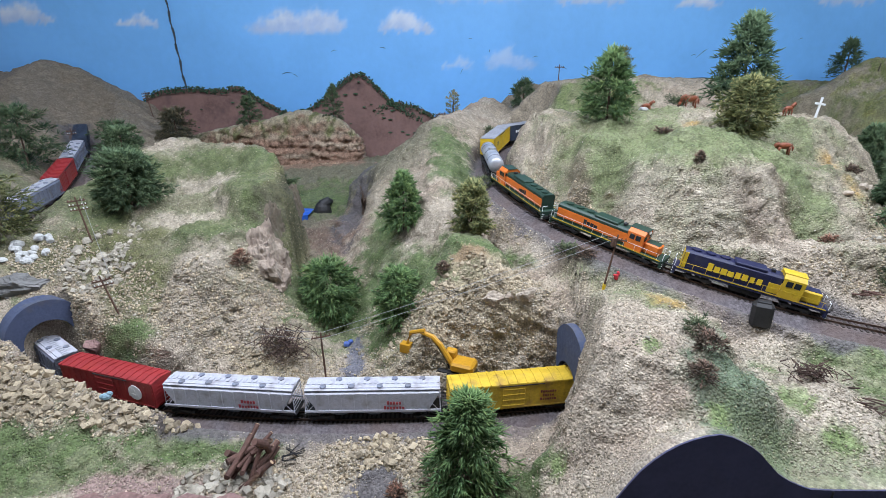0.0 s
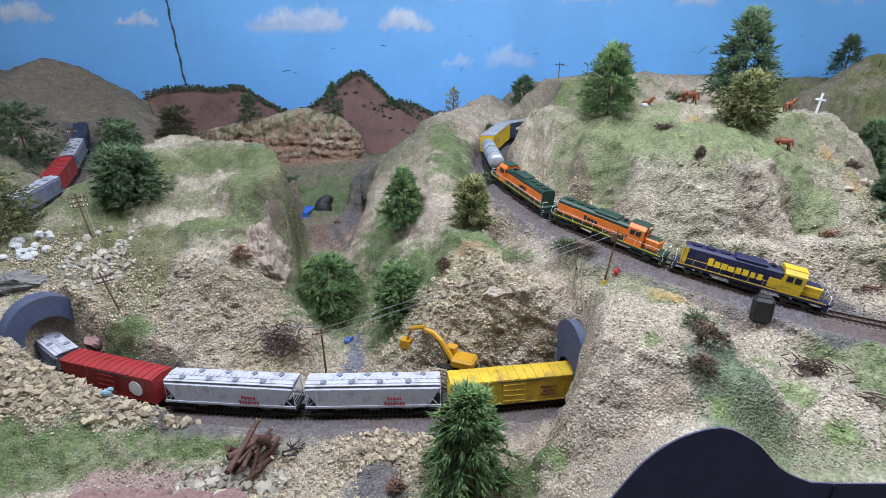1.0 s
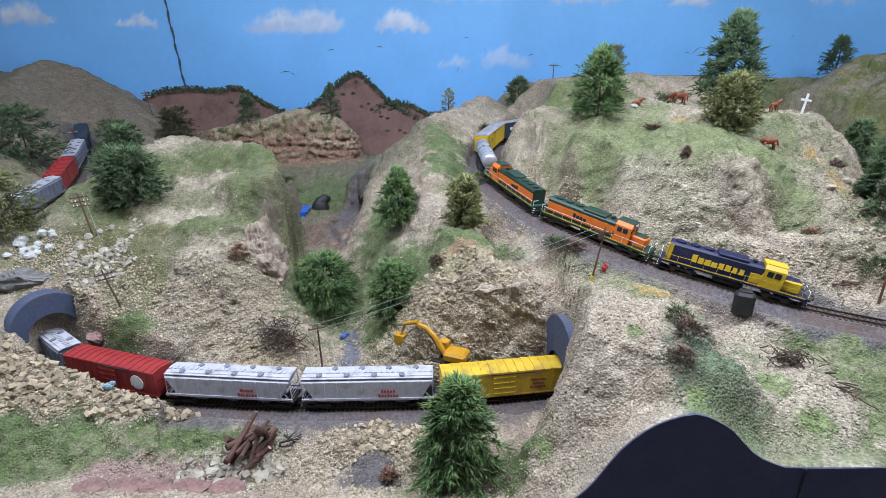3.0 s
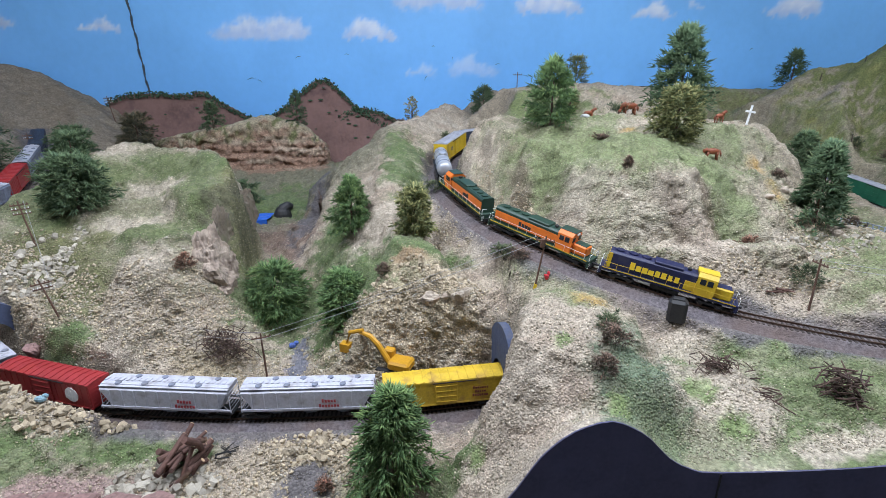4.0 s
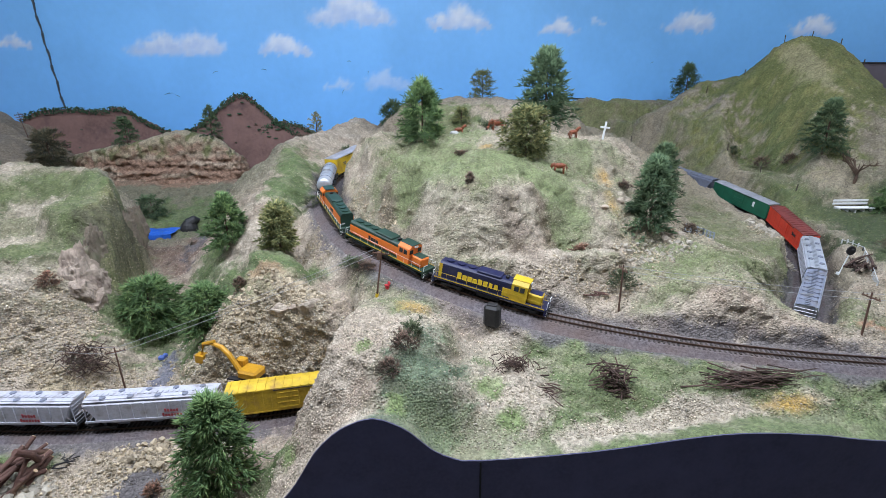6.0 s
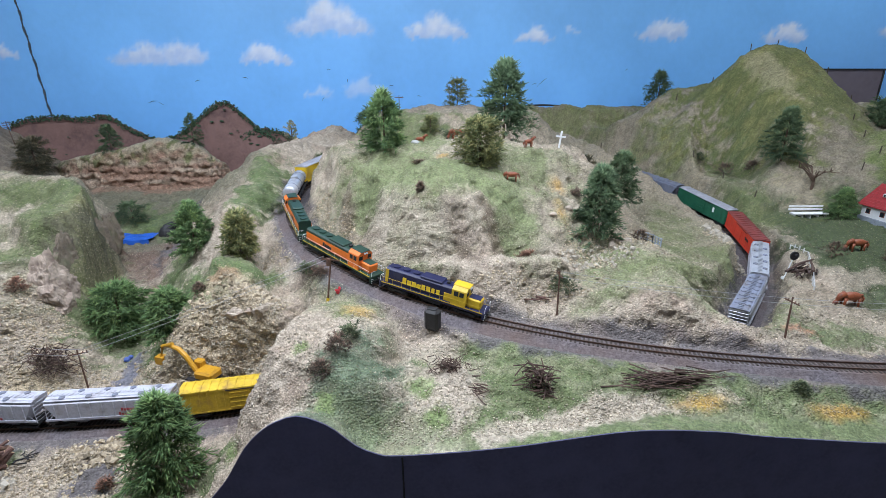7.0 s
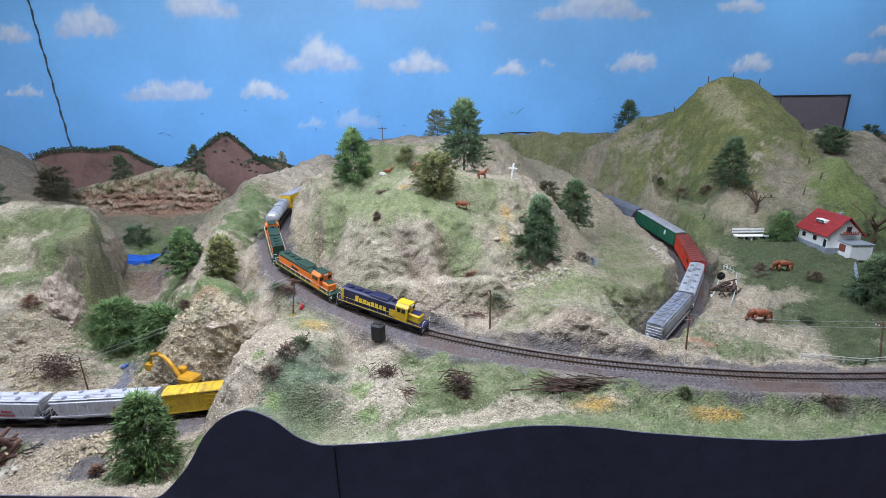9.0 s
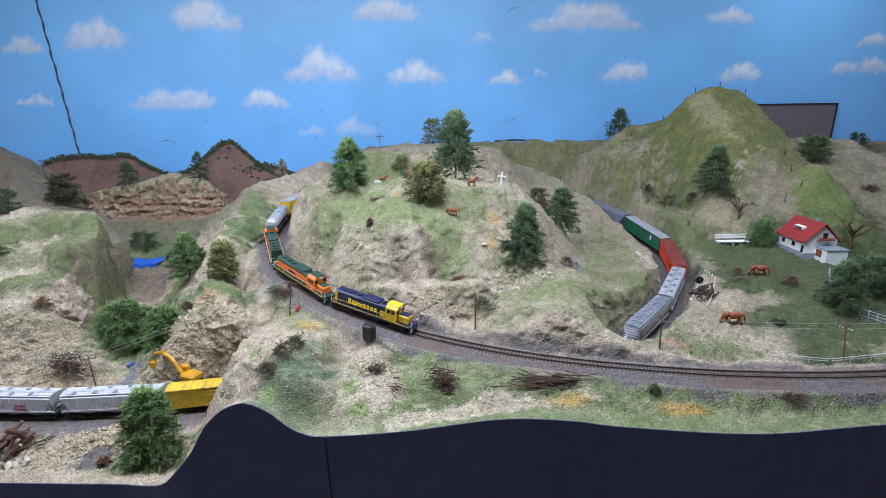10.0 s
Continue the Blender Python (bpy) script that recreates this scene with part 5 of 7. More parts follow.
def sprays(rng, n, tall, radius, foot, droop, form, thick, tuft=26):
    """Branches of uneven reach round a stem, each set with short bristles; some gaps are left between them."""
    m = max(12, n // tuft)
    t = (np.arange(m) + rng.uniform(0, 1, m)) / m
    t = t ** (0.9 if form == "cone" else 1.0)
    if form == "cone":
        reach = radius * (1 - t) ** 0.62 + 0.13 * radius
    elif form == "ball":
        reach = radius * np.sqrt(np.clip(1 - (1.5 * t - 0.55) ** 2, 0.10, 1))
    else:
        reach = radius * np.clip(1.12 - t ** 2.0, 0.25, 1)
    a = np.arange(m) * 2.39996 + rng.normal(0, 0.35, m)
    lobe = 0.88 + 0.14 * np.sin(2 * a + rng.uniform(0, 6)) + 0.10 * np.sin(3 * a + 5 * t + rng.uniform(0, 6))
    reach = reach * lobe * rng.uniform(0.72, 1.22, m)
    lean = droop + rng.normal(0, 0.22, m) + 0.25 + 1.3 * t ** 3 * (0.6 if form == "ball" else 1.0)
    out = np.stack([np.cos(a), np.sin(a), lean], 1)
    out /= np.linalg.norm(out, axis=1)[:, None]
    root = np.stack([0 * t, 0 * t, foot + (tall - foot) * t * 0.93], 1)
    # bristles along every branch, leaning forward
    b = np.repeat(np.arange(m), tuft)
    k = len(b)
    s = 0.22 + 0.80 * rng.random_sample(k) ** 0.75
    bow = -(0.18 if form != "cone" else 0.30) * reach[b] * s ** 2
    at = root[b] + out[b] * (reach[b] * s)[:, None] + np.stack([0 * s, 0 * s, bow], 1)
    wild = rng.normal(0, 1, (k, 3))
    d = out[b] * 1.0 + wild * 0.50 - np.array((0, 0, 0.30))
    d /= np.linalg.norm(d, axis=1)[:, None]
    length = np.clip(0.24 * radius * rng.uniform(0.6, 1.5, k), 0.0055, 0.020)
    end = at + d * length[:, None]
    end[:, 2] = np.maximum(end[:, 2], 0.001)
    at[:, 2] = np.maximum(at[:, 2], 0.0)
    v, f = spikes(at, end, thick, rng)
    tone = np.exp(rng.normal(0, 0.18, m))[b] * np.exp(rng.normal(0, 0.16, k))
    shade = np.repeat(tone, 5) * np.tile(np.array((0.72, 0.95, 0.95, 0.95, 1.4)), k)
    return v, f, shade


def bristle_mesh(name, v, f, shade, mat):
    me = bpy.data.meshes.new(name)
    me.vertices.add(len(v)), me.loops.add(3 * len(f)), me.polygons.add(len(f))
    me.vertices.foreach_set("co", v.ravel().astype(np.float32))
    me.loops.foreach_set("vertex_index", f.ravel().astype(np.int32))
    me.polygons.foreach_set("loop_start", (3 * np.arange(len(f))).astype(np.int32))
    me.materials.append(mat[0])
    me.update()
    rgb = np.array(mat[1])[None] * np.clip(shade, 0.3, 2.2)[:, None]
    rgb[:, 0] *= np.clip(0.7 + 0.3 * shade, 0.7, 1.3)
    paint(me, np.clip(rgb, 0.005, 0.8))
    return me


bristle_mat = painted("dyed_bristles", 0.8, [(120.0, 0.10)], 0.0, 300.0, 0.0, 1.0)
NEEDLE = {"green": (0.108, 0.190, 0.066), "dark": (0.076, 0.125, 0.058), "blue": (0.090, 0.150, 0.074), "olive": (0.175, 0.195, 0.075), "brown": (0.10, 0.095, 0.055), "pale": (0.23, 0.23, 0.13)}


def tree(x, y, tall, radius, colour, label, form="cone", droop=0.0, n=900, lean=0.0, thick=0.0011, foot=0.06, z=None):
    rng = np.random.RandomState(int(abs(x * 1000) + abs(y * 7000)) % 9999)
    ob = thing("tree", pose(x, y, (height_at(x, y) if z is None else z) - 0.003, 0, lean, rng.uniform(0, 360)), label, "tree", "trees of the layout")
    part("trunk", Shape().tube([(0, 0, -0.004), (0, 0, tall * 0.5), (0.001, 0, tall * 0.97)], [0.0028, 0.0018, 0.0006], 7), bark, ob)
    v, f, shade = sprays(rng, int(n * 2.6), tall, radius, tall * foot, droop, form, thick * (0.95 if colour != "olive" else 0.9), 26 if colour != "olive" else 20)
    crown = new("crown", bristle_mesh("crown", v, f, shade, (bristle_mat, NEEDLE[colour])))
    crown.parent = ob
    return ob


tree(0.030, 0.470, 0.150, 0.056, "green", "bushy green conifer beside the front track", "cone", -0.25, 2200, foot=0.03)
tree(-0.222, 0.838, 0.105, 0.064, "green", "broad drooping green bush tree in the gully", "ball", -0.35, 2300)
tree(-0.078, 0.752, 0.092, 0.046, "green", "round bright green bush tree on the gully side", "ball", -0.2, 1900)
tree(-0.078, 0.915, 0.118, 0.043, "green", "upright green conifer on the middle ridge", "column", 0.0, 2100)
tree(0.052, 0.822, 0.096, 0.041, "olive", "olive green brush tree on the middle ridge", "ball", 0.25, 1500, thick=0.0014)
tree(-0.600, 0.900, 0.100, 0.060, "dark", "wide dark green tree on the green bluff", "ball", 0.05, 2600)
tree(-0.68, 1.03, 0.060, 0.040, "dark", "dark green tree behind the bluff", "ball", 0.0, 1000)
tree(-1.07, 1.24, 0.150, 0.075, "dark", "dark green tree above the western line", "ball", 0.0, 1200)
tree(-0.975, 1.46, 0.10, 0.066, "dark", "dark tree beside the western line", "ball", 0.0, 700)
tree(-0.80, 0.83, 0.115, 0.060, "olive", "small tree beside the white rocks", "ball", 0.0, 900)
tree(-0.915, 1.685, 0.125, 0.058, "brown", "dark brown tree before the far hills", "ball", 0.0, 1600)
tree(-0.673, 1.725, 0.105, 0.045, "dark", "small conifer on the banded cliff", "cone", 0.0, 700, z=0.308)
tree(-0.377, 1.715, 0.125, 0.040, "dark", "slim dark conifer on the banded cliff", "column", 0.0, 700, z=0.325)
tree(0.03, 1.47, 0.075, 0.026, "pale", "little pale dry tree on the ridge", "ball", 0.2, 320)
tree(0.262, 1.64, 0.080, 0.050, "dark", "round dark tree on the skyline", "ball", 0.1, 800)
tree(0.340, 1.03, 0.138, 0.060, "green", "large green conifer on the big hill", "column", 0.05, 1900)
tree(0.632, 1.07, 0.190, 0.064, "blue", "tall layered spruce on the hilltop", "cone", 0.10, 2300, foot=0.10, thick=0.0013)
tree(0.546, 0.893, 0.102, 0.047, "olive", "round olive tree on the hilltop pasture", "ball", -0.1, 1700, thick=0.0013)
tree(1.366, 1.74, 0.120, 0.052, "dark", "dark conifer close to the sky wall", "column", 0.0, 1100)
tree(-0.485, 1.43, 0.065, 0.05, "dark", "low dark bush beside the pit", "ball", 0.0, 600)
tree(0.583, 1.70, 0.16, 0.052, "olive", "olive tree behind the spruce", "ball", 0.2, 900)
tree(0.778, 0.795, 0.150, 0.056, "blue", "blue-green spruce on the east slope", "cone", 0.05, 1900, thick=0.0013)
tree(0.944, 1.07, 0.140, 0.052, "dark", "dark green spruce above the meadow line", "cone", 0.0, 1500, thick=0.0013)
tree(0.93, 1.30, 0.085, 0.042, "brown", "brown green bush behind the hill", "ball", 0.0, 700)
tree(1.455, 1.17, 0.150, 0.052, "dark", "dark spruce on the green slope", "cone", 0.0, 1500)
tree(1.87, 1.30, 0.080, 0.050, "dark", "wide dark tree on the far slope", "ball", 0.0, 1000)
tree(1.515, 1.0, 0.080, 0.034, "green", "green tree beside the house", "cone", 0.0, 1200)
tree(1.48, 0.67, 0.115, 0.046, "dark", "dark green tree at the pasture fence", "cone", 0.0, 1600)
tree(1.60, 0.72, 0.09, 0.056, "dark", "dark tree beside the house fence", "ball", 0.0, 900)
tree(0.465, 1.33, 0.048, 0.030, "olive", "small olive bush on the hill", "ball", 0.1, 400)
tree(2.45, 1.78, 0.09, 0.05, "dark", "dark tree on the far skyline", "ball", 0.0, 600)


def bare_tree(x, y, tall, spread, label):
    rng = random.Random(int(x * 1000))
    ob = thing("bare_tree", pose(x, y, height_at(x, y) - 0.002), label, "tree", "bare trees")
    part("trunk", Shape().tube([(0, 0, 0), (0.002, 0.001, tall * 0.25), (0, 0, tall * 0.45)], [0.0045, 0.0035, 0.0028], 7), bark, ob)
    for k in range(9):
        a, rise = rng.uniform(0, 6.28), rng.uniform(0.45, 1.0)
        p = Vector((0, 0, tall * rng.uniform(0.25, 0.45)))
        q = Vector((math.cos(a) * spread * 0.5, math.sin(a) * spread * 0.5, tall * (0.45 + 0.3 * rise)))
        e = Vector((math.cos(a + 0.3) * spread * rng.uniform(0.8, 1.1), math.sin(a + 0.3) * spread, tall * rise))
        b = Shape().tube([p, q, e], [0.002, 0.0014, 0.0006], 5)
        for _ in range(3):
            g = q.lerp(e, rng.random())
            b.tube([g, g + Vector((rng.uniform(-1, 1), rng.uniform(-1, 1), rng.uniform(0.3, 1.2))) * spread * 0.3], [0.001, 0.0004], 4)
        part("limb", b, bark, ob)


bare_tree(1.505, 1.10, 0.085, 0.060, "leafless brown twig tree on the meadow edge")
bare_tree(1.74, 0.95, 0.11, 0.075, "large leafless twig tree behind the house")
bare_tree(-0.215, 1.25, 0.075, 0.04, "dead twig tree beside the gravel road")

# ---- scatter ----
GRAIN = np.array([(0.8, 0, 0), (-0.4, 0.7, 0), (-0.4, -0.7, 0), (0, 0, 0.75), (0, 0, -0.75)])
GRAIN_SIDES = np.array([(0, 1, 3), (1, 2, 3), (2, 0, 3), (1, 0, 4), (2, 1, 4), (0, 2, 4)])
SHEET_AREA = np.linalg.norm(np.cross(sheet[1:, :-1] - sheet[:-1, :-1], sheet[:-1, 1:] - sheet[:-1, :-1]), axis=2)


def scatter(name, count, area, sizes, mat, keep, label, category, flat=0.7, sink=0.25, seed=1, tint=None):
    """Loose grains over the ground, all in one mesh."""
    rng = np.random.RandomState(seed)
    x0, x1, y0, y1 = area
    cx, cy = sheet[:-1, :-1, 0], sheet[:-1, :-1, 1]
    odds = (SHEET_AREA / (0.35 + cy) * (cx > x0) * (cx < x1) * (cy > y0) * (cy < y1)).ravel()
    pick = np.searchsorted(np.cumsum(odds) / odds.sum(), rng.random_sample(count))
    i, j = np.clip(pick // cx.shape[1], 0, cx.shape[0] - 1), pick % cx.shape[1]
    a, b = rng.random_sample((2, count, 1))

    def at(chart):
        return (chart[i, j] * (1 - a) + chart[i + 1, j] * a) * (1 - b) + (chart[i, j + 1] * (1 - a) + chart[i + 1, j + 1] * a) * b

    x, y, z = at(sheet).T
    i = np.clip(i + np.rint(rng.normal(0, 1.6, count)).astype(int), 0, cx.shape[0] - 1)
    j = np.clip(j + np.rint(rng.normal(0, 1.6, count)).astype(int), 0, cx.shape[1] - 1)
    rgb = at(SHEET_C)
    ok = keep(x, y, z, rgb, rng)
    x, y, z, rgb = x[ok], y[ok], z[ok], rgb[ok]
    n = len(x)
    s = sizes[0] + (sizes[1] - sizes[0]) * rng.random_sample(n) ** 2.2
    v = GRAIN[None] * rng.uniform(0.65, 1.25, (n, 1, 3)) + rng.uniform(-0.20, 0.20, (n, 5, 3))
    q = rng.normal(size=(n, 4))
    q /= np.linalg.norm(q, axis=1)[:, None]
    w, i, j, k = q.T
    turn = np.stack([1 - 2 * (j * j + k * k), 2 * (i * j - k * w), 2 * (i * k + j * w), 2 * (i * j + k * w), 1 - 2 * (i * i + k * k), 2 * (j * k - i * w), 2 * (i * k - j * w), 2 * (j * k + i * w), 1 - 2 * (i * i + j * j)], 1).reshape(n, 3, 3)
    v = np.einsum("nab,nvb->nva", turn, v) * np.array((1, 1, flat)) * s[:, None, None]
    v += np.stack([x, y, z + s * flat * sink], 1)[:, None, :]
    faces = (GRAIN_SIDES[None] + 5 * np.arange(n)[:, None, None]).reshape(-1, 3)
    me = bpy.data.meshes.new(name)
    me.vertices.add(5 * n), me.loops.add(3 * len(faces)), me.polygons.add(len(faces))
    me.vertices.foreach_set("co", v.ravel().astype(np.float32))
    me.loops.foreach_set("vertex_index", faces.ravel().astype(np.int32))
    me.polygons.foreach_set("loop_start", (3 * np.arange(len(faces))).astype(np.int32))
    me.materials.append(mat)
    me.update()
    if tint is not None:
        shade = np.exp(rng.normal(0.0, 0.24, n))[:, None]
        mixed = (rgb * (1 - tint[1]) + np.array(tint[0]) * tint[1]) * shade
        paint(me, np.repeat(np.clip(mixed, 0.01, 0.85), 5, axis=0))
    return tagged(new(name, me), label, category, kind="stuff")


grain_mat = painted("loose_grains", 0.95, [(60.0, 0.12)], 0.3, 500.0, 0.0, 1.0)
rubble_mat = material("yellow_rubble", (0.40, 0.325, 0.225), 0.95, vary=0.25, scale=60, piece=0.4, bump=0.5, bump_scale=400)
pale_rock_mat = material("pale_rock", (0.42, 0.375, 0.305), 0.95, vary=0.2, scale=60, piece=0.3, bump=0.5, bump_scale=400)


def green(rgb):
    return rgb[:, 1] > rgb[:, 0] * 1.02


def greyish(rgb):
    return (np.abs(rgb[:, 0] - rgb[:, 2]) < 0.06) & (rgb[:, 0] < 0.3)


scatter("grit", 300000, (-0.85, 1.4, 0.37, 1.30), (0.0011, 0.0028), grain_mat, lambda x, y, z, c, r: ~green(c) & ~greyish(c), "loose tan grit over the slopes", "grit", seed=1, flat=0.7, tint=((0.46, 0.385, 0.295), 0.4))
scatter("turf", 200000, (-1.0, 1.75, 0.37, 1.35), (0.0009, 0.0021), grain_mat, lambda x, y, z, c, r: green(c), "green ground turf in patches", "grass", seed=2, flat=0.7, tint=((0.155, 0.195, 0.070), 0.35))
scatter("dry_turf", 100000, (-1.0, 1.75, 0.37, 1.35), (0.0010, 0.0024), grain_mat, lambda x, y, z, c, r: (green(c) & (r.random_sample(len(x)) < 0.6)) | (~greyish(c) & (r.random_sample(len(x)) < 0.07)), "dry yellow green turf", "grass", seed=3, tint=((0.36, 0.32, 0.21), 0.5))
scatter("ballast_stones", 90000, (-1.0, 1.6, 0.37, 1.5), (0.0009, 0.0018), grain_mat, lambda x, y, z, c, r: greyish(c), "grey stone chips along the lines", "gravel", seed=4, tint=((0.17, 0.155, 0.16), 0.4))


def rubble_zone(x, y, z, c, r):
    m = np.zeros(len(x))
    for cx, cy, rx, ry in ((-0.50, 0.56, 0.16, 0.035), (-0.62, 0.59, 0.10, 0.04), (-0.25, 0.475, 0.09, 0.035), (-0.06, 0.505, 0.09, 0.05), (0.0, 0.68, 0.12, 0.035), (-0.25, 0.69, 0.14, 0.035), (-0.56, 0.72, 0.07, 0.05), (-0.66, 0.78, 0.08, 0.05),
                           (-0.40, 0.68, 0.08, 0.03), (0.14, 0.86, 0.05, 0.06), (0.20, 0.93, 0.03, 0.06), (0.75, 0.73, 0.06, 0.05), (0.86, 0.80, 0.05, 0.05), (0.60, 0.645, 0.10, 0.02), (0.25, 0.84, 0.03, 0.05), (1.17, 0.93, 0.03, 0.10), (-0.12, 0.80, 0.04, 0.04), (-0.36, 0.70, 0.12, 0.035), (0.06, 0.655, 0.12, 0.04), (-0.10, 0.72, 0.06, 0.05), (-0.30, 0.745, 0.05, 0.05), (-0.52, 0.68, 0.10, 0.03)):
        m = np.maximum(m, spot(x, y, cx, cy, rx, ry, 0, 0.3, cx))
    return (m > 0.45) & ~greyish(c) & ~green(c)


scatter("rubble", 260000, (-0.8, 1.3, 0.38, 1.0), (0.0016, 0.0048), rubble_mat, lambda x, y, z, c, r: rubble_zone(x, y, z, c, r) & (r.random_sample(len(x)) < 0.55), "loose yellow tan rubble beside the line", "rubble", seed=5, flat=0.85)
scatter("pale_stones", 170000, (-0.8, 1.3, 0.38, 1.1), (0.0018, 0.0044), pale_rock_mat, lambda x, y, z, c, r: (rubble_zone(x, y, z, c, r) & (r.random_sample(len(x)) < 0.3)) | (~green(c) & ~greyish(c) & (r.random_sample(len(x)) < 0.008)), "pale broken stones on the banks", "rubble", seed=6)
scatter("far_grit", 70000, (-1.4, 2.3, 1.15, 1.86), (0.0013, 0.0036), grain_mat, lambda x, y, z, c, r: ~greyish(c), "coarse grit and turf over the back slopes", "grit", seed=12, tint=((0.25, 0.24, 0.16), 0.15))
scatter("dark_litter", 70000, (-1.0, 1.7, 0.37, 1.4), (0.0010, 0.0026), grain_mat, lambda x, y, z, c, r: ~greyish(c) & ~green(c) & (wave(x, y, 0.09, 31) > 0.45), "dark leaf litter and moss in hollows", "litter", seed=7, tint=((0.10, 0.085, 0.05), 0.8))


def stone_bank(label, cx, cy, rx, ry, count, sizes, seed, mat):
    """A bank of broken stones; every stone is a part, on a few shared meshes."""
    r = np.random.RandomState(seed)
    base = thing("stone_bank", pose(cx, cy, height_at(cx, cy)), label, "stones", "banks of broken stone")
    shapes = []
    for _ in range(7):
        v = np.array([(i, j, k) for i in (-1, 1) for j in (-1, 1) for k in (-1, 1)], float) * r.uniform(0.6, 1.1, 3) + r.uniform(-0.33, 0.33, (8, 3))
        v = np.vstack([v, v.mean(0) + np.array((0, 0, 1.15))])
        shapes.append(Shape().add(v, [(0, 1, 3, 2), (4, 6, 7, 5), (0, 4, 5, 1), (2, 3, 7, 6), (0, 2, 6, 4), (1, 3, 8), (3, 7, 8), (7, 5, 8), (5, 1, 8)]).mesh("stone", mat))
    for k in range(count):
        a, q = r.uniform(0, 6.283), math.sqrt(r.uniform())
        x, y = cx + rx * q * math.cos(a), cy + ry * q * math.sin(a)
        size = sizes[0] + (sizes[1] - sizes[0]) * r.uniform() ** 2
        ob = new("stone", shapes[k % 7])
        ob.parent = base
        ob.matrix_basis = base.matrix_world.inverted() @ pose(x, y, height_at(x, y) + size * 0.3, r.uniform(-40, 40), r.uniform(-40, 40), r.uniform(0, 360)) @ Matrix.Diagonal((size, size, size * 0.8, 1))


stone_bank("bank of broken tan stone beside the front line", -0.50, 0.568, 0.15, 0.030, 287, (0.0024, 0.0062), 1, rubble_mat)
stone_bank("broken tan stone before the tunnel mouth", -0.63, 0.595, 0.07, 0.030, 112, (0.0024, 0.0062), 2, rubble_mat)
stone_bank("tan stone heap round the logs", -0.27, 0.475, 0.075, 0.030, 137, (0.0024, 0.0062), 3, pale_rock_mat)
stone_bank("yellow tan stones under the train", -0.065, 0.520, 0.075, 0.028, 130, (0.0022, 0.0055), 4, rubble_mat)
stone_bank("broken stone above the tunnel portal", -0.60, 0.765, 0.065, 0.040, 120, (0.0022, 0.0055), 5, pale_rock_mat)
stone_bank("pale stones in a band on the bluff", -0.57, 0.80, 0.018, 0.06, 50, (0.0020, 0.0048), 6, pale_rock_mat)
stone_bank("tan rubble behind the excavator", 0.02, 0.70, 0.12, 0.030, 200, (0.0015, 0.0042), 7, rubble_mat)
stone_bank("broken stone at the foot of the east slope", 0.76, 0.725, 0.08, 0.035, 90, (0.0018, 0.0048), 8, pale_rock_mat)
stone_bank("pale rocks along the meadow cut", 1.165, 0.93, 0.025, 0.10, 87, (0.0024, 0.0062), 9, pale_rock_mat)

# ---- rocks ----
rock_mat = material("brown_rock", (0.37, 0.295, 0.235), 0.95, vary=0.3, scale=35, bump=1.0, bump_scale=120, stain=(0.15, 0.105, 0.085), stain_amount=0.14, stain_scale=40)
tan_rock = material("tan_rock", (0.43, 0.355, 0.28), 0.95, vary=0.25, scale=45, bump=1.0, bump_scale=150, stain=(0.28, 0.19, 0.14), stain_amount=0.08, stain_scale=50)
cliff_rock = material("orange_brown_rock", (0.33, 0.195, 0.135), 0.95, vary=0.3, scale=30, bump=1.0, bump_scale=110, stain=(0.20, 0.16, 0.08), stain_amount=0.1, stain_scale=25)
white_rock = material("white_rock", (0.50, 0.495, 0.485), 0.9, vary=0.15, scale=60, bump=0.8, bump_scale=200)
dark_rock = material("dark_grey_rock", (0.17, 0.165, 0.16), 0.95, vary=0.3, scale=35, bump=1.0, bump_scale=120)
red_rock = material("dull_red_rock", (0.25, 0.15, 0.135), 0.95, vary=0.3, scale=30, bump=1.0, bump_scale=100)


def rock(x, y, size, mat, label, turn=0.0, seed=1, rings=14, rough_by=0.28, lift=0.25, z=None):
    """A craggy boulder: a ball broken into flat facets."""
    rng = np.random.RandomState(seed)
    b = Shape().ball((0, 0, 0), (1, 1, 1), rings, rings * 2)
    v = np.vstack(b.v)
    planes = rng.normal(size=(26, 3))
    planes /= np.linalg.norm(planes, axis=1)[:, None]
    cutoff = rng.uniform(0.62, 1.0, 26)
    for q, c in zip(planes, cutoff):
        over = np.maximum(0, v @ q - c)
        v = v - over[:, None] * q
    for across, strong in ((0.05, 0.16), (0.022, 0.10), (0.009, 0.05)):
        w = v * 0.1
        v = v * (1 + rough_by * strong * (wave(w[:, 0], w[:, 2], across, seed) + wave(w[:, 1], w[:, 2], across, seed + 3) + wave(w[:, 0], w[:, 1], across, seed + 5)) / 1.7)[:, None]
    v = v * np.array(size)
    s = Shape().add(v, b.f)
    ob = part("rock", s, mat)
    ob.matrix_world = pose(x, y, (height_at(x, y) if z is None else z) + size[2] * lift, 0, 0, turn)
    return tagged(ob, label, "rock", "rocks")


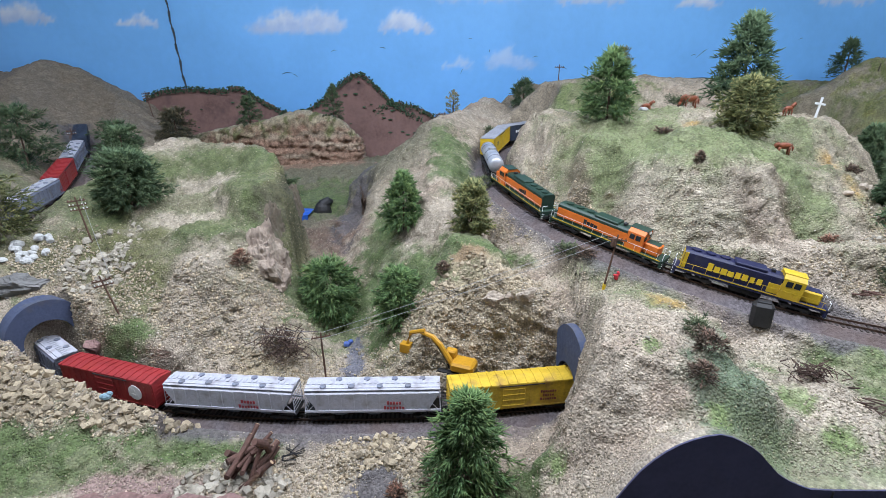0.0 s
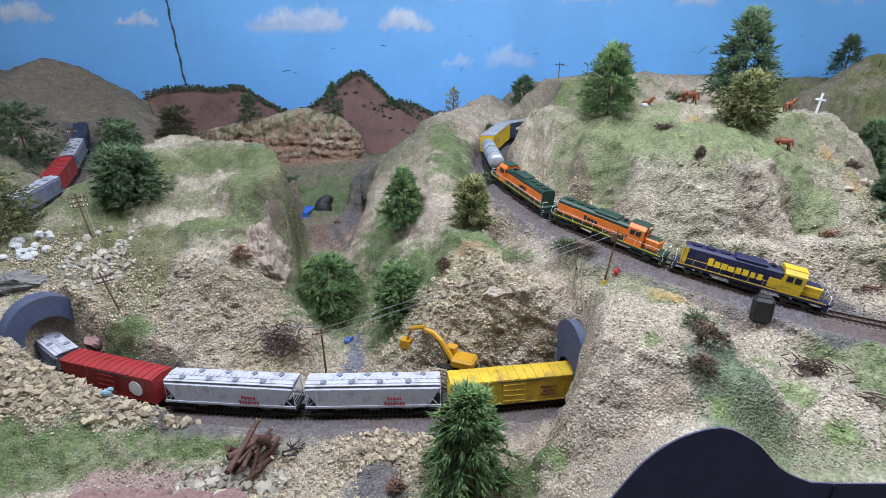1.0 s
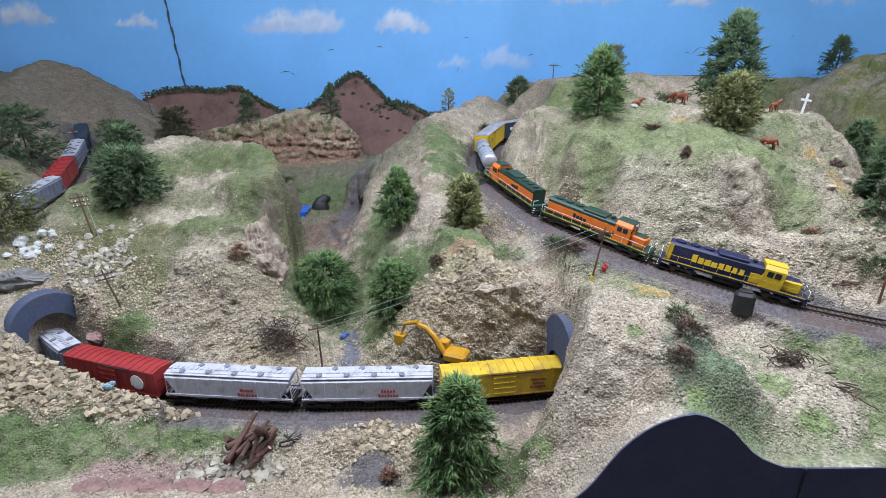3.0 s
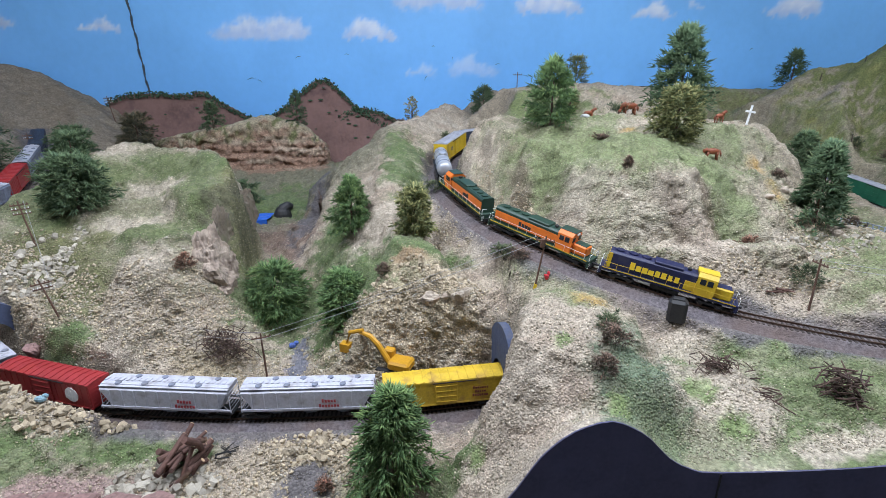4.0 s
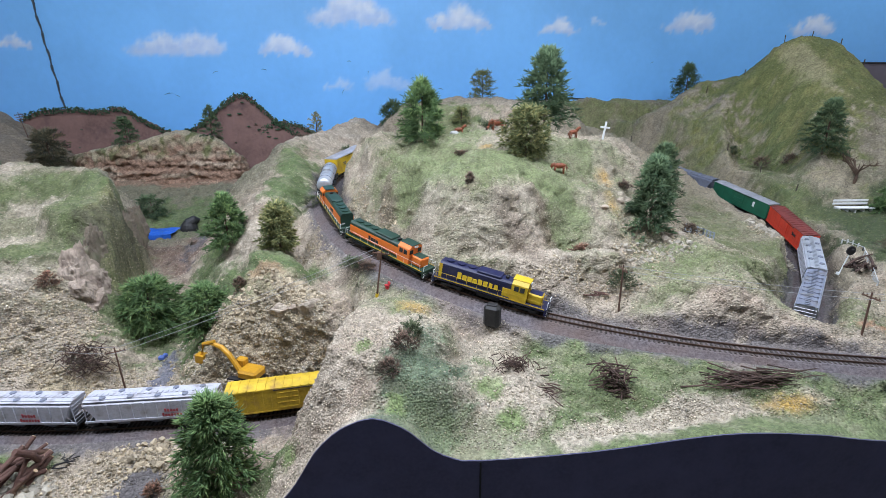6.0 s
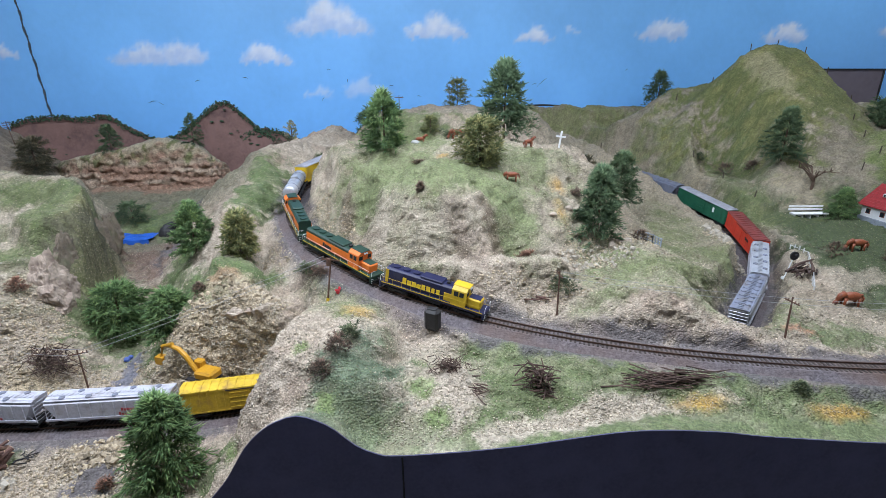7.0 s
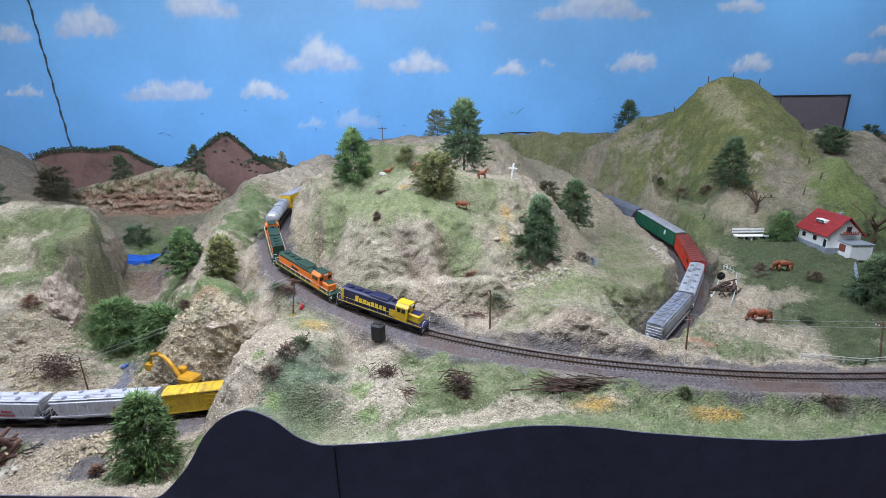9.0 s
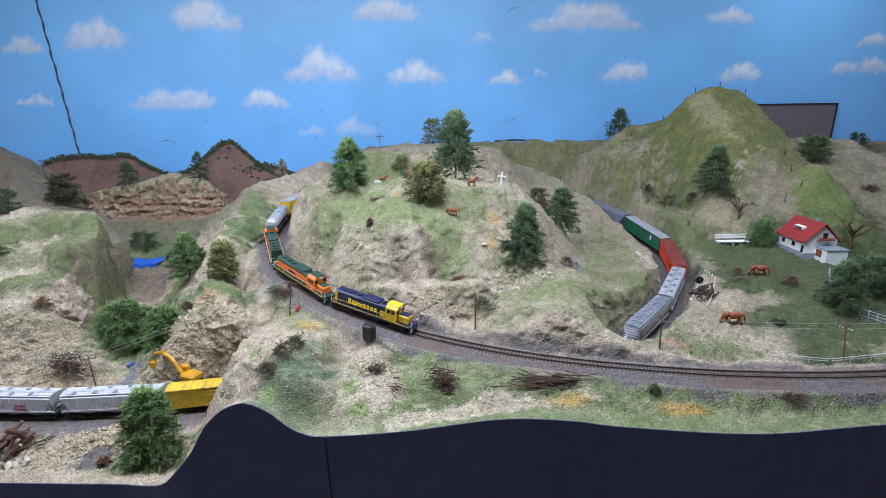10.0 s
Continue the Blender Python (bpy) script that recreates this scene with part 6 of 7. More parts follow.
rock(-0.322, 0.812, (0.050, 0.044, 0.070), rock_mat, "large craggy brown rock at the bluff's foot", 20, 3, 40, 0.5, 0.0, 0.157)
# brown crags, base colour darkened to carry the shade below the bluff's edge
crag_rock = material("shaded_brown_crag", (0.17, 0.135, 0.10), 0.95, vary=0.3, scale=35, bump=1.0, bump_scale=120, stain=(0.10, 0.11, 0.055), stain_amount=0.12, stain_scale=30)
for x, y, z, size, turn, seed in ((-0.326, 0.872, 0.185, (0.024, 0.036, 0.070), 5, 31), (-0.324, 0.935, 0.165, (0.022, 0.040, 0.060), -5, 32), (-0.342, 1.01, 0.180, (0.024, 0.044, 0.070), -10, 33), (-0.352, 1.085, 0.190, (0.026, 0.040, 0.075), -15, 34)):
    rock(x, y, size, crag_rock, "brown crag darkened for shade in the bluff's sheer side", turn, seed, 26, 0.5, 0.0, z)
rock(-0.298, 0.803, (0.026, 0.026, 0.036), rock_mat, "dark brown rock below the bluff", 0, 5, 30, 0.5, 0.0, 0.122)
rock(0.083, 0.674, (0.030, 0.012, 0.016), tan_rock, "layered tan rock in the rubble bank", 10, 8, 22, 0.5, -0.6)
rock(0.13, 0.670, (0.024, 0.010, 0.016), tan_rock, "tan rock beside the tunnel", 30, 9, 20, 0.5, -0.3)
rock(-0.57, 0.685, (0.018, 0.014, 0.016), red_rock, "reddish rock beside the tunnel portal", 0, 11, 12, 0.4)
rock(-0.715, 0.735, (0.05, 0.03, 0.028), dark_rock, "grey rock over the tunnel portal", 15, 13, 20, 0.7, 0.0)
rng = random.Random(3)
for k in range(26):
    rock(-0.735 + rng.uniform(-0.035, 0.035), 0.795 + rng.uniform(-0.018, 0.022), (rng.uniform(0.005, 0.010),) * 2 + (rng.uniform(0.005, 0.009),), white_rock, "white chalky rock in a loose heap", rng.uniform(0, 360), 20 + k, 6, 0.3, 0.4)
for k in range(10):
    rock(-0.635 + rng.uniform(-0.03, 0.04), 0.80 + rng.uniform(-0.04, 0.05), (rng.uniform(0.006, 0.011),) * 2 + (0.007,), pale_rock_mat, "pale grey stone on the bank", rng.uniform(0, 360), 40 + k, 6, 0.3, 0.4)
for k in range(5):
    rock(-0.43 + 0.042 * k, 0.437 + 0.004 * (k % 2), (0.030, 0.018, 0.008), red_rock, "dull red rock ledge at the front edge", rng.uniform(-20, 20), 60 + k, 10, 0.5, 0.1)
for k in range(9):
    rock(0.70 + rng.uniform(-0.03, 0.14), 0.775 + rng.uniform(-0.03, 0.05), (rng.uniform(0.008, 0.016), rng.uniform(0.006, 0.012), rng.uniform(0.006, 0.011)), tan_rock, "tan rock breaking out of the east slope", rng.uniform(0, 360), 80 + k, 8, 0.4, 0.2)


def banded_cliff():
    """A free-standing ledge of layered rock: a broken face that rolls over into a stony top."""
    foot = spline([(-0.92, 1.76, 0.275), (-0.80, 1.700, 0.300), (-0.66, 1.672, 0.325), (-0.51, 1.658, 0.362), (-0.42, 1.652, 0.352), (-0.34, 1.660, 0.335), (-0.29, 1.690, 0.305), (-0.275, 1.75, 0.275), (-0.29, 1.82, 0.25)], 0.004)
    t = np.gradient(foot[:, :2], axis=0)
    t /= np.linalg.norm(t, axis=1)[:, None]
    out = np.stack([t[:, 1], -t[:, 0]], 1)
    run = np.r_[0, np.cumsum(np.linalg.norm(np.diff(foot[:, :2], axis=0), axis=1))]
    rows, tints = [], []
    for k in range(46):
        w = k / 45
        up = min(1.0, w / 0.62)
        back = 0.016 * up + 0.11 * max(0.0, (w - 0.55) / 0.45) ** 1.5
        z = 0.165 + (foot[:, 2] - 0.165) * (0.86 * up + 0.14 * math.sin(min(1.0, max(0.0, (w - 0.45) / 0.35)) * math.pi / 2))
        z = z - 0.05 * max(0.0, (w - 0.8) / 0.2) ** 2
        face = math.sin(min(1.0, w / 0.7) * math.pi)
        layer = 0.006 * wave(run * 0.15, z, 0.022, 3, 2) + 0.010 * (0.5 - np.abs(wave(run, z, 0.07, 6))) + 0.004 * wave(run, z * 1.4, 0.02, 8, 3)
        push = layer * (0.35 + 0.9 * face) - back
        rows.append(np.stack([foot[:, 0] + out[:, 0] * push, foot[:, 1] + out[:, 1] * push, z + 0.003 * wave(run, z, 0.03, 5)], 1))
        band = smooth(-0.3, 0.5, wave(run * 0.12, z, 0.03, 9, 2))[:, None]
        rust = np.array((0.32, 0.20, 0.14)) * (1 - band) + np.array((0.39, 0.30, 0.22)) * band
        mossy = smooth(0.2, 0.7, wave(run, z, 0.06, 14))[:, None]
        cap = np.array((0.36, 0.30, 0.20)) * (1 - mossy) + np.array((0.16, 0.165, 0.07)) * mossy
        m = smooth(0.42, 0.62, w + 0.10 * wave(run, z, 0.05, 17))[:, None]
        tints.append(rust * (1 - m) + cap * m)
    me, v = grid_mesh("cliff", run, rows, painted("layered_rock", 0.95, [(30.0, 0.18), (150.0, 0.25)], 1.0, 140.0, 0.35, 300.0, 0.002))
    paint(me, np.concatenate(tints))
    return tagged(new("cliff", me), "layered rusty tan rock ledge with a mossy top", "cliff", kind="structure")


banded_cliff()

# ---- shrubs, brush heaps and logs ----
twig = material("dark_twigs", (0.075, 0.045, 0.035), 0.9, vary=0.3, scale=120, piece=0.4)
log_mat = material("red_brown_logs", (0.10, 0.05, 0.038), 0.85, vary=0.35, scale=90, bump=0.6, stain=(0.30, 0.20, 0.13), stain_amount=0.05)
cut_wood = material("cut_wood", (0.48, 0.33, 0.20), 0.8, vary=0.15)
SCRUB = {"brown": (0.12, 0.085, 0.06), "green": (0.085, 0.11, 0.055), "red": (0.19, 0.105, 0.07)}


def shrub(x, y, radius, tall, colour, label, n=260):
    r = np.random.RandomState(int(abs(x * 999) + abs(y * 777)))
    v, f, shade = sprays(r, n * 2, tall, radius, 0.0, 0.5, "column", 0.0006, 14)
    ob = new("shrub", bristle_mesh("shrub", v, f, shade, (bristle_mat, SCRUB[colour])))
    ob.matrix_world = pose(x, y, height_at(x, y) - 0.001)
    return tagged(ob, label, "shrub", "shrubs")


for x, y, radius, tall, colour, label in (
        (0.289, 0.455, 0.024, 0.018, "brown", "straggly dark shrub on the mossy slope"), (0.300, 0.50, 0.024, 0.018, "green", "straggly shrub above the shore"), (0.270, 0.425, 0.022, 0.022, "brown", "low brown shrub on the slope"),
        (0.612, 0.722, 0.026, 0.022, "red", "red brown shrub on the hillside"), (0.415, 0.778, 0.010, 0.020, "brown", "small dark shrub on the hillside"), 
        (1.349, 1.388, 0.028, 0.028, "green", "shrub on the green hill"), (1.379, 1.299, 0.036, 0.03, "brown", "brown shrub on the green hill"), (1.442, 1.262, 0.030, 0.03, "brown", "brown shrub below the green hill"),
        (1.311, 0.79, 0.024, 0.032, "brown", "brown shrub in the pasture"), (1.44, 0.775, 0.024, 0.024, "brown", "brown shrub beside the pasture path"), (1.30, 0.62, 0.024, 0.014, "green", "low shrub on the meadow"),
        (0.764, 0.893, 0.020, 0.012, "brown", "dark scrub on the hilltop edge"), (0.200, 0.728, 0.026, 0.014, "green", "dark scrub beside the line"),
        (0.225, 0.71, 0.022, 0.012, "brown", "dark scrub beside the pole"), (0.00, 0.725, 0.014, 0.022, "brown", "dark scrub in the gully"), 
        (0.90, 0.845, 0.024, 0.026, "brown", "dry scrub by the fence"), 
        (0.66, 0.64, 0.030, 0.036, "green", "scrub beside the telegraph pole"), (0.13, 1.37, 0.05, 0.04, "green", "green bush in the railway cut"), (0.085, 1.0, 0.03, 0.025, "green", "green bush left of the line".replace("left of", "beside")),
        # first entry: flat brown bristles stand in for a dark burrow hole
        (0.42, 0.935, 0.022, 0.006, "brown", "flat dark scrub standing in for a burrow on the pasture"), (0.50, 1.06, 0.04, 0.01, "green", "low dark scrub under the hill trees"), (1.155, 0.38, 0.024, 0.008, "brown", "flat brown scrub at the front edge"), (0.925, 0.40, 0.012, 0.016, "green", "small weed at the front edge"),
        (-0.06, 0.46, 0.016, 0.012, "red", "brown weed beside the gravel"), (1.95, 1.15, 0.03, 0.02, "brown", "scrub on the far slope"), (-0.345, 0.765, 0.02, 0.03, "red", "brown roots beside the rock"), (0.0, 1.43, 0.03, 0.012, "brown", "dark scrub on the ridge")):
    shrub(x, y, radius, tall, colour, label)


def heap(x, y, rx, ry, tall, count, length, radius, mat, label, seed, name="brush_pile", flat=0.25, along=None):
    """A pile of sticks thrown over one another; each stick is a part."""
    r = random.Random(seed)
    ob = thing(name, pose(x, y, height_at(x, y)), label, "brush pile" if name == "brush_pile" else "log pile", "piles of wood")
    for k in range(count):
        a = r.uniform(0, 3.14) if along is None else along + r.gauss(0, 0.35)
        t = r.random()
        c = Vector((max(-rx, min(rx, r.gauss(0, rx * 0.36))), max(-ry, min(ry, r.gauss(0, ry * 0.36))), tall * t * 0.85 + radius))
        l = length * r.uniform(0.5, 1.1)
        d = Vector((math.cos(a), math.sin(a), r.gauss(0, flat))).normalized() * l / 2
        bend = Vector((r.gauss(0, 1), r.gauss(0, 1), r.gauss(0, 0.5))) * l * 0.06
        p, q = c - d, c + d
        p.z, q.z = max(p.z, 0.001), max(q.z, 0.001)
        w = radius * r.uniform(0.6, 1.3)
        stick = part("log" if name == "log_pile" else "stick", Shape().tube([p, c + bend, q], [w, w * 0.9, w * 0.6 if name != "log_pile" else w * 0.95], 6 if name != "log_pile" else 9), mat, ob, normals=False)
        if name == "log_pile":
            part("cut_end", Shape().tube([q, q + d.normalized() * 0.0006], w * 0.9, 9), cut_wood, stick)
    return ob


heap(0.567, 0.445, 0.030, 0.025, 0.040, 120, 0.027, 0.0009, twig, "heap of dark cut sticks beside the track", 1, flat=0.5)
heap(0.755, 0.425, 0.085, 0.022, 0.018, 100, 0.046, 0.0009, twig, "long heap of dark sticks along the bank", 2, flat=0.12, along=-0.12)
heap(0.445, 0.492, 0.036, 0.020, 0.022, 110, 0.015, 0.0007, twig, "brown brush heap on bare sand", 3, flat=0.4)
heap(-0.262, 0.690, 0.055, 0.03, 0.055, 150, 0.032, 0.0007, twig, "tangled heap of dry brush below the bluff", 4, flat=0.8)
heap(0.478, 0.447, 0.012, 0.03, 0.010, 12, 0.032, 0.0008, twig, "fallen branches on the sand", 5, flat=0.2)
heap(-0.245, 0.492, 0.032, 0.03, 0.040, 17, 0.060, 0.0038, log_mat, "pile of cut red-brown logs beside the line", 6, "log_pile", 0.7, 1.2)
heap(0.62, 0.632, 0.03, 0.006, 0.006, 8, 0.03, 0.0012, log_mat, "few brown sticks under the hillside", 7, flat=0.1, along=-0.3)
heap(1.205, 0.745, 0.035, 0.03, 0.022, 16, 0.07, 0.0022, twig, "dark fallen timber beside the signal", 8, flat=0.3, along=0.7)
heap(-0.20, 0.515, 0.02, 0.012, 0.014, 10, 0.03, 0.0010, black_metal, "small heap of grey scrap rods", 9, flat=0.3)

# ---- telegraph poles and wires ----
pole_mat = material("pole_wood", (0.12, 0.065, 0.045), 0.85, vary=0.3, scale=90)
wire_mat = material("grey_thread", (0.30, 0.30, 0.30), 0.6, vary=0.1)


def telegraph_pole(x, y, tall, arms, label, lean=(0, 0), turn=0.0, yellow=False):
    z = height_at(x, y)
    ob = thing("telegraph_pole", pose(x, y, z - 0.004, lean[0], lean[1], turn), label, "telegraph pole", "telegraph poles")
    part("pole", Shape().tube([(0, 0, 0), (0, 0, tall + 0.004)], [0.0017, 0.0012], 8), pole_mat, ob)
    for k in range(arms):
        h = tall - 0.004 - k * 0.008
        arm = part("crossarm", Shape().block((0, 0, h), (0.030, 0.0018, 0.0022), 0.0003), pole_mat, ob)
        for q in (-0.013, -0.007, 0.007, 0.013):
            part("insulator", Shape().tube([(q, 0, h + 0.001), (q, 0, h + 0.0036)], 0.0008, 6), white_paint if k else pole_mat, arm)
    if yellow:
        part("yellow_base", Shape().tube([(0, 0, 0.002), (0, 0, 0.012)], 0.0026, 8), yellow_paint, ob)
    return Vector((x, y, z + tall))


pa = telegraph_pole(0.243, 0.665, 0.088, 1, "brown telegraph pole with a yellow foot", (0, 8), 0, True)
part("transformer", Shape().block((-0.004, 0, 0.080), (0.006, 0.006, 0.014), 0.0012), pole_mat, bpy.data.objects["telegraph_pole"], "brown transformer box")
pb = telegraph_pole(-0.188, 0.655, 0.098, 1, "thin brown telegraph pole behind the train", (0, -1), 20)
pc = telegraph_pole(-0.634, 0.82, 0.085, 3, "dark telegraph pole with three crossarms", (0, -6), 10)
pd = telegraph_pole(-0.52, 0.69, 0.070, 2, "leaning telegraph pole in the rubble", (0, -12), 10)
telegraph_pole(-1.10, 1.46, 0.085, 2, "far telegraph pole beside the western line", (0, -4), 0)
telegraph_pole(-1.05, 1.80, 0.090, 3, "far telegraph pole before the brown hill", (0, -8), 0)
telegraph_pole(0.372, 1.64, 0.080, 1, "small dark pole on the skyline", (0, 0), 0)
ph = telegraph_pole(0.640, 0.600, 0.080, 1, "dark telegraph pole behind the engines", (0, 2), 90)
pi = telegraph_pole(0.985, 0.510, 0.070, 1, "dark telegraph pole beside the cut", (0, 3), 90)
pj = telegraph_pole(1.330, 0.480, 0.080, 2, "brown telegraph pole beside the white fence", (0, 10), 90)


def wire(a, b, label, sag=0.004, z=0.0):
    a, b = Vector(a) + Vector((0, 0, z)), Vector(b) + Vector((0, 0, z))
    pts = [a.lerp(b, k / 12) - Vector((0, 0, sag * 4 * (k / 12) * (1 - k / 12))) for k in range(13)]
    tagged(part("wire", Shape().tube(pts, 0.00032, 4), wire_mat), label, "wire", "telegraph wires")


for dz, dy in ((-0.003, 0.006), (-0.008, -0.006)):
    o = Vector((0, dy, dz))
    for a, b in ((pa, pb), (ph, pi), (pi, pj), (pj, pj + Vector((0.45, 0.02, 0.0))), (pb, Vector((-0.36, 0.72, 0.085))), (pa, ph)):
        if (a, b) != (pa, ph):
            wire(a + o, b + o, "thin pale thread strung between telegraph poles")
wire(pc, pd, "thin pale thread down to the leaning pole")

# ---- pasture figures ----
horse_mat = material("chestnut_toy_plastic", (0.25, 0.07, 0.03), 0.45, vary=0.3, scale=60, stain=(0.05, 0.03, 0.03), stain_amount=0.08, stain_scale=60)


def toy_horse(x, y, turn, size, label, low=False):
    """A plain toy figure: body, neck, head and legs in one mesh."""
    b = Shape()
    lift = 0.0 if low else 0.35
    b.ball((0, 0, 0.62), (0.50, 0.20, 0.23), 8, 12)
    b.tube([(0.36, 0, 0.72), (0.56, 0, 0.66 if low else 0.95), (0.68, 0, 0.40 if low else 1.05)], [0.18, 0.14, 0.10], 8)
    b.tube([(0.62, 0, 0.46 if low else 1.10), (0.74, 0, 0.30 if low else 1.02), (0.84, 0, 0.12 if low else 0.90)], [0.07, 0.11, 0.075], 8)
    for lx in (-0.36, 0.34):
        for ly in (-0.11, 0.11):
            b.tube([(lx, ly, 0.55), (lx + 0.03, ly, 0.28), (lx, ly, 0.0)], [0.10, 0.055, 0.05], 6)
    b.tube([(-0.48, 0, 0.72), (-0.60, 0, 0.50), (-0.60, 0, 0.25)], [0.06, 0.07, 0.03], 6)
    s = Shape().add(np.vstack(b.v) * size, b.f)
    ob = part("toy_horse", s, horse_mat, smooth_faces=True)
    ob.matrix_world = pose(x, y, height_at(x, y) - 0.0005, 0, 0, turn)
    return tagged(ob, label, "figurine", "toy horses")


toy_horse(1.385, 0.81, 170, 0.034, "chestnut toy horse grazing in the meadow", True)
toy_horse(1.205, 0.625, 175, 0.037, "chestnut toy horse on the bare patch", True)
toy_horse(0.612, 0.872, 175, 0.026, "chestnut toy horse on the hilltop", True)
toy_horse(0.668, 0.965, 20, 0.022, "small chestnut toy foal on the hilltop")
toy_horse(0.515, 1.045, 190, 0.032, "spotted chestnut toy horse beside the spruce", True)
toy_horse(0.425, 1.045, 10, 0.021, "small chestnut toy foal beside a pale stone")
rock(0.412, 1.025, (0.014, 0.008, 0.006), white_rock, "pale flat stone on the pasture", 0, 160, 6)

# ---- small buildings and gear ----
house_white = material("white_house_wall", (0.74, 0.75, 0.76), 0.7, vary=0.06, scale=60)
house_base = material("grey_stone_base", (0.24, 0.27, 0.31), 0.8, vary=0.2, scale=90)
tile_red = material("red_roof_tiles", (0.29, 0.028, 0.03), 0.6, vary=0.2, scale=80, piece=0.12)
grey_roof = material("grey_felt_roof", (0.20, 0.23, 0.27), 0.8, vary=0.15)
brown_wood = material("brown_wood", (0.20, 0.06, 0.035), 0.6, vary=0.2)


def small_house(x, y, turn):
    ob = thing("house", pose(x, y, height_at(x, y) - 0.003, 0, 0, turn) @ Matrix.Diagonal((0.72, 0.72, 0.72, 1)), "small white model house with a red tiled roof", "house")
    L, W, H, R = 0.145, 0.115, 0.064, 0.060
    part("base", Shape().block((0, 0, -0.006), (L + 0.012, W + 0.012, 0.042), 0.001), house_base, ob, "grey stone base")
    part("wall", Shape().prism([(-W / 2, 0.012), (W / 2, 0.012), (W / 2, H), (0, H + R - 0.006), (-W / 2, H)], -L / 2, L / 2), house_white, ob)
    for s in (-1, 1):
        d = Vector((0, s * (W / 2 + 0.010), -R - 0.008))
        roof = part("roof", Shape().add([(e * (L / 2 + 0.010), 0, H + R + up) for e in (-1, 1) for up in (0, 0.003)] + [(e * (L / 2 + 0.010), s * (W / 2 + 0.012), H - 0.010 + up) for e in (-1, 1) for up in (0, 0.003)],
                                        [(0, 2, 6, 4), (1, 3, 7, 5), (4, 6, 7, 5), (0, 4, 5, 1), (2, 6, 7, 3), (0, 1, 3, 2)]), tile_red, ob, "steep red roof slope")
        for k in range(9):
            t = (k + 0.5) / 9
            part("tile_row", Shape().block((0, s * (W / 2 + 0.012) * t, H + R + 0.0034 - (R + 0.010) * t), (L + 0.019, 0.002, 0.0009), 0), tile_red, roof)
    dormer = part("dormer", Shape().block((0.0, -W / 4 - 0.004, H + R * 0.55), (0.044, 0.020, 0.011), 0.001), house_white, ob, "low white dormer")
    for k in range(4):
        part("pane", Shape().block((-0.0145 + k * 0.0097, -W / 4 - 0.0145, H + R * 0.55), (0.007, 0.0012, 0.007), 0), glass_mat, dormer)
    for xw, yw in ((-0.045, -1), (0.012, -1), (-0.045, 1), (0.02, 1)):
        w = part("window", Shape().block((xw, yw * W / 2, 0.036), (0.018, 0.002, 0.018), 0.0003), brown_wood, ob)
        part("pane", Shape().block((xw, yw * (W / 2 + 0.001), 0.036), (0.014, 0.001, 0.014), 0), glass_mat, w)
    d = part("window", Shape().block((L / 2, 0.010, H + 0.016), (0.002, 0.018, 0.024), 0.0003), brown_wood, ob)
    part("pane", Shape().block((L / 2 + 0.001, 0.010, H + 0.016), (0.001, 0.013, 0.019), 0), glass_mat, d)
    bal = part("balcony", Shape().block((L / 2 + 0.008, 0.008, H + 0.002), (0.016, 0.055, 0.002), 0.0004), brown_wood, ob)
    for k in range(9):
        part("baluster", Shape().block((L / 2 + 0.015, -0.018 + k * 0.0065, H + 0.008), (0.0012, 0.0035, 0.011), 0), brown_wood, bal)
    an = part("annex", Shape().block((L / 2 + 0.030, 0.020, 0.012), (0.060, 0.075, 0.054), 0.0006), house_white, ob, "low white garage")
    part("flat_roof", Shape().block((L / 2 + 0.030, 0.020, 0.041), (0.066, 0.082, 0.004), 0.0008), grey_roof, an, "flat grey felt roof")
    part("door", Shape().block((L / 2 + 0.022, -0.0180, 0.021), (0.028, 0.002, 0.026), 0.0004), brown_wood, an, "brown garage door")
    part("door", Shape().block((L / 2 - 0.010, -W / 2 - 0.0002, 0.028), (0.013, 0.002, 0.028), 0.0004), glass_mat, ob, "dark house door")
    part("chimney", Shape().block((0.02, 0.012, H + R), (0.010, 0.010, 0.018), 0.0006), house_base, ob)


small_house(1.600, 0.940, -94)


def rail_fence(points, posts_mat, tall, rails, label, spacing=0.016):
    ob = thing("fence", Matrix(), label, "fence", "fences")
    total = [Vector((*p, height_at(*p))) for p in points]
    for a, b in zip(total, total[1:]):
        n = max(1, round((b - a).length / spacing))
        for k in range(n + 1):
            q = a.lerp(b, k / n)
            q.z = height_at(q.x, q.y)
            part("post", Shape().block((q.x, q.y, q.z + tall / 2), (0.0022, 0.0022, tall), 0.0003), posts_mat, ob)
        for r in range(rails):
            o = Vector((0, 0, tall * (0.92 - 0.36 * r)))
            part("rail", Shape().tube([a + o, b + o], 0.0008, 5), posts_mat, ob)


fence_blue = material("blue_grey_fence", (0.33, 0.38, 0.46), 0.6, vary=0.15)
fence_pale = material("pale_worn_fence", (0.55, 0.55, 0.54), 0.7, vary=0.2)
rail_fence([(1.555, 0.80), (1.515, 0.745), (1.48, 0.70)], fence_blue, 0.018, 3, "blue grey rail fence before the house")
rail_fence([(1.50, 0.64), (1.53, 0.585), (1.56, 0.53)], fence_blue, 0.020, 3, "blue grey rail fence beside the trees")
rail_fence([(1.19, 0.492), (1.30, 0.478), (1.42, 0.478), (1.60, 0.49)], fence_pale, 0.013, 2, "pale rail fence behind the front line", 0.036)
rail_fence([(0.915, 0.89), (0.925, 0.84), (0.922, 0.80)], fence_blue, 0.020, 3, "small leaning grey fence on the mound")
rail_fence([(1.27, 0.86), (1.262, 0.80), (1.225, 0.74), (1.17, 0.67)], fence_pale, 0.010, 1, "low pale wire fence beside the cut", 0.014)

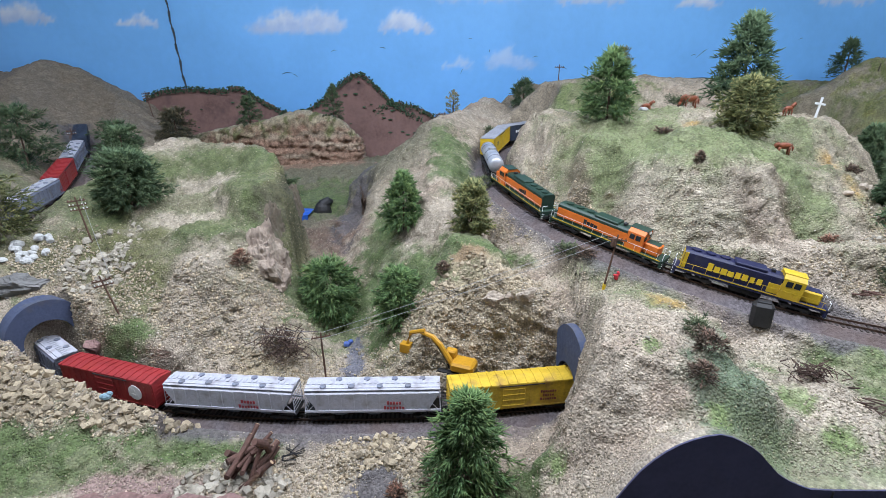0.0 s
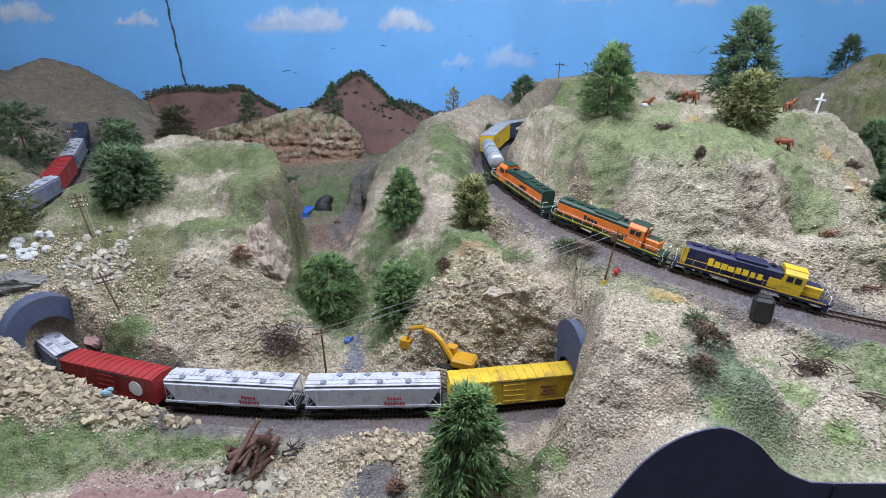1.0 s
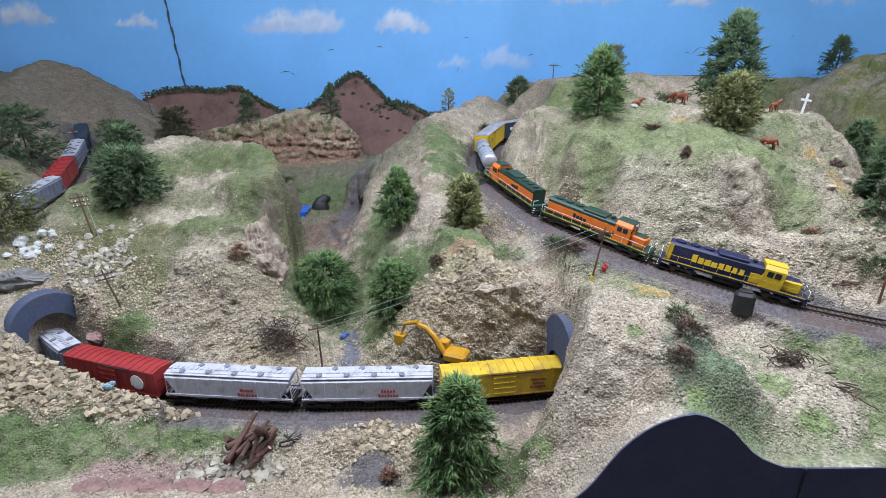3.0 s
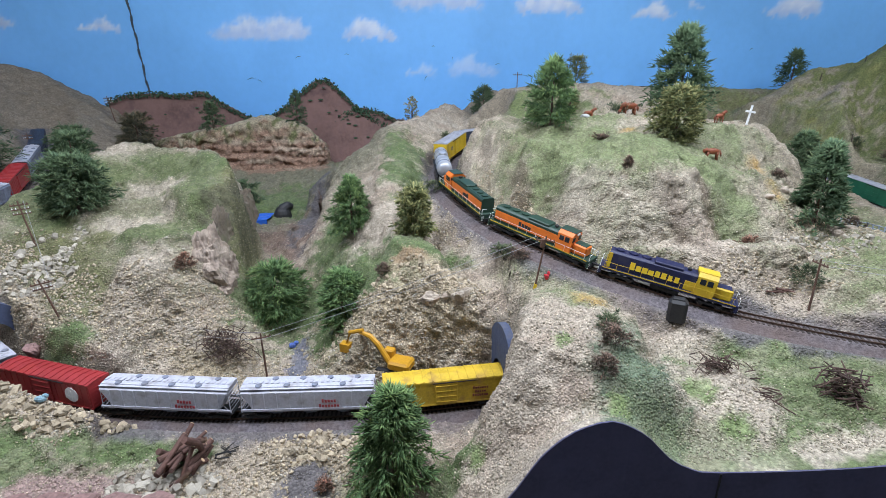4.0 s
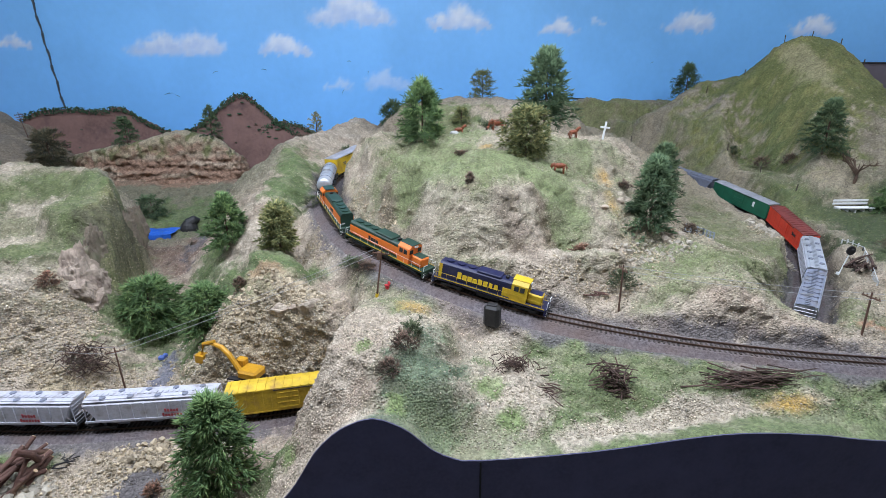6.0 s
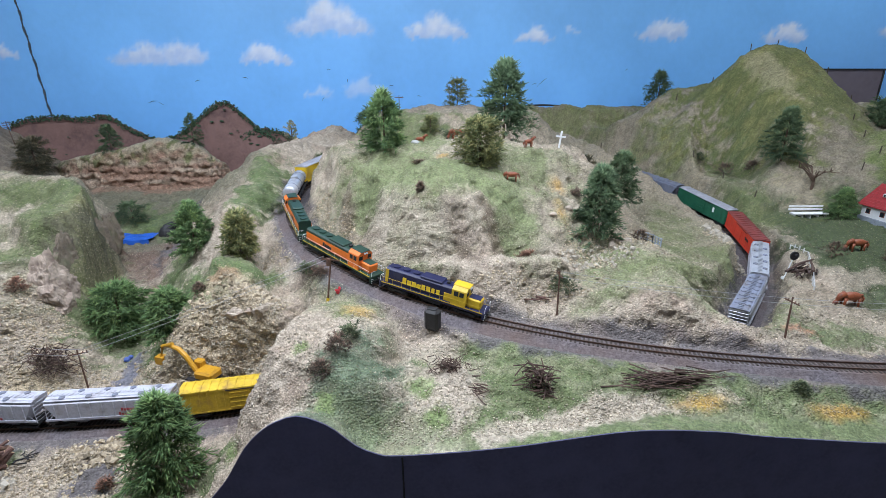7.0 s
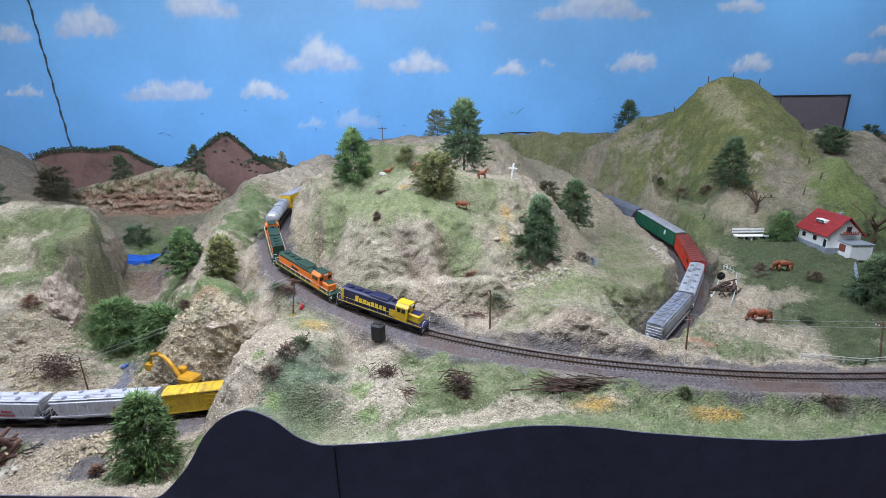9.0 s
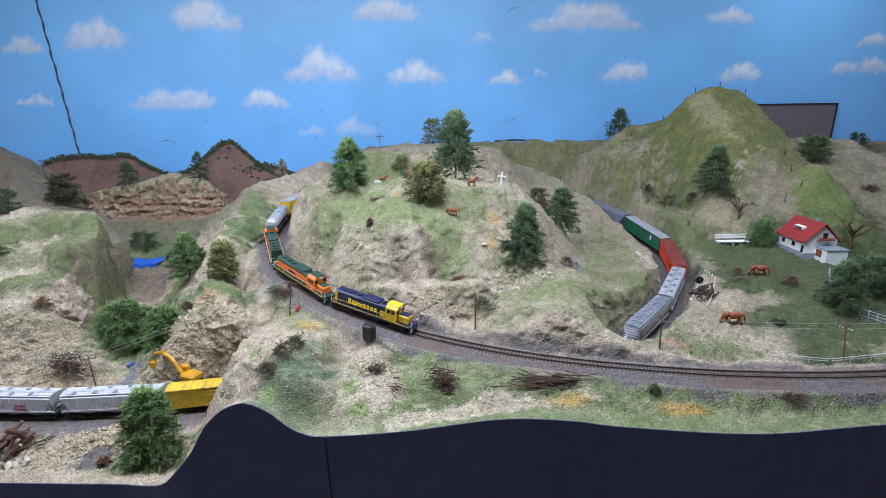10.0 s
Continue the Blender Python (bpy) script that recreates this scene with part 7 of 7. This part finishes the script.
post_mat = material("dark_fence_post", (0.07, 0.055, 0.04), 0.9, vary=0.2)
for px, py in ((1.36, 1.60), (1.46, 1.56), (1.56, 1.535), (1.64, 1.52), (1.72, 1.49), (1.78, 1.45), (1.84, 1.40), (1.75, 1.28), (1.72, 1.20), (1.70, 1.12), (1.64, 1.10), (1.06, 1.50), (1.14, 1.38 + 0.12), (1.31, 1.36), (1.34, 1.24), (1.36, 1.12), (0.99, 1.74)):
    ob = part("fence_post", Shape().block((0, 0, 0.009), (0.0026, 0.0026, 0.024), 0.0004), post_mat)
    ob.matrix_world = pose(px, py, height_at(px, py), 0, (px * 37 % 10) - 5, px * 90)
    tagged(ob, "short dark wooden fence post on the slope", "fence post", "posts on the slope")


def bench(x, y, turn):
    ob = thing("bench", pose(x, y, height_at(x, y) + 0.001, 0, 0, turn), "long white bench beside the meadow", "bench")
    for k in range(3):
        part("slat", Shape().block((0, -0.010 + 0.007 * k, 0.013), (0.092, 0.006, 0.003), 0.0006), white_paint, ob)
    for k in range(2):
        part("back_slat", Shape().block((0, 0.013, 0.020 + 0.008 * k), (0.092, 0.002, 0.005), 0.0004), white_paint, ob)
    for k in range(5):
        part("leg", Shape().block((-0.042 + 0.021 * k, 0, 0.006), (0.003, 0.020, 0.012), 0.0003), white_paint, ob)


bench(1.445, 1.025, -3)


def signal(x, y):
    ob = thing("railway_signal", pose(x, y, height_at(x, y), 0, 14, 0), "railway signal with a round black target", "signal")
    part("mast", Shape().tube([(0, 0, 0), (0, 0, 0.050)], 0.0012, 8), white_paint, ob)
    head = part("target", Shape().tube([(0, -0.0015, 0.055), (0, 0.0015, 0.055)], 0.0095, 20), black_metal, ob, "round black target")
    part("hood", Shape().tube([(0, -0.002, 0.057), (0, -0.007, 0.057)], 0.003, 10), black_metal, head)
    part("foot", Shape().block((0, 0, 0.003), (0.008, 0.008, 0.006), 0.0006), white_paint, ob)


signal(1.195, 0.775)

ob = thing("wooden_cross", pose(0.750, 1.0, height_at(0.750, 1.0) - 0.002, 0, 8, 10), "small white wooden cross on the hilltop", "cross")
part("upright", Shape().block((0, 0, 0.020), (0.004, 0.003, 0.044), 0.0004), white_paint, ob)
part("crossbar", Shape().block((0, 0, 0.029), (0.024, 0.0032, 0.004), 0.0004), white_paint, ob)

# black relay box beside the hill line
ob = thing("relay_box", pose(0.425, 0.572, height_at(0.425, 0.572) - 0.004, 0, 0, -30), "black rounded relay box at the track edge", "relay box")
part("body", Shape().block((0, 0, 0.019), (0.025, 0.019, 0.036), 0.005), black_metal, ob)
part("cap", Shape().block((0, 0, 0.0375), (0.016, 0.011, 0.003), 0.001), black_metal, ob)
ob = part("flower_clump", Shape().ball((0, 0, 0.005), (0.0036, 0.003, 0.005), 6, 9).ball((0.003, 0.002, 0.010), (0.0026, 0.0026, 0.004), 5, 8).ball((-0.003, 0.0, 0.008), (0.002, 0.002, 0.002), 5, 7), material("red_blossom", (0.55, 0.04, 0.05), 0.9, vary=0.4, scale=200, bump=1.0))
ob.matrix_world = pose(0.262, 0.668, height_at(0.262, 0.668))
tagged(ob, "clump of red flowers at the pole", "flowers")


def excavator(x, y, turn):
    ob = thing("excavator", pose(x, y, height_at(x, y) + 0.001, 0, 0, turn) @ Matrix.Diagonal((1.08, 1.08, 1.12, 1)), "yellow tracked toy excavator with a curved arm", "excavator")
    dig = material("excavator_yellow", (0.50, 0.25, 0.015), 0.45, vary=0.15, scale=60)
    for s in (-1, 1):
        t = Shape().prism([(s * 0.010 - 0.004, 0.002), (s * 0.010 + 0.004, 0.002), (s * 0.010 + 0.004, 0.010), (s * 0.010 - 0.004, 0.010)], -0.021, 0.021)
        t.tube([(-0.021, s * 0.010 - 0.004, 0.006), (-0.021, s * 0.010 + 0.004, 0.006)], 0.0045, 12).tube([(0.021, s * 0.010 - 0.004, 0.006), (0.021, s * 0.010 + 0.004, 0.006)], 0.0045, 12)
        part("crawler_track", t, black_metal, ob, "black crawler track")
    part("house_body", Shape().block((0.012, 0.0, 0.019), (0.034, 0.028, 0.014), 0.004), dig, ob, "rounded yellow engine body")
    cab = part("cab", Shape().block((-0.010, 0.008, 0.024), (0.016, 0.012, 0.022), 0.002), dig, ob)
    part("window", Shape().block((-0.0185, 0.008, 0.027), (0.001, 0.009, 0.011), 0.0003), glass_mat, cab)
    part("window", Shape().block((-0.010, 0.0145, 0.027), (0.011, 0.001, 0.011), 0.0003), glass_mat, cab)
    boom = part("boom", Shape().tube([(-0.004, -0.005, 0.020), (-0.022, -0.005, 0.046), (-0.034, -0.005, 0.056), (-0.052, -0.005, 0.060)], [0.0042, 0.0040, 0.0038, 0.0030], 8), dig, ob)
    arm = part("stick", Shape().tube([(-0.046, -0.005, 0.063), (-0.068, -0.005, 0.056), (-0.075, -0.005, 0.036)], [0.0034, 0.0030, 0.0026], 8), dig, ob)
    part("bucket", Shape().prism([(-0.011, 0.024), (0.001, 0.024), (0.001, 0.037), (-0.011, 0.037)], -0.084, -0.068), dig, arm)
    part("piston", Shape().tube([(-0.010, -0.005, 0.020), (-0.030, -0.005, 0.048)], 0.0012, 6), wheel_steel, boom)


excavator(0.020, 0.638, -22)

water_blue = material("bright_blue_tarp", (0.02, 0.10, 0.45), 0.35, vary=0.25, scale=60, bump=0.4, bump_scale=120)
tarp = Shape()
pts = [(-0.57 + 0.024 * i, 1.295 + 0.024 * j) for j in range(4) for i in range(9)]
tarp.add([(a, c, 0.108 + 0.002 * math.sin(i * 1.7)) for i, (a, c) in enumerate(pts)] + [(a, c, 0.085) for a, c in pts], [(j * 9 + i, j * 9 + i + 1, j * 9 + i + 10, j * 9 + i + 9) for j in range(3) for i in range(8)] + [(i, i + 1, 36 + i + 1, 36 + i) for i in range(8)])
tagged(part("tarpaulin", tarp, water_blue), "bright blue sheet lying across the pit", "tarpaulin")
chute = part("mine_chute", Shape().ball((-0.352, 1.36, 0.100), (0.026, 0.024, 0.034), 10, 16).tube([(-0.352, 1.36, 0.120), (-0.335, 1.37, 0.132), (-0.325, 1.375, 0.128)], [0.018, 0.013, 0.006], 12), black_metal)
tagged(chute, "dark rounded hood beside the blue sheet", "hood")
bit = part("blue_scrap", Shape().block((0, 0, 0.004), (0.012, 0.009, 0.008), 0.002).ball((0.006, 0.002, 0.008), (0.005, 0.004, 0.004), 5, 8), material("blue_scrap_paint", (0.08, 0.14, 0.42), 0.6, vary=0.4, scale=200))
bit.matrix_world = pose(-0.172, 0.752, height_at(-0.172, 0.752))
tagged(bit, "small crumpled blue scrap by the creek", "scrap")
bit = part("blue_scrap", Shape().ball((0, 0, 0.004), (0.009, 0.005, 0.005), 5, 8).ball((0.005, 0.003, 0.007), (0.005, 0.004, 0.004), 5, 8), material("pale_blue_scrap", (0.22, 0.34, 0.40), 0.7, vary=0.5, scale=200))
bit.matrix_world = pose(-0.485, 0.575, height_at(-0.485, 0.575))
tagged(bit, "pale blue crumpled scrap in the rubble", "scrap")

# ---- the painted distance ----
mesa_mat = material("brown_mesa_paint", (0.20, 0.115, 0.10), 0.9, vary=0.18, scale=14, bump=0.5, bump_scale=60, stain=(0.10, 0.06, 0.06), stain_amount=0.03, stain_scale=10)
foam_mat = material("dark_green_foam", (0.045, 0.085, 0.045), 0.95, vary=0.4, scale=150, bump=1.0, bump_scale=300, piece=0.4)


def far_hill(crest, label, seed):
    """A low-relief hill on the wall, with a fringe of green foam along its crest."""
    c = spline([(a, 0.0, h) for a, h in crest], 0.006)
    n = len(c)
    jag = 0.004 * wave(c[:, 0], c[:, 2], 0.03, seed)
    low = 0.18
    ts = np.linspace(0, 1, 9)
    v = np.concatenate([np.stack([c[:, 0] + 0.03 * t * np.sign(c[:, 0] - c[:, 0].mean()), WALL - 0.004 - 0.05 * t ** 1.5 + 0.006 * t * wave(c[:, 0], c[:, 2] - t, 0.06, seed), low + (c[:, 2] + jag - low) * (1 - t)], 1) for t in ts])
    f = [(r * n + k, r * n + k + 1, (r + 1) * n + k + 1, (r + 1) * n + k) for r in range(len(ts) - 1) for k in range(n - 1)]
    hill = tagged(part("far_hill", Shape().add(v, f), mesa_mat, smooth_faces=True), label, "hill", kind="structure")
    rng2 = np.random.RandomState(seed)
    fringe = Shape()
    for k in range(0, n):
        for _ in range(5):
            s = rng2.uniform(0.0016, 0.0042)
            fringe.ball((c[k, 0] + rng2.uniform(-0.005, 0.005), WALL - 0.008 - rng2.uniform(0, 0.010), c[k, 2] + rng2.uniform(-0.016, 0.006)), (s, s * 0.7, s * rng2.uniform(0.7, 1.4)), 3, 5)
    for _ in range(14):
        k = rng2.randint(0, n)
        t = rng2.uniform(0.1, 0.6)
        s = rng2.uniform(0.003, 0.006)
        fringe.ball((c[k, 0] + 0.02 * t, WALL - 0.012 - 0.05 * t ** 1.5, low + (c[k, 2] - low) * (1 - t)), (s * 1.6, s * 0.5, s * 0.6), 3, 6)
    tagged(part("foliage", fringe, foam_mat, hill, "dark green foam along the crest", normals=False), kind="stuff")


far_hill([(-1.12, 0.40), (-1.05, 0.425), (-0.93, 0.432), (-0.84, 0.425), (-0.76, 0.435), (-0.70, 0.40), (-0.63, 0.36), (-0.56, 0.335)], "flat brown mesa with a green crest", 3)
far_hill([(-0.56, 0.34), (-0.49, 0.37), (-0.42, 0.42), (-0.36, 0.465), (-0.315, 0.485), (-0.27, 0.46), (-0.22, 0.41), (-0.16, 0.36), (-0.08, 0.32)], "pointed brown peak with a green crest", 5)
far_hill([(-0.28, 0.34), (-0.19, 0.378), (-0.12, 0.372), (-0.04, 0.335), (0.02, 0.31)], "low brown ridge with dark scrub", 7)

seam_mat = material("dark_seam_paint", (0.05, 0.065, 0.085), 0.7, vary=0.3, scale=120)
sm = Shape()
zs = np.linspace(0.33, 1.40, 60)
for k in range(59):
    a, c = zs[k], zs[k + 1]
    xa, xb = -0.962 - 0.058 * (a - 0.4) + 0.002 * math.sin(k * 1.3), -0.962 - 0.058 * (c - 0.4) + 0.002 * math.sin(k * 1.3 + 1.3)
    w = 0.0025 + 0.0012 * math.sin(k * 2.1)
    sm.add([(xa - w, WALL - 0.004, a), (xa + w, WALL - 0.004, a), (xb + w, WALL - 0.004, c), (xb - w, WALL - 0.004, c), (xa - w, WALL, a), (xa + w, WALL, a), (xb + w, WALL, c), (xb - w, WALL, c)], [(0, 1, 2, 3), (0, 4, 7, 3), (1, 5, 6, 2)])
tagged(part("trim", sm, seam_mat, normals=False), "dark ragged seam running down the painted wall", "seam", kind="structure")

scratch = Shape()
rng = random.Random(12)
for cx, cz, l, tilt in ((0.95, 0.553, 0.05, 40), (0.92, 0.545, 0.02, 5), (0.93, 1.00, 0.05, 25), (-0.58, 0.484, 0.035, 10), (-0.55, 0.476, 0.02, -30), (0.07, 0.49, 0.02, 60), (0.34, 0.54, 0.02, 10), (-0.22, 0.57, 0.02, -10), (0.62, 0.515, 0.03, 5), (0.10, 0.60, 0.015, 0),
                        (0.17, 0.56, 0.012, 80), (-0.40, 0.56, 0.02, 15), (0.45, 0.50, 0.02, -15), (0.30, 0.45, 0.02, 20), (1.30, 0.60, 0.015, 30)):
    a = radians(tilt)
    d = Vector((math.cos(a), 0, math.sin(a))) * l / 2
    scratch.tube([Vector((cx, WALL - 0.001, cz)) - d, Vector((cx, WALL - 0.0015, cz + 0.003)), Vector((cx, WALL - 0.001, cz)) + d], [0.0003, 0.0010, 0.0003], 4)
tagged(part("trim", scratch, seam_mat, normals=False), "few dark chips and strokes in the sky paint", "paint chips", kind="structure")

board = thing("board", pose(2.22, WALL - 0.02, 0.46), "grey-brown board with black edges leaning on the sky wall", "board")
part("panel", Shape().block((0, 0, 0.06), (0.37, 0.012, 0.16), 0.001), material("grey_brown_board", (0.15, 0.125, 0.145), 0.8, vary=0.1, scale=8), board)
for c, s in (((0, -0.002, 0.142), (0.38, 0.016, 0.006)), ((0.186, -0.002, 0.06), (0.007, 0.016, 0.165))):
    part("edge", Shape().block(c, s, 0.0006), black_metal, board, "black edge strip")
tagged(part("cable", Shape().tube([(0.86, WALL - 0.03, 0.462), (0.95, WALL - 0.035, 0.466), (1.06, WALL - 0.03, 0.460)], 0.004, 6), black_metal), "short black cable lying along the wall", "cable")
